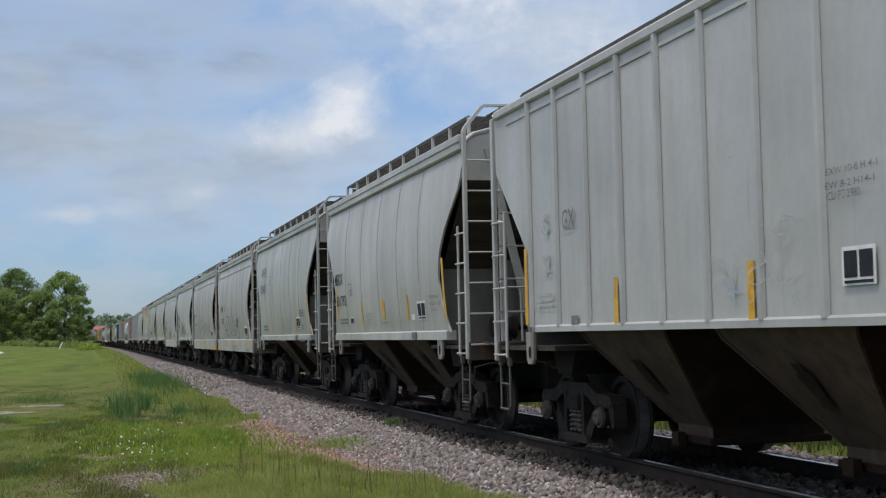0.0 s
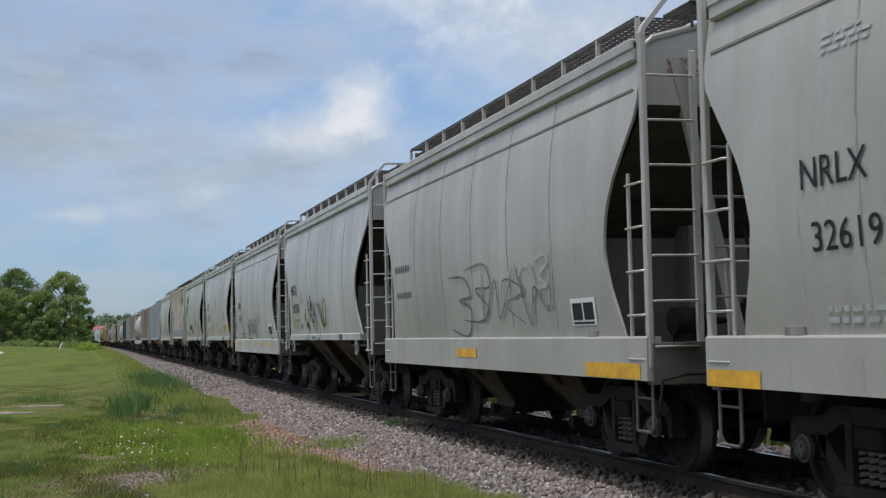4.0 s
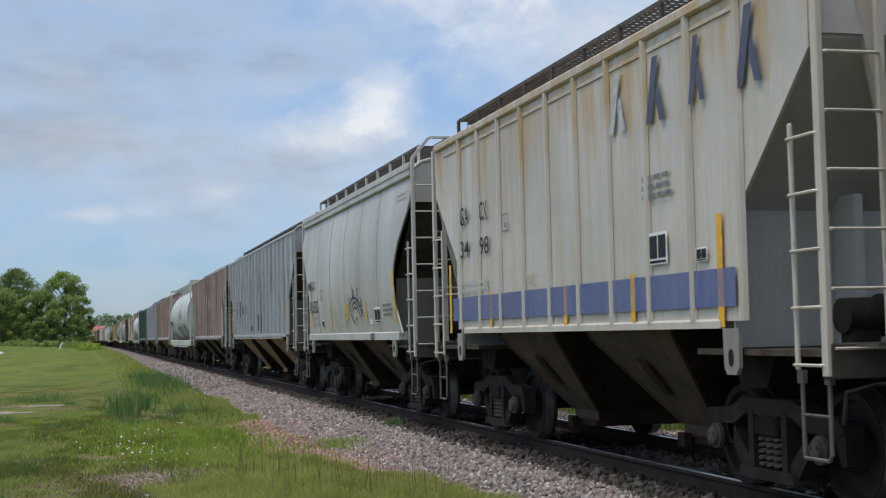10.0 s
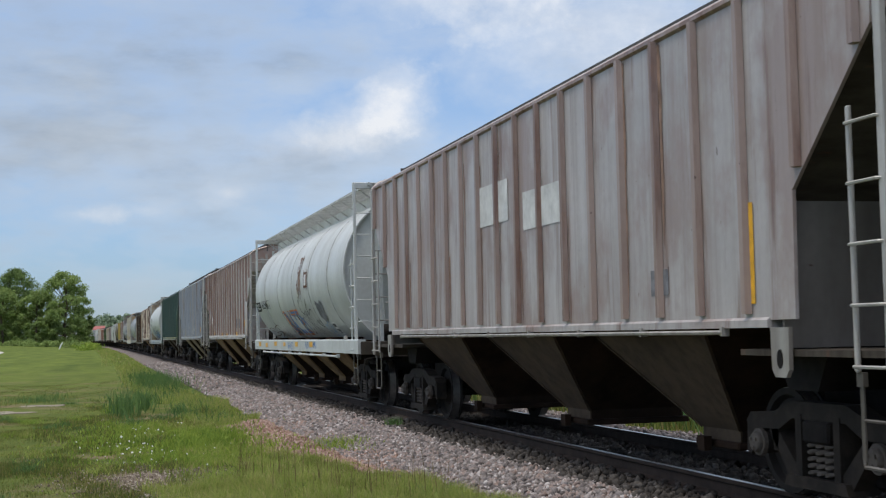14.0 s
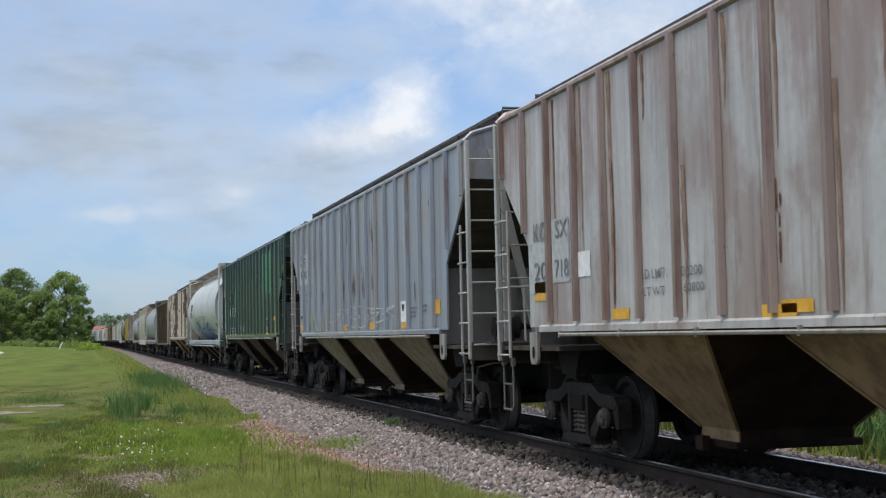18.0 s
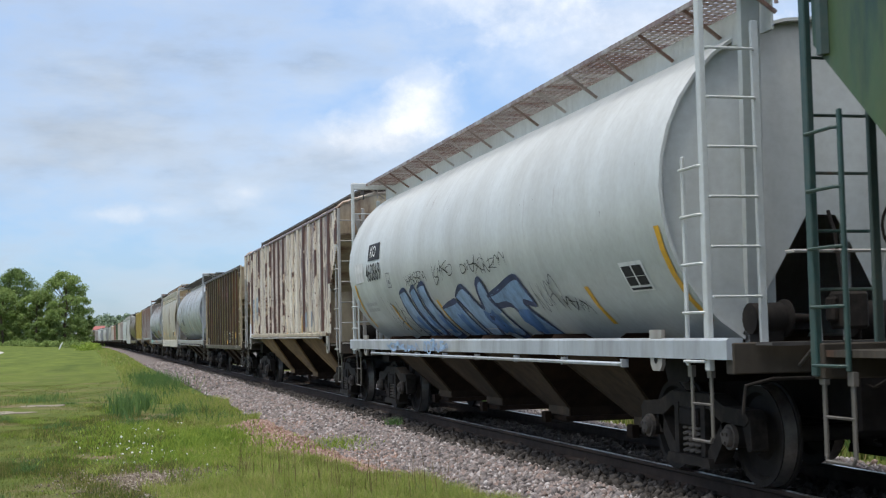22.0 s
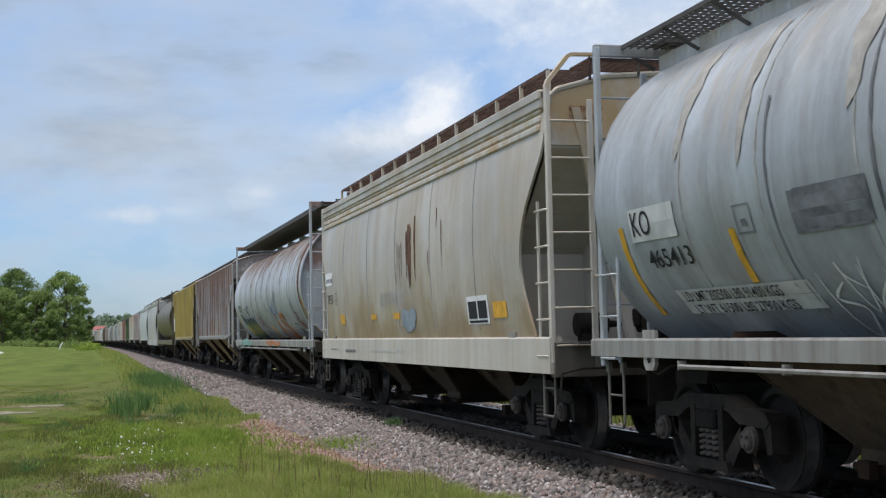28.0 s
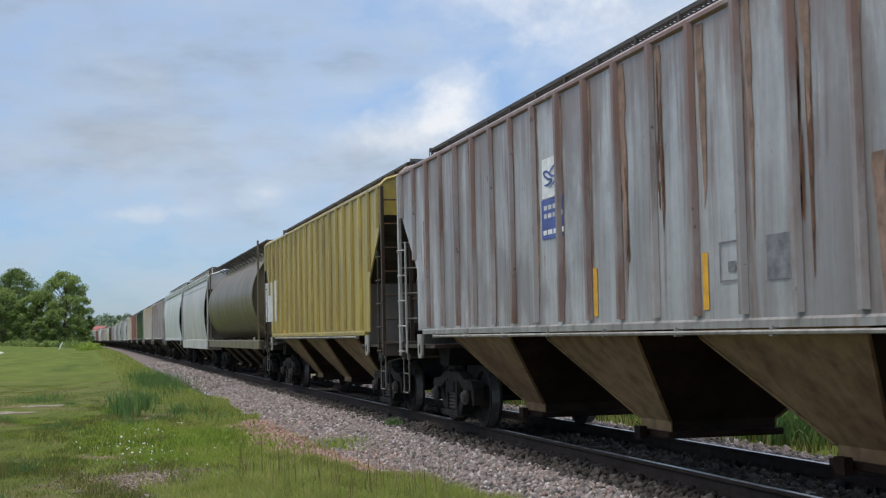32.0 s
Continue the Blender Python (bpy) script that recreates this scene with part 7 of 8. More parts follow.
def ground_z(x, y):
    d = x - track_x(y)
    a = abs(d)
    toe = 2.75 + 0.35 * noise.noise((x * 0.0, y * 0.35, 3.0))
    base = -0.38 + 0.1 * noise.noise((x * 0.25, y * 0.2, 0)) + 0.04 * noise.noise((x * 1.1, y * 1.1, 5))
    if d < 0:
        base += 1.15 * smooth(60, 300, y)
        base = base + (-0.1 - base) * smooth(30, 3, a) * smooth(60, 200, y)
    bed = -0.2 - 0.2 * smooth(1.55, 2.9, a)
    return bed + (base - bed) * smooth(toe - 0.25, toe + 0.35, a)


def ground():
    def stops(a, b, n, p):
        return [a + (b - a) * (i / n) ** p for i in range(n + 1)]
    ys = [-40, -20, -5] + [5 + i * 0.5 for i in range(130)] + stops(70, 700, 110, 1.6) + stops(760, 4600, 12, 1.5)
    offs = [-4000, -1500, -600, -300, -180, -120, -85, -60, -45] + [-36 + i * 0.75 for i in range(42)] + [-4.5 + i * 0.15 for i in range(61)] + [5 + i for i in range(12)] + [20, 30, 60, 150, 600, 1500, 4000]
    verts, faces, w = [], [], len(offs)
    for y in ys:
        for o in offs:
            x = TRACK + o + (track_x(y) - TRACK) * (1 if abs(o) < 40 else 0.0) * (1 - smooth(12, 40, abs(o)))
            verts.append((x, y, ground_z(x, y)))
    for i in range(len(ys) - 1):
        for j in range(w - 1):
            faces.append((i * w + j, i * w + j + 1, (i + 1) * w + j + 1, (i + 1) * w + j))
    me = bpy.data.meshes.new("ground")
    me.from_pydata(verts, [], faces)
    for p in me.polygons:
        p.use_smooth = True
    m = Mat("grassy_ground", 0.95)
    m.b.inputs["Specular IOR Level"].default_value = 0.05
    mown = m.node("ShaderNodeAttribute", attribute_name="mown").outputs["Fac"]
    co = m.coords((1, 1, 1), False)
    fine, mid, big = m.noise(co, 9.0, 6, 0.7), m.noise(co, 1.1, 5, 0.6), m.noise(co, 0.13, 4, 0.55)
    grass = m.mix(m.ramp(mid, (0.35, 0.0), (0.65, 1.0)), (0.055, 0.08, 0.02), (0.125, 0.15, 0.034))
    grass = m.mix(m.ramp(big, (0.35, 0.0), (0.65, 0.6)), grass, (0.12, 0.14, 0.036))
    grass = m.mix(mown, grass, m.mix(m.ramp(m.noise(m.coords((0.5, 0.12, 1), False), 1.0, 6, 0.7), (0.35, 0.0), (0.65, 1.0)), (0.065, 0.095, 0.022), (0.145, 0.18, 0.04)))
    grass = m.mix(m.ramp(fine, (0.3, 0.35), (0.65, 0.0)), grass, (0.085, 0.115, 0.028))
    soil = m.mix(fine, (0.14, 0.09, 0.06), (0.27, 0.2, 0.15))
    dirt = m.ramp(m.noise(m.coords((1, 1, 1), False), 0.42, 6, 0.7), (0.52, 0.0), (0.66, 0.85))
    dirt = m.math("MULTIPLY", dirt, m.math("SUBTRACT", 1.0, mown))
    grass = m.mix(dirt, grass, soil)
    stone = m.mix(m.ramp(m.noise(co, 16.0, 3, 0.7), (0.3, 0.0), (0.7, 1.0)), (0.07, 0.062, 0.057), (0.29, 0.255, 0.24))
    stone = m.mix(m.ramp(mid, (0.5, 0.0), (0.75, 0.45)), stone, (0.3, 0.17, 0.13))
    at = m.node("ShaderNodeAttribute", attribute_name="ballast")
    edge = m.math("ADD", at.outputs["Fac"], m.math("MULTIPLY", m.math("SUBTRACT", mid, 0.5), 0.7))
    m.bump(fine, 0.8, 0.06)
    me.materials.append(m.colour(m.mix(m.ramp(edge, (0.42, 0.0), (0.58, 1.0)), grass, stone)))
    att = me.attributes.new("ballast", "FLOAT", "POINT")
    att.data.foreach_set("value", [smooth(3.1, 2.7, abs(x - track_x(y))) for x, y, _ in verts])
    att = me.attributes.new("mown", "FLOAT", "POINT")
    att.data.foreach_set("value", [smooth(22, 105, y) for x, y, _ in verts])
    return tagged(new("ground", me), "grassy ground with a grey ballast bed", "ground", kind="structure")


ground()


def rails():
    track = tagged(new("railway_track"), "straight railway track of rusty rails on wooden ties", "railway track", kind="structure")
    prof = [(-0.07, -0.18), (0.07, -0.18), (0.07, -0.165), (0.01, -0.14), (0.01, -0.05), (0.037, -0.035), (0.037, -0.004), (0.03, 0), (-0.03, 0), (-0.037, -0.004), (-0.037, -0.035), (-0.01, -0.05), (-0.01, -0.14), (-0.07, -0.165)]
    ys = [-60, 0] + [20 * i for i in range(1, 13)] + [250 + 12 * i for i in range(50)]
    for s in (-1, 1):
        def make(bm, ps, s=s):
            rings = [[bm.verts.new((track_x(y) + s * 0.755 + px, y, pz)) for px, pz in ps] for y in ys]
            for a, b in zip(rings, rings[1:]):
                for i in range(len(ps)):
                    j = (i + 1) % len(ps)
                    bm.faces.new((a[i], a[j], b[j], b[i]))
        part("rail", mesh(("rail", s), lambda bm: make(bm, prof)), RAILM, track)
        part("rail_head", mesh(("head", s), lambda bm: make(bm, [(-0.028, -0.001), (0.028, -0.001), (0.026, 0.002), (-0.026, 0.002)])), RAIL_TOP, track, "polished running surface")
    tie = paint("creosoted_tie", (0.06, 0.048, 0.04), 0.0, 0.4)
    me = mesh("tie", lambda bm: bevelled(bm, -1.3, 1.3, -0.115, 0.115, -0.36, -0.182, 0.015))
    rnd = random.Random(4)
    for i in range(190):
        part("tie", me, tie, track, "", pose(TRACK + rnd.uniform(-0.04, 0.04), 6 + i * 0.53 + rnd.uniform(-0.03, 0.03), rnd.uniform(-0.012, 0.0), 0, 0, rnd.uniform(-1.2, 1.2)))


TOE_Y = (5, 12, 14.3, 15.4, 17, 18.6, 20, 21.2, 23, 26.5, 27.6, 29.2, 30.4, 37, 46, 55, 114, 300)
TOE_X = (4.3, 4.2, 4.03, 3.9, 3.75, 3.3, 2.95, 2.75, 2.65, 2.6, 2.9, 3.55, 3.7, 3.55, 3.15, 2.95, 3.6, 3.4)


def toe_x(y):
    """The grass's edge along the ballast."""
    y = np.asarray(y)
    return np.interp(y, TOE_Y, TOE_X) + 0.06 * np.sin(y * 2.1) + 0.05 * np.sin(y * 5.3 + 1)


def soup(name, verts, faces, mat, label, category, kind="stuff", smooth_faces=False):
    """One object from arrays of vertices and quads or triangles."""
    me = bpy.data.meshes.new(name)
    verts, faces = np.asarray(verts, np.float32), np.asarray(faces, np.int32)
    me.vertices.add(len(verts))
    me.vertices.foreach_set("co", verts.ravel())
    n, k = faces.shape
    me.loops.add(n * k)
    me.loops.foreach_set("vertex_index", faces.ravel())
    me.polygons.add(n)
    me.polygons.foreach_set("loop_start", np.arange(0, n * k, k, dtype=np.int32))
    me.update(calc_edges=True)
    me.materials.append(mat)
    return tagged(new(name, me), label, category, kind=kind)


RNG = np.random.default_rng(11)
ICO = bmesh.new()
bmesh.ops.create_icosphere(ICO, subdivisions=1, radius=1.0)
ICO_V = np.array([v.co[:] for v in ICO.verts])
ICO_F = np.array([[v.index for v in f.verts] for f in ICO.faces])
ICO.free()


def island_material(name, stops, rough=0.9, bump=0.4, soil=0.45, thin=0.0):
    """A material that varies from piece to piece; thin leaves let some light through."""
    m = Mat(name, rough)
    g = m.node("ShaderNodeNewGeometry")
    n = m.noise(m.coords((1, 1, 1), False), 30.0, 4, 0.7)
    c = m.ramp(g.outputs["Random Per Island"], *stops)
    m.b.inputs["Specular IOR Level"].default_value = 0.15
    c = m.mix(m.ramp(n, (0.3, soil), (0.7, 0.0)), c, (0.04, 0.035, 0.03))
    if thin > 0:
        patchy = m.noise(m.coords((1, 1, 1), False), 0.55, 4, 0.6)
        c = m.mix(m.ramp(patchy, (0.35, 0.45), (0.6, 0.0)), c, m.mix(1.0, c, (0.62, 0.72, 0.6), "MULTIPLY"))
        tl, mx = m.node("ShaderNodeBsdfTranslucent"), m.node("ShaderNodeMixShader")
        mx.inputs[0].default_value = thin
        m.link(c, tl.inputs["Color"]).link(m.b.outputs[0], mx.inputs[1]).link(tl.outputs[0], mx.inputs[2])
        m.link(mx.outputs[0], m.t.nodes["Material Output"].inputs["Surface"])
    m.bump(n, bump, 0.01)
    return m.colour(c)


def stones(name, xs, ys, size, mat, label, category="gravel", sink=0.25):
    """Angular stones strewn on the ground at those places."""
    n = len(xs)
    z = np.array([ground_z(x, y) for x, y in zip(xs, ys)])
    s = size * RNG.uniform(0.55, 1.35, n)
    shape = ICO_V[None] * RNG.uniform(0.6, 1.25, (n, len(ICO_V), 1))
    shape = shape * RNG.uniform(0.6, 1.1, (n, 1, 3)) * s[:, None, None]
    a = RNG.uniform(0, 6.283, n)
    ca, sa = np.cos(a)[:, None], np.sin(a)[:, None]
    v = np.empty_like(shape)
    v[:, :, 0] = shape[:, :, 0] * ca - shape[:, :, 1] * sa + np.asarray(xs)[:, None]
    v[:, :, 1] = shape[:, :, 0] * sa + shape[:, :, 1] * ca + np.asarray(ys)[:, None]
    v[:, :, 2] = shape[:, :, 2] + (z + s * (0.5 - sink) + RNG.uniform(-0.3, 0.5, n) * s)[:, None]
    f = ICO_F[None] + (np.arange(n) * len(ICO_V))[:, None, None]
    return soup(name, v.reshape(-1, 3), f.reshape(-1, 3), mat, label, category)


STONE = island_material("ballast_stone", [(0.0, (0.11, 0.095, 0.09)), (0.3, (0.22, 0.195, 0.185)), (0.55, (0.31, 0.275, 0.26)), (0.75, (0.31, 0.225, 0.19)), (0.9, (0.41, 0.37, 0.35)), (1.0, (0.58, 0.54, 0.52))])
PINK = island_material("pinkish_gravel", [(0.0, (0.22, 0.13, 0.1)), (0.5, (0.38, 0.24, 0.185)), (0.8, (0.42, 0.3, 0.245)), (1.0, (0.54, 0.41, 0.34))])
# near-black bed stones: oil stain and the train's shade in one colour
OILY_SHADE = island_material("oily_shaded_stone", [(0.0, (0.03, 0.027, 0.024)), (0.6, (0.065, 0.058, 0.052)), (1.0, (0.12, 0.11, 0.1))])
PALE = island_material("pale_gravel", [(0.0, (0.13, 0.1, 0.075)), (0.6, (0.25, 0.2, 0.15)), (1.0, (0.46, 0.41, 0.34))])


def ballast():
    def strew(n, d0, d1, y0, y1):
        q = RNG.uniform(0, 1, n)
        return TRACK + RNG.uniform(d0, d1, n), y0 + (y1 - y0) * q
    for name, n, d0, d1, y0, y1, size, mat in (("ballast", 22000, -2.95, -1.45, 9.5, 24, 0.032, STONE), ("ballast", 18000, -2.95, -1.4, 24, 46, 0.039, STONE), ("ballast", 9000, -2.9, -1.35, 46, 95, 0.06, STONE),
                                               ("ballast", 9000, 1.25, 3.2, 9.5, 32, 0.045, STONE), ("ballast", 11000, -1.6, 1.25, 9, 34, 0.045, OILY_SHADE), ("ballast", 4000, -1.5, -1.0, 34, 80, 0.05, OILY_SHADE), ("ballast", 3000, 1.2, 3.2, 32, 70, 0.06, STONE)):
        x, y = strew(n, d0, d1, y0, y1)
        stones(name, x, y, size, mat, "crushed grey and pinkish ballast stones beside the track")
    n = 14000
    y = RNG.uniform(16.5, 29, n)
    lo, hi = toe_x(y) - 0.15, 4.15 + 0.2 * np.sin(y * 1.7)
    x = lo + (hi - lo) * RNG.uniform(0, 1, n) ** 1.2
    stones("pink_gravel", x, y, 0.027, PINK, "pinkish gravel spilled along the ballast edge")
    n = 6000
    stones("pale_gravel", 0.72 + RNG.normal(0, 0.42, n), 17.9 + RNG.normal(0, 1.0, n), 0.015, PALE, "bare patch of pale gravel in the grass")


ballast()

# ---- grass ----
GRASS = island_material("grass_blades", [(0.0, (0.08, 0.105, 0.027)), (0.45, (0.15, 0.185, 0.042)), (0.75, (0.25, 0.27, 0.065)), (0.88, (0.28, 0.23, 0.09)), (1.0, (0.34, 0.255, 0.13))], 0.7, 0.1, 0.15, 0.3)
VERGE = island_material("tall_grass_blades", [(0.0, (0.2, 0.27, 0.055)), (0.45, (0.31, 0.38, 0.085)), (0.75, (0.42, 0.44, 0.125)), (0.9, (0.45, 0.38, 0.17)), (1.0, (0.48, 0.38, 0.2))], 0.7, 0.1, 0.1, 0.35)
LUSH = island_material("low_leafy_weeds", [(0.0, (0.15, 0.24, 0.035)), (0.5, (0.25, 0.35, 0.052)), (1.0, (0.37, 0.44, 0.085))], 0.6, 0.1, 0.1, 0.3)
WEED = island_material("weed_leaves", [(0.0, (0.075, 0.15, 0.05)), (0.5, (0.11, 0.2, 0.065)), (1.0, (0.17, 0.27, 0.08))], 0.6, 0.1, 0.15, 0.3)
STRAW = island_material("dry_stalks", [(0.0, (0.1, 0.07, 0.03)), (1.0, (0.26, 0.19, 0.09))], 0.8, 0.1)


def lush(x, y):
    """How well the grass grows there, 0 to 1, in clumps of several sizes."""
    f = np.sin(1.3 * x + 0.45 * y + 2 * np.sin(0.31 * y)) + np.sin(2.9 * x - 0.8 * y + 1.7) + 0.8 * np.sin(5.3 * x + 1.9 * y + np.sin(2.2 * x)) + 0.6 * np.sin(9.1 * x - 3.7 * y)
    return 1 / (1 + np.exp(-1.3 * f))


def blades(name, x, y, height, width, mat, label, lean=0.35):
    """Bent grass blades at those places: two quads and a tip each."""
    n = len(x)
    z = np.array([ground_z(a, b) for a, b in zip(x, y)]) - 0.01
    h = height * RNG.uniform(0.5, 1.25, n) * (0.55 + 0.9 * lush(x, y))
    w = width * RNG.uniform(0.7, 1.3, n)
    a, b = RNG.uniform(0, 6.283, n), RNG.uniform(0, 6.283, n)
    bend = lean * RNG.uniform(0.2, 1.2, n)
    pts = []
    for q, ww in ((0.0, 1.0), (0.5, 0.8), (1.0, 0.12)):
        cx = x + np.cos(b) * bend * h * q * q
        cy = y + np.sin(b) * bend * h * q * q
        cz = z + h * q * (1 - 0.25 * bend * q)
        for s in (-1, 1):
            pts.append(np.stack([cx + s * ww * w / 2 * np.cos(a), cy + s * ww * w / 2 * np.sin(a), cz], 1))
    v = np.stack(pts, 1).reshape(-1, 3)
    base = np.array([[0, 1, 3, 2], [2, 3, 5, 4]])
    f = (base[None] + (np.arange(n) * 6)[:, None, None]).reshape(-1, 4)
    return soup(name, v, f, mat, label, "grass")


def bare(x, y):
    """How bare the ground is: the gravel patch and the old slabs."""
    return 1.3 * np.exp(-(((x - 0.68) / 0.5) ** 2 + ((y - 17.9) / 1.1) ** 2)) + np.exp(-(((x + 1.5) / 0.9) ** 2 + ((y - 37) / 2.2) ** 2))


def scatter(n, x0, y0, y1, left=None):
    y = RNG.uniform(y0, y1, n)
    right = toe_x(y) + RNG.normal(0, 0.12, n)
    lx = x0 if left is None else left(y)
    x = lx + (right - lx) * RNG.uniform(0, 1, n)
    keep = (RNG.uniform(0, 1, n) > bare(x, y)) & (RNG.uniform(0, 1, n) < 0.15 + 1.0 * lush(x, y))
    return x[keep], y[keep]


def meadow():
    edge = lambda y: -0.062 * y - 0.6
    for n, y0, y1, h, w in ((100000, 12.6, 20, 0.06, 0.006), (90000, 20, 34, 0.05, 0.008), (40000, 34, 60, 0.03, 0.01)):
        x, y = scatter(n, 0, y0, y1, edge)
        blades("grass", x, y, h, w, GRASS, "short rough grass of the verge")
    # taller grass: along the ballast and in front
    for n, y0, y1, band, h, w in ((30000, 12.8, 16.8, 3.2, 0.17, 0.006), (9000, 16.8, 22, 1.4, 0.12, 0.007), (13000, 26, 44, 1.5, 0.15, 0.008), (10000, 44, 90, 1.6, 0.16, 0.013), (5000, 90, 240, 2.4, 0.2, 0.03)):
        y = RNG.uniform(y0, y1, n)
        x = toe_x(y) - band * RNG.uniform(0, 1, n) ** 1.4
        keep = RNG.uniform(0, 1, n) > bare(x, y)
        blades("tall_grass", x[keep], y[keep], h, w, VERGE, "tall grass along the edge of the ballast", 0.75)
    # clumps of broad-leaved weeds
    for n, cx, cy, sx, sy, h, w in ((200, 0.8, 34.5, 0.2, 1.0, 0.4, 0.022), (90, 1.35, 35.5, 0.12, 0.5, 0.5, 0.02), (70, 2.2, 33.6, 0.1, 0.4, 0.42, 0.02), (420, 1.7, 41, 0.5, 3, 0.3, 0.02), (260, 2.6, 33, 0.4, 2.0, 0.25, 0.018), (5200, 2.1, 23.5, 0.6, 1.8, 0.12, 0.02), (3400, 0.9, 24.5, 0.8, 2.2, 0.1, 0.02), (1500, 1.7, 20.6, 0.5, 0.9, 0.1, 0.018),
                                    (500, 3.95, 21.6, 0.22, 0.6, 0.13, 0.014), (1500, 2.6, 55, 0.5, 5, 0.4, 0.02), (300, -1.5, 43, 0.5, 1.6, 0.22, 0.014), (160, 5.2, 23.2, 0.06, 0.1, 0.22, 0.014)):
        blades("weeds", cx + RNG.normal(0, sx, n), cy + RNG.normal(0, sy, n), h, w, LUSH if h < 0.2 else WEED, "clump of leafy green weeds in the verge", 0.7 if h < 0.2 else 0.5)
    # tufts scattered through the short grass
    for k in range(110):
        cy = 12.8 + 30 * RNG.uniform(0, 1) ** 1.5
        lo = -0.062 * cy - 0.4
        cx = lo + (float(toe_x(cy)) - 0.2 - lo) * RNG.uniform(0, 1)
        if bare(cx, cy) > 0.3:
            continue
        n, wide = int(RNG.uniform(60, 200)), RNG.uniform(0.06, 0.24)
        blades("tuft", cx + RNG.normal(0, wide, n), cy + RNG.normal(0, wide * 1.6, n), RNG.uniform(0.08, 0.2), 0.009, (GRASS, VERGE, LUSH, WEED)[k % 4], "tuft of longer grass in the verge", 0.8)
    n = 130
    y = RNG.uniform(13.2, 16.8, n)
    blades("dry_stalks", toe_x(y) - RNG.uniform(0.1, 2.2, n), y, 0.5, 0.007, STRAW, "thin dry grass stalks", 0.15)
    # beyond the track
    n = 16000
    y = RNG.uniform(10, 60, n)
    blades("grass", TRACK + 3.3 + 9 * RNG.uniform(0, 1, n) ** 1.5, y, 0.28, 0.025, GRASS, "rough grass beyond the track", 0.5)
    for cx, cy in ((11.2, 15.5), (10.9, 19.0), (11.6, 23.0), (11.4, 27.5), (11.0, 33.0), (12.5, 12.5)):
        blades("weeds", cx + RNG.normal(0, 0.5, 900), cy + RNG.normal(0, 0.8, 900), 0.6, 0.045, WEED, "leafy green weeds beyond the track", 0.6)


meadow()


def flowers():
    m = plain("white_petals", (0.8, 0.8, 0.76), 0.6, 0, 0.1)
    n = 95
    x, y = 0.85 + RNG.normal(0, 0.5, n), 23.6 + RNG.normal(0, 2.3, n)
    stones("white_flowers", x, y, 0.017, m, "small white clover flowers in the grass", "flowers", sink=-3.2)


flowers()


def slab(name, x, y, w, d, seed, label, turn):
    rnd = random.Random(seed)
    bm = bmesh.new()
    n = 12
    out = [(math.cos(2 * math.pi * k / n) * w * rnd.uniform(0.7, 1.1), math.sin(2 * math.pi * k / n) * d * rnd.uniform(0.7, 1.1)) for k in range(n)]
    lo = [bm.verts.new((a, b, -0.1)) for a, b in out]
    hi = [bm.verts.new((a * 0.97, b * 0.97, 0.012 + rnd.uniform(-0.012, 0.012))) for a, b in out]
    bm.faces.new(hi), bm.faces.new(lo)
    for k in range(n):
        bm.faces.new((lo[k], lo[(k + 1) % n], hi[(k + 1) % n], hi[k]))
    bmesh.ops.recalc_face_normals(bm, faces=bm.faces)
    me = bpy.data.meshes.new(name)
    bm.to_mesh(me)
    bm.free()
    me.materials.append(CONCRETE)
    ob = tagged(new(name, me), label, "concrete slab")
    ob.matrix_basis = pose(x, y, ground_z(x, y), 0, 0, turn)


CONCRETE = plain("weathered_concrete", (0.2, 0.17, 0.13), 0.9, 0, 0.55, 3)
slab("concrete_slab", -1.9, 36.3, 0.7, 0.9, 1, "broken weathered concrete slab sunk in the grass", 10)
slab("concrete_slab", -1.2, 38.6, 0.75, 0.7, 3, "broken weathered concrete slab sunk in the grass", 60)
slab("concrete_slab", 0.42, 32.2, 0.2, 1.1, 2, "narrow broken concrete slab sunk in the grass", 9)
slab("concrete_slab", 0.8, 29.8, 0.18, 0.8, 4, "narrow broken concrete slab sunk in the grass", 9)


# ---- trees and distance ----
LEAF = island_material("tree_leaves", [(0.0, (0.19, 0.26, 0.085)), (0.5, (0.27, 0.36, 0.12)), (1.0, (0.36, 0.44, 0.15))], 0.7, 0.1, 0.1, 0.4)
LEAF_DARK = island_material("dark_tree_leaves", [(0.0, (0.12, 0.18, 0.06)), (0.6, (0.17, 0.245, 0.08)), (1.0, (0.23, 0.3, 0.1))], 0.7, 0.1, 0.1, 0.4)
# paler, greyer green: the haze of distance is painted into this colour
LEAF_FAR = island_material("haze_tinted_leaves", [(0.0, (0.17, 0.23, 0.15)), (0.6, (0.2, 0.26, 0.17)), (1.0, (0.23, 0.285, 0.185))], 0.8, 0.1, 0.0)
BARK = plain("tree_bark", (0.11, 0.085, 0.06), 0.9, 0, 0.4, 4)


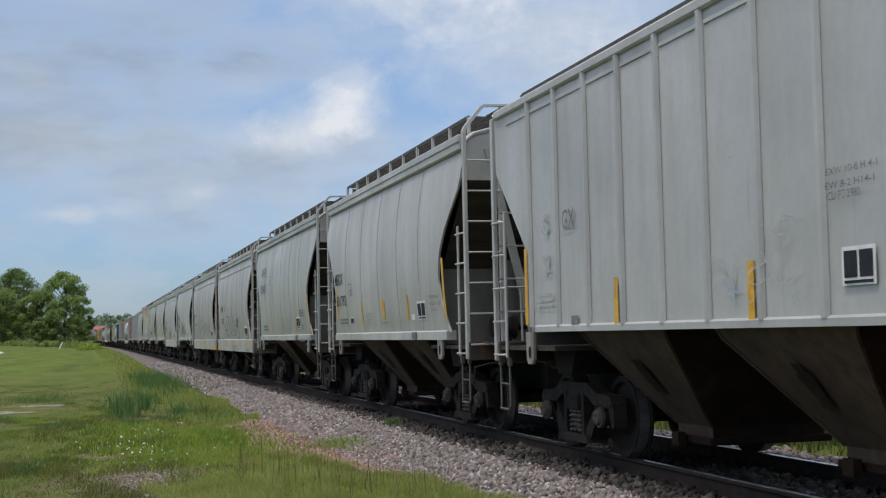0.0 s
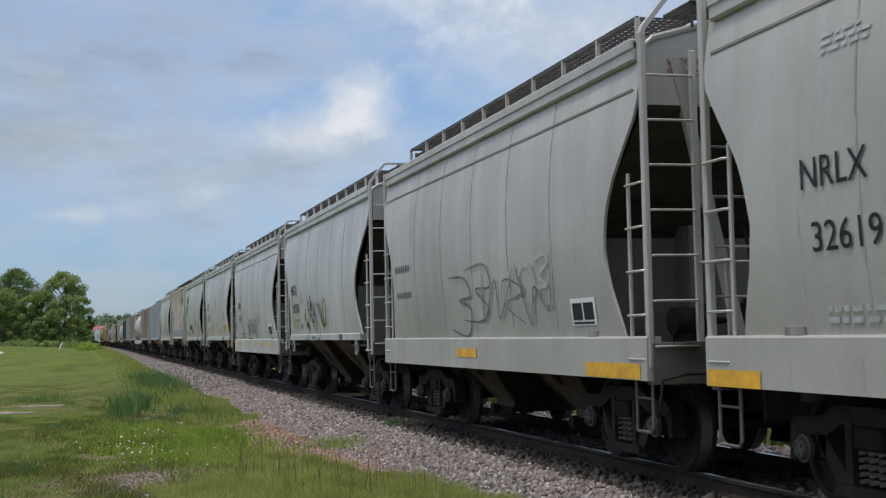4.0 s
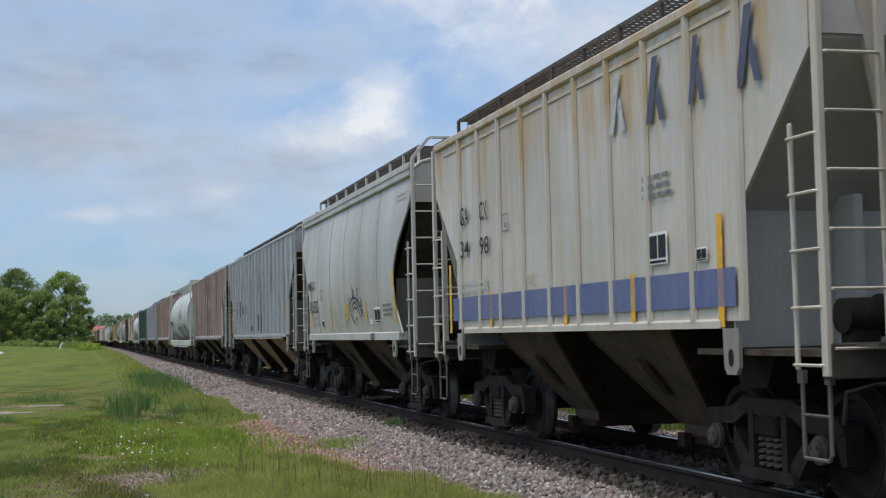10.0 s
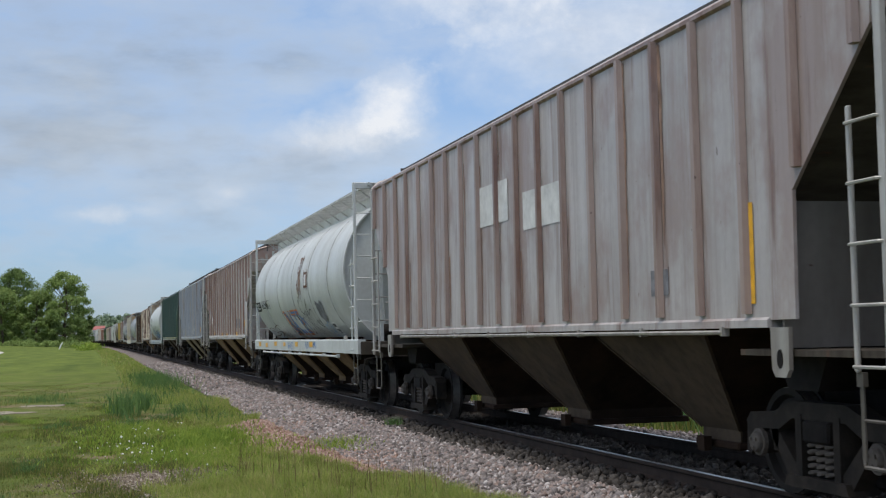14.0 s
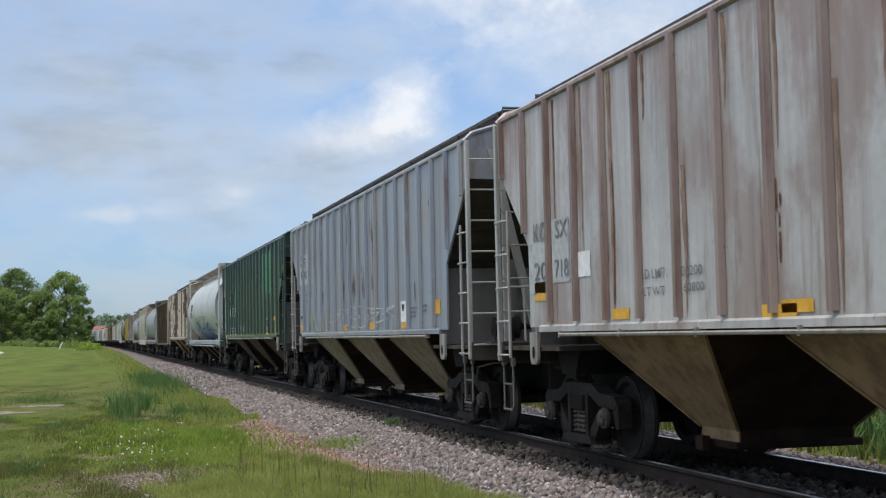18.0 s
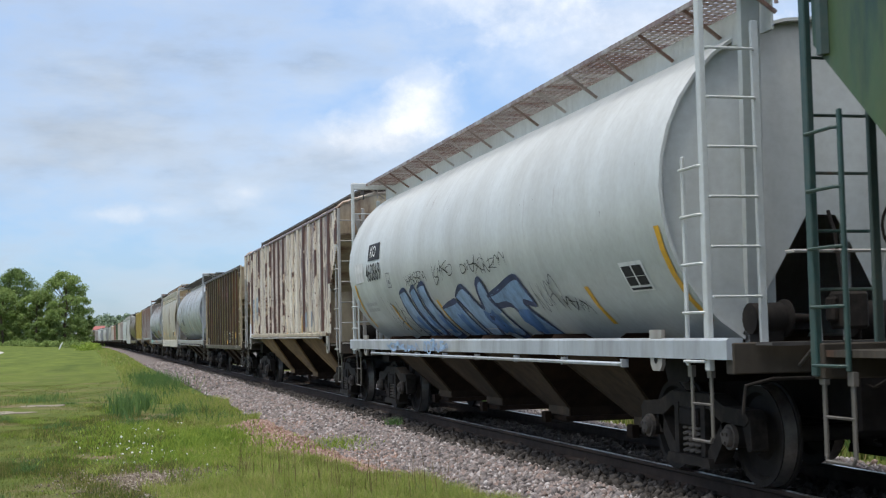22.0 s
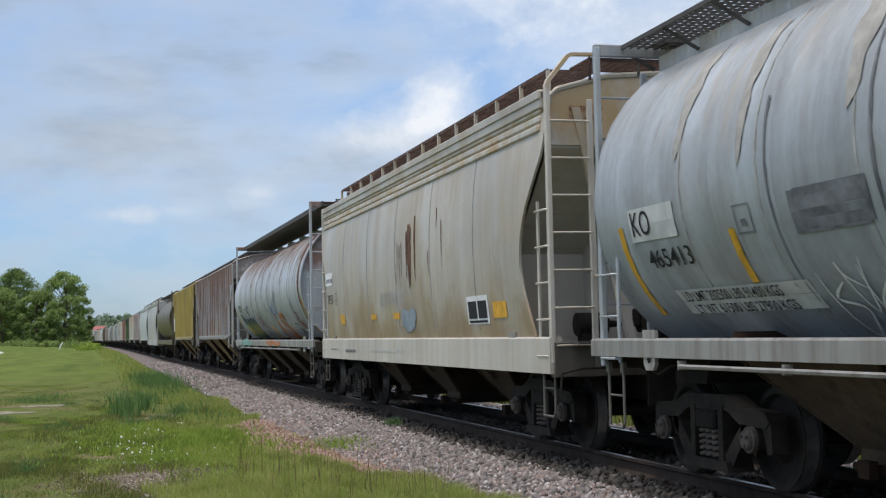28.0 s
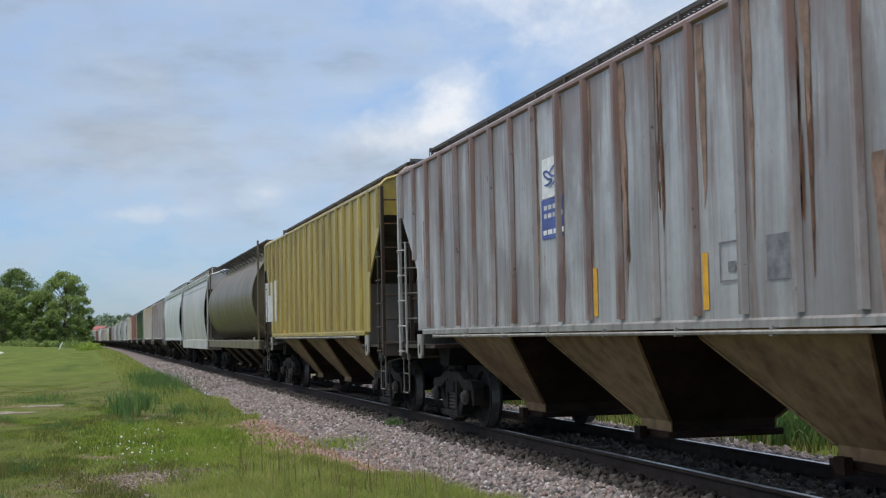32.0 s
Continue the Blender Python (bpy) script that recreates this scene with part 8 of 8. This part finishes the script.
def leaf_cloud(centres, radii, per, size):
    """Leaves strewn in the shells of many small clumps."""
    n = len(centres) * per
    c = np.repeat(np.asarray(centres), per, 0)
    r = np.repeat(np.asarray(radii), per)
    d = RNG.normal(0, 1, (n, 3))
    d /= np.linalg.norm(d, axis=1)[:, None]
    p = c + d * (r * RNG.uniform(0.35, 1.1, n))[:, None] * np.array([1, 1, 0.75])
    a = RNG.normal(0, 1, (n, 3))
    a /= np.linalg.norm(a, axis=1)[:, None]
    b = np.cross(a, d + RNG.normal(0, 0.6, (n, 3)))
    b /= np.linalg.norm(b, axis=1)[:, None] + 1e-6
    s = (size * RNG.uniform(0.5, 1.3, n))[:, None]
    v = np.stack([p - a * s - b * s * 0.5, p + a * s - b * s * 0.5, p + a * s + b * s * 0.5, p - a * s + b * s * 0.5], 1)
    return v.reshape(-1, 3), np.arange(n * 4).reshape(-1, 4)


def tree(x, y, height, width, seed, mat, label, low=0.12, per=70, clumps=60, size=0.16):
    rnd = random.Random(seed)
    root = tagged(new("tree"), label, "tree", "trees at the field's edge")
    root.matrix_basis = pose(x, y, ground_z(x, y) - 0.1)
    bm = bmesh.new()
    trunk = [(0, 0, 0), (rnd.uniform(-0.2, 0.2), 0.1, height * 0.25), (rnd.uniform(-0.5, 0.5), 0.2, height * 0.55), (rnd.uniform(-0.6, 0.6), 0, height * 0.85)]
    for (a, b), r in zip(zip(trunk, trunk[1:]), (0.34, 0.24, 0.13)):
        rod(bm, [a, b], r * height / 14, 7)
    cs, rs = [], []
    for i in range(clumps):
        h = low + (1 - low) * rnd.random() ** 0.9
        q = (h - low) / (1 - low)
        full = math.sqrt(max(0.02, 1 - (2 * min(1.0, q * 0.9 + 0.12) - 1) ** 2))
        reach = width / 2 * full * math.sqrt(rnd.uniform(0.08, 1.0))
        a = rnd.uniform(0, 2 * math.pi)
        p = Vector((math.cos(a) * reach, math.sin(a) * reach, h * height))
        cs.append(p[:])
        rs.append(rnd.uniform(0.7, 1.45) * height / 14)
        if i % 4 == 0:
            s = Vector(trunk[1]).lerp(Vector(trunk[3]), min(1.0, max(0.0, h - 0.25)))
            rod(bm, [s, s.lerp(p, 0.5) + Vector((0, 0, 0.3)), p], 0.06 * height / 14, 4)
    me = bpy.data.meshes.new("trunk")
    bm.to_mesh(me)
    bm.free()
    me.materials.append(BARK)
    t = new("trunk", me)
    t.parent = root
    v, f = leaf_cloud(cs, rs, int(per * 1.8), size * 0.78)
    cr = soup("crown", v, f, mat, "", "")
    for k in ("kind",):
        if k in cr:
            del cr[k]
    cr.parent = root


def treeline():
    tree(-4.7, 300, 15.8, 11.6, 1, LEAF, "tall spreading green tree at the field's edge", 0.04, 110, 130, 0.2)
    tree(-15.5, 318, 16.9, 12.5, 2, LEAF_DARK, "dark green broad tree behind others", 0.05, 100, 120, 0.2)
    tree(-10.5, 300, 11.5, 9.0, 3, LEAF, "leafy green tree with a low crown", 0.03, 100, 110, 0.2)
    tree(-17.5, 302, 12.0, 9.0, 4, LEAF, "leafy green tree with a low crown", 0.03, 100, 110, 0.2)
    tree(-24.0, 310, 14.0, 11.0, 5, LEAF_DARK, "dark green broad tree behind others", 0.05, 100, 110, 0.2)
    tree(-33.0, 306, 13.0, 12.0, 6, LEAF, "leafy green tree with a low crown", 0.03, 80, 110, 0.22)
    tree(-44.0, 312, 15.0, 13.0, 7, LEAF_DARK, "dark green broad tree behind others", 0.05, 80, 110, 0.22)
    tree(-1.5, 306, 9.0, 6.0, 8, LEAF_DARK, "dark green small tree with a low crown", 0.02, 100, 80, 0.2)
    n = 260
    x = RNG.uniform(-46, 0.5, n)
    y = 292 + RNG.normal(0, 2.0, n)
    z = np.array([ground_z(a, b) for a, b in zip(x, y)])
    v, f = leaf_cloud(np.stack([x, y, z + RNG.uniform(0.2, 1.1, n)], 1), RNG.uniform(0.6, 1.1, n), 40, 0.13)
    soup("undergrowth", v, f, LEAF, "low green undergrowth below the trees", "bushes")
    n = 60
    y = RNG.uniform(200, 285, n)
    x = 0.2 + RNG.normal(0, 0.7, n) + (y - 240) * 0.004
    z = np.array([ground_z(a, b) for a, b in zip(x, y)])
    v, f = leaf_cloud(np.stack([x, y, z + RNG.uniform(0.1, 0.8, n)], 1), RNG.uniform(0.4, 0.9, n), 50, 0.12)
    soup("bushes", v, f, LUSH, "yellow-green bushes along the far track", "bushes")


treeline()


def far_woods():
    n = 5200
    x = RNG.uniform(-420, 500, n)
    y = 1250 + RNG.uniform(-60, 80, n)
    ridge = 15 + 4 * np.sin(x * 0.017 + 1.0) + 3 * np.sin(x * 0.06)
    z = ridge * RNG.uniform(0.0, 1.0, n) + 1
    v, f = leaf_cloud(np.stack([x, y, z], 1), RNG.uniform(2.5, 5.0, n), 40, 0.9)
    xs = np.arange(-450, 530, 2.5)
    tops = 13.5 + 4 * np.sin(xs * 0.017 + 1.0) + 3 * np.sin(xs * 0.06) + RNG.uniform(-1.2, 1.2, len(xs))
    hill = np.concatenate([np.stack([xs, np.full_like(xs, 1340 if k else 1275), tops if k else xs * 0 - 1], 1) for k in (0, 1)])
    q = np.arange(len(xs) - 1)
    soup("far_hill", hill, np.stack([q, q + 1, q + 1 + len(xs), q + len(xs)], 1), LEAF_FAR, "distant wooded hill, haze painted into its colour", "hill", "structure")
    soup("far_woods", v, f, LEAF_FAR, "distant wooded ridge, haze painted into its colour", "woods")


far_woods()


def field_bits():
    m = plain("gravel_lane", (0.42, 0.4, 0.37), 0.9, 0, 0.25, 1)
    bm = bmesh.new()
    rows = [[(x0, y, ground_z(x0, y) + 0.05), (x1, y, ground_z(x1, y) + 0.05)] for y, x0, x1 in ((150, -40, -11.5), (160, -40, -10.6), (172, -40, -10.2), (186, -40, -10.6), (198, -40, -12.5))]
    sheet(bm, rows, (0, 0, -0.2))
    bmesh.ops.recalc_face_normals(bm, faces=bm.faces)
    me = bpy.data.meshes.new("lane")
    bm.to_mesh(me)
    bm.free()
    me.materials.append(m)
    tagged(new("lane", me), "pale gravel lane end at the field", "lane", kind="structure")
    me = mesh("marker_post", lambda bm: (bevelled(bm, -0.1, 0.1, -0.1, 0.1, -0.1, 1.05, 0.03), rod(bm, [(0, 0, 1.0), (0.12, 0, 1.3)], 0.08, 8)))
    p = part("marker_post", me, WHITE)
    tagged(p, "white leaning marker post in the grass", "post")
    p.matrix_basis = pose(-4.6, 235, ground_z(-4.6, 235), 0, 22, 0)


field_bits()


def barn():
    """A far red-roofed shed that shows over the train's tail."""
    b = tagged(new("shed"), "distant pale shed with a red roof", "shed")
    b.matrix_basis = pose(4.6, 640, 0)
    part("wall", mesh("shed_wall", lambda bm: box(bm, -4.2, 5.2, -4, 4, -0.5, 6.3)), plain("pale_siding", (0.5, 0.48, 0.46), 0.7, 0, 0.2, 1), b)
    part("roof", mesh("shed_roof", lambda bm: prism(bm, [(-4.6, 6.2), (4.6, 6.2), (0, 8.0)], -4.6, 3.2)), plain("red_roofing", (0.3, 0.1, 0.085), 0.7, 0, 0.2, 1), b)


barn()


# ---- clouds: two drifting banks far off ----
def cloud_bank(name, radius, el0, el1, cover, seed, drift, heap):
    def make(bm):
        uv = bm.loops.layers.uv.new("UVMap")
        na, ne = 60, 8
        vs = [[bm.verts.new((math.sin(radians(a)) * radius, math.cos(radians(a)) * radius, math.tan(radians(e)) * radius)) for a in [-45 + 115 * i / na for i in range(na + 1)]] for e in [el0 + (el1 - el0) * j / ne for j in range(ne + 1)]]
        for j in range(ne):
            for i in range(na):
                fc = bm.faces.new((vs[j][i], vs[j][i + 1], vs[j + 1][i + 1], vs[j + 1][i]))
                for lp, (ii, jj) in zip(fc.loops, ((i, j), (i + 1, j), (i + 1, j + 1), (i, j + 1))):
                    lp[uv].uv = (-45 + 115 * ii / na, el0 + (el1 - el0) * jj / ne)
    me = mesh(("cloud", name), make)
    m = Mat(name + "_vapour")
    tc = m.node("ShaderNodeTexCoord")

    def field(su, sv, ox, oy, scale, detail, rough):
        mp = m.node("ShaderNodeMapping")
        mp.inputs["Scale"].default_value, mp.inputs["Location"].default_value = (su, sv, 1), (ox, oy, seed)
        m.link(tc.outputs["UV"], mp.inputs["Vector"])
        return m.noise(mp.outputs[0], scale, detail, rough)

    broad, curls = field(0.1, 0.19, 0, 0, 1.0, 6, 0.52), field(0.33, 0.8, 3, 9, 1.0, 6, 0.58)
    dens = m.math("ADD", m.math("MULTIPLY", broad, 0.72), m.math("MULTIPLY", curls, 0.28))
    sep = m.node("ShaderNodeSeparateXYZ")
    m.link(tc.outputs["UV"], sep.inputs[0])
    bright = None
    puff = field(0.62, 0.75, 7, 2, 1.0, 7, 0.6)
    for u, v, ru, rv, amp in heap:
        du = m.math("DIVIDE", m.math("SUBTRACT", sep.outputs["X"], u), ru)
        dv = m.math("DIVIDE", m.math("SUBTRACT", sep.outputs["Y"], v), rv)
        d = m.math("SQRT", m.math("ADD", m.math("MULTIPLY", du, du), m.math("MULTIPLY", dv, dv)))
        d = m.math("ADD", d, m.math("MULTIPLY", m.math("SUBTRACT", puff, 0.5), 0.9))
        lump = m.math("MULTIPLY", m.math("MAXIMUM", m.math("SUBTRACT", 1.0, d), 0.0), amp)
        bright = lump if bright is None else m.math("ADD", bright, lump)
    heapd = bright
    base = m.ramp(dens, (cover - 0.05, 0.0), (cover + 0.06, 0.4), (cover + 0.2, 0.8))
    alpha = m.math("MAXIMUM", base, m.ramp(heapd, (0.0, 0.0), (0.35, 0.5), (0.8, 0.9))) if bright is not None else base
    fade = m.ramp(m.math("DIVIDE", m.math("SUBTRACT", sep.outputs["Y"], el0), el1 - el0), (0.0, 0.0), (0.12, 1.0), (0.86, 1.0), (1.0, 0.0))
    alpha = m.math("MULTIPLY", alpha, fade)
    shade = m.mix(m.ramp(dens, (cover, 0.0), (cover + 0.13, 1.0)), (0.6, 0.66, 0.74), m.ramp(field(0.12, 0.4, 1, 5, 1.4, 5, 0.55), (0.35, (0.37, 0.43, 0.51)), (0.65, (0.55, 0.61, 0.68))))
    if bright is not None:
        shade = m.mix(m.ramp(heapd, (0.1, 0.0), (0.7, 0.9)), shade, (0.84, 0.85, 0.87))
    shade = m.mix(1.0, shade, m.ramp(m.math("DIVIDE", m.math("ADD", sep.outputs["X"], 8.0), 22.0), (0.0, 0.82), (1.0, 1.0)), "MULTIPLY")
    em, tr, mx = m.node("ShaderNodeEmission"), m.node("ShaderNodeBsdfTransparent"), m.node("ShaderNodeMixShader")
    m.link(shade, em.inputs["Color"]).link(alpha, mx.inputs[0]).link(tr.outputs[0], mx.inputs[1]).link(em.outputs[0], mx.inputs[2])
    m.link(mx.outputs[0], m.t.nodes["Material Output"].inputs["Surface"])
    ob = part(name, me, m.m)
    tagged(ob, "drifting white and grey clouds in the sky", "clouds", kind="structure")
    return ob, drift


CLOUDS = [cloud_bank("cloud_bank_high", 4300, 5.0, 24.0, 0.44, 1.3, -4.6, [(10.9, 10.3, 2.2, 2.0, 0.62), (9.8, 9.0, 3.4, 1.8, 0.55), (7.0, 8.2, 4.2, 1.4, 0.45), (20.0, 12.5, 9.0, 4.0, 0.55), (26.0, 9.0, 8.0, 4.0, 0.5), (13.0, 14.5, 7.0, 2.5, 0.45)]),
          cloud_bank("cloud_bank_low", 4500, 0.4, 9.5, 0.5, 4.7, -2.8, [(4.6, 6.1, 1.9, 0.9, 0.5), (1.2, 5.4, 3.0, 0.9, 0.42), (-1.4, 5.2, 2.4, 0.7, 0.35)])]


def motions():
    ts = [0.0] + [float(2 * i) for i in range(1, 16)] + [32.0]
    for i, car in enumerate(CARS):
        mid = (GAPS[i] + GAPS[i + 1]) / 2
        rows = []
        for t in ts:
            y = mid - SPEED * t
            turn = math.degrees(max(0.0, y - CURVE_FROM) / CURVE_R)
            rows.append((t, pose(track_x(y), y, 0, 0, 0, turn)))
        walk(car, rows)
    for bank, drift in CLOUDS:
        walk(bank, [(t, pose(0, 0, 0, 0, 0, drift * t / 32.0)) for t in (0.0, 16.0, 32.0)])
    # wheels roll while they pass
    step = 1 / 30
    for wheel, car, dy, local in SPINNING:
        i = CARS.index(car)
        if i > 25:
            continue
        y0 = (GAPS[i] + GAPS[i + 1]) / 2 + dy
        t0, t1 = max(0.0, (y0 - 42) / SPEED), min(32.0, (y0 - 8) / SPEED)
        if t1 <= t0:
            continue
        n = int((t1 - t0) / step)
        turn = math.degrees(SPEED * step / 0.458)
        rows = [(0.0, pose(0, local, 0.458))] if t0 > 0.02 else []
        rows += [(round(t0 * 30) / 30 + k * step, pose(0, local, 0.458, turn * k)) for k in range(n + 1)]
        rows = [r for r in rows if r[0] <= 32.0]
        if rows[-1][0] < 31.98:
            rows.append((32.0, rows[-1][1]))
        walk(wheel, rows)


rails()
motions()
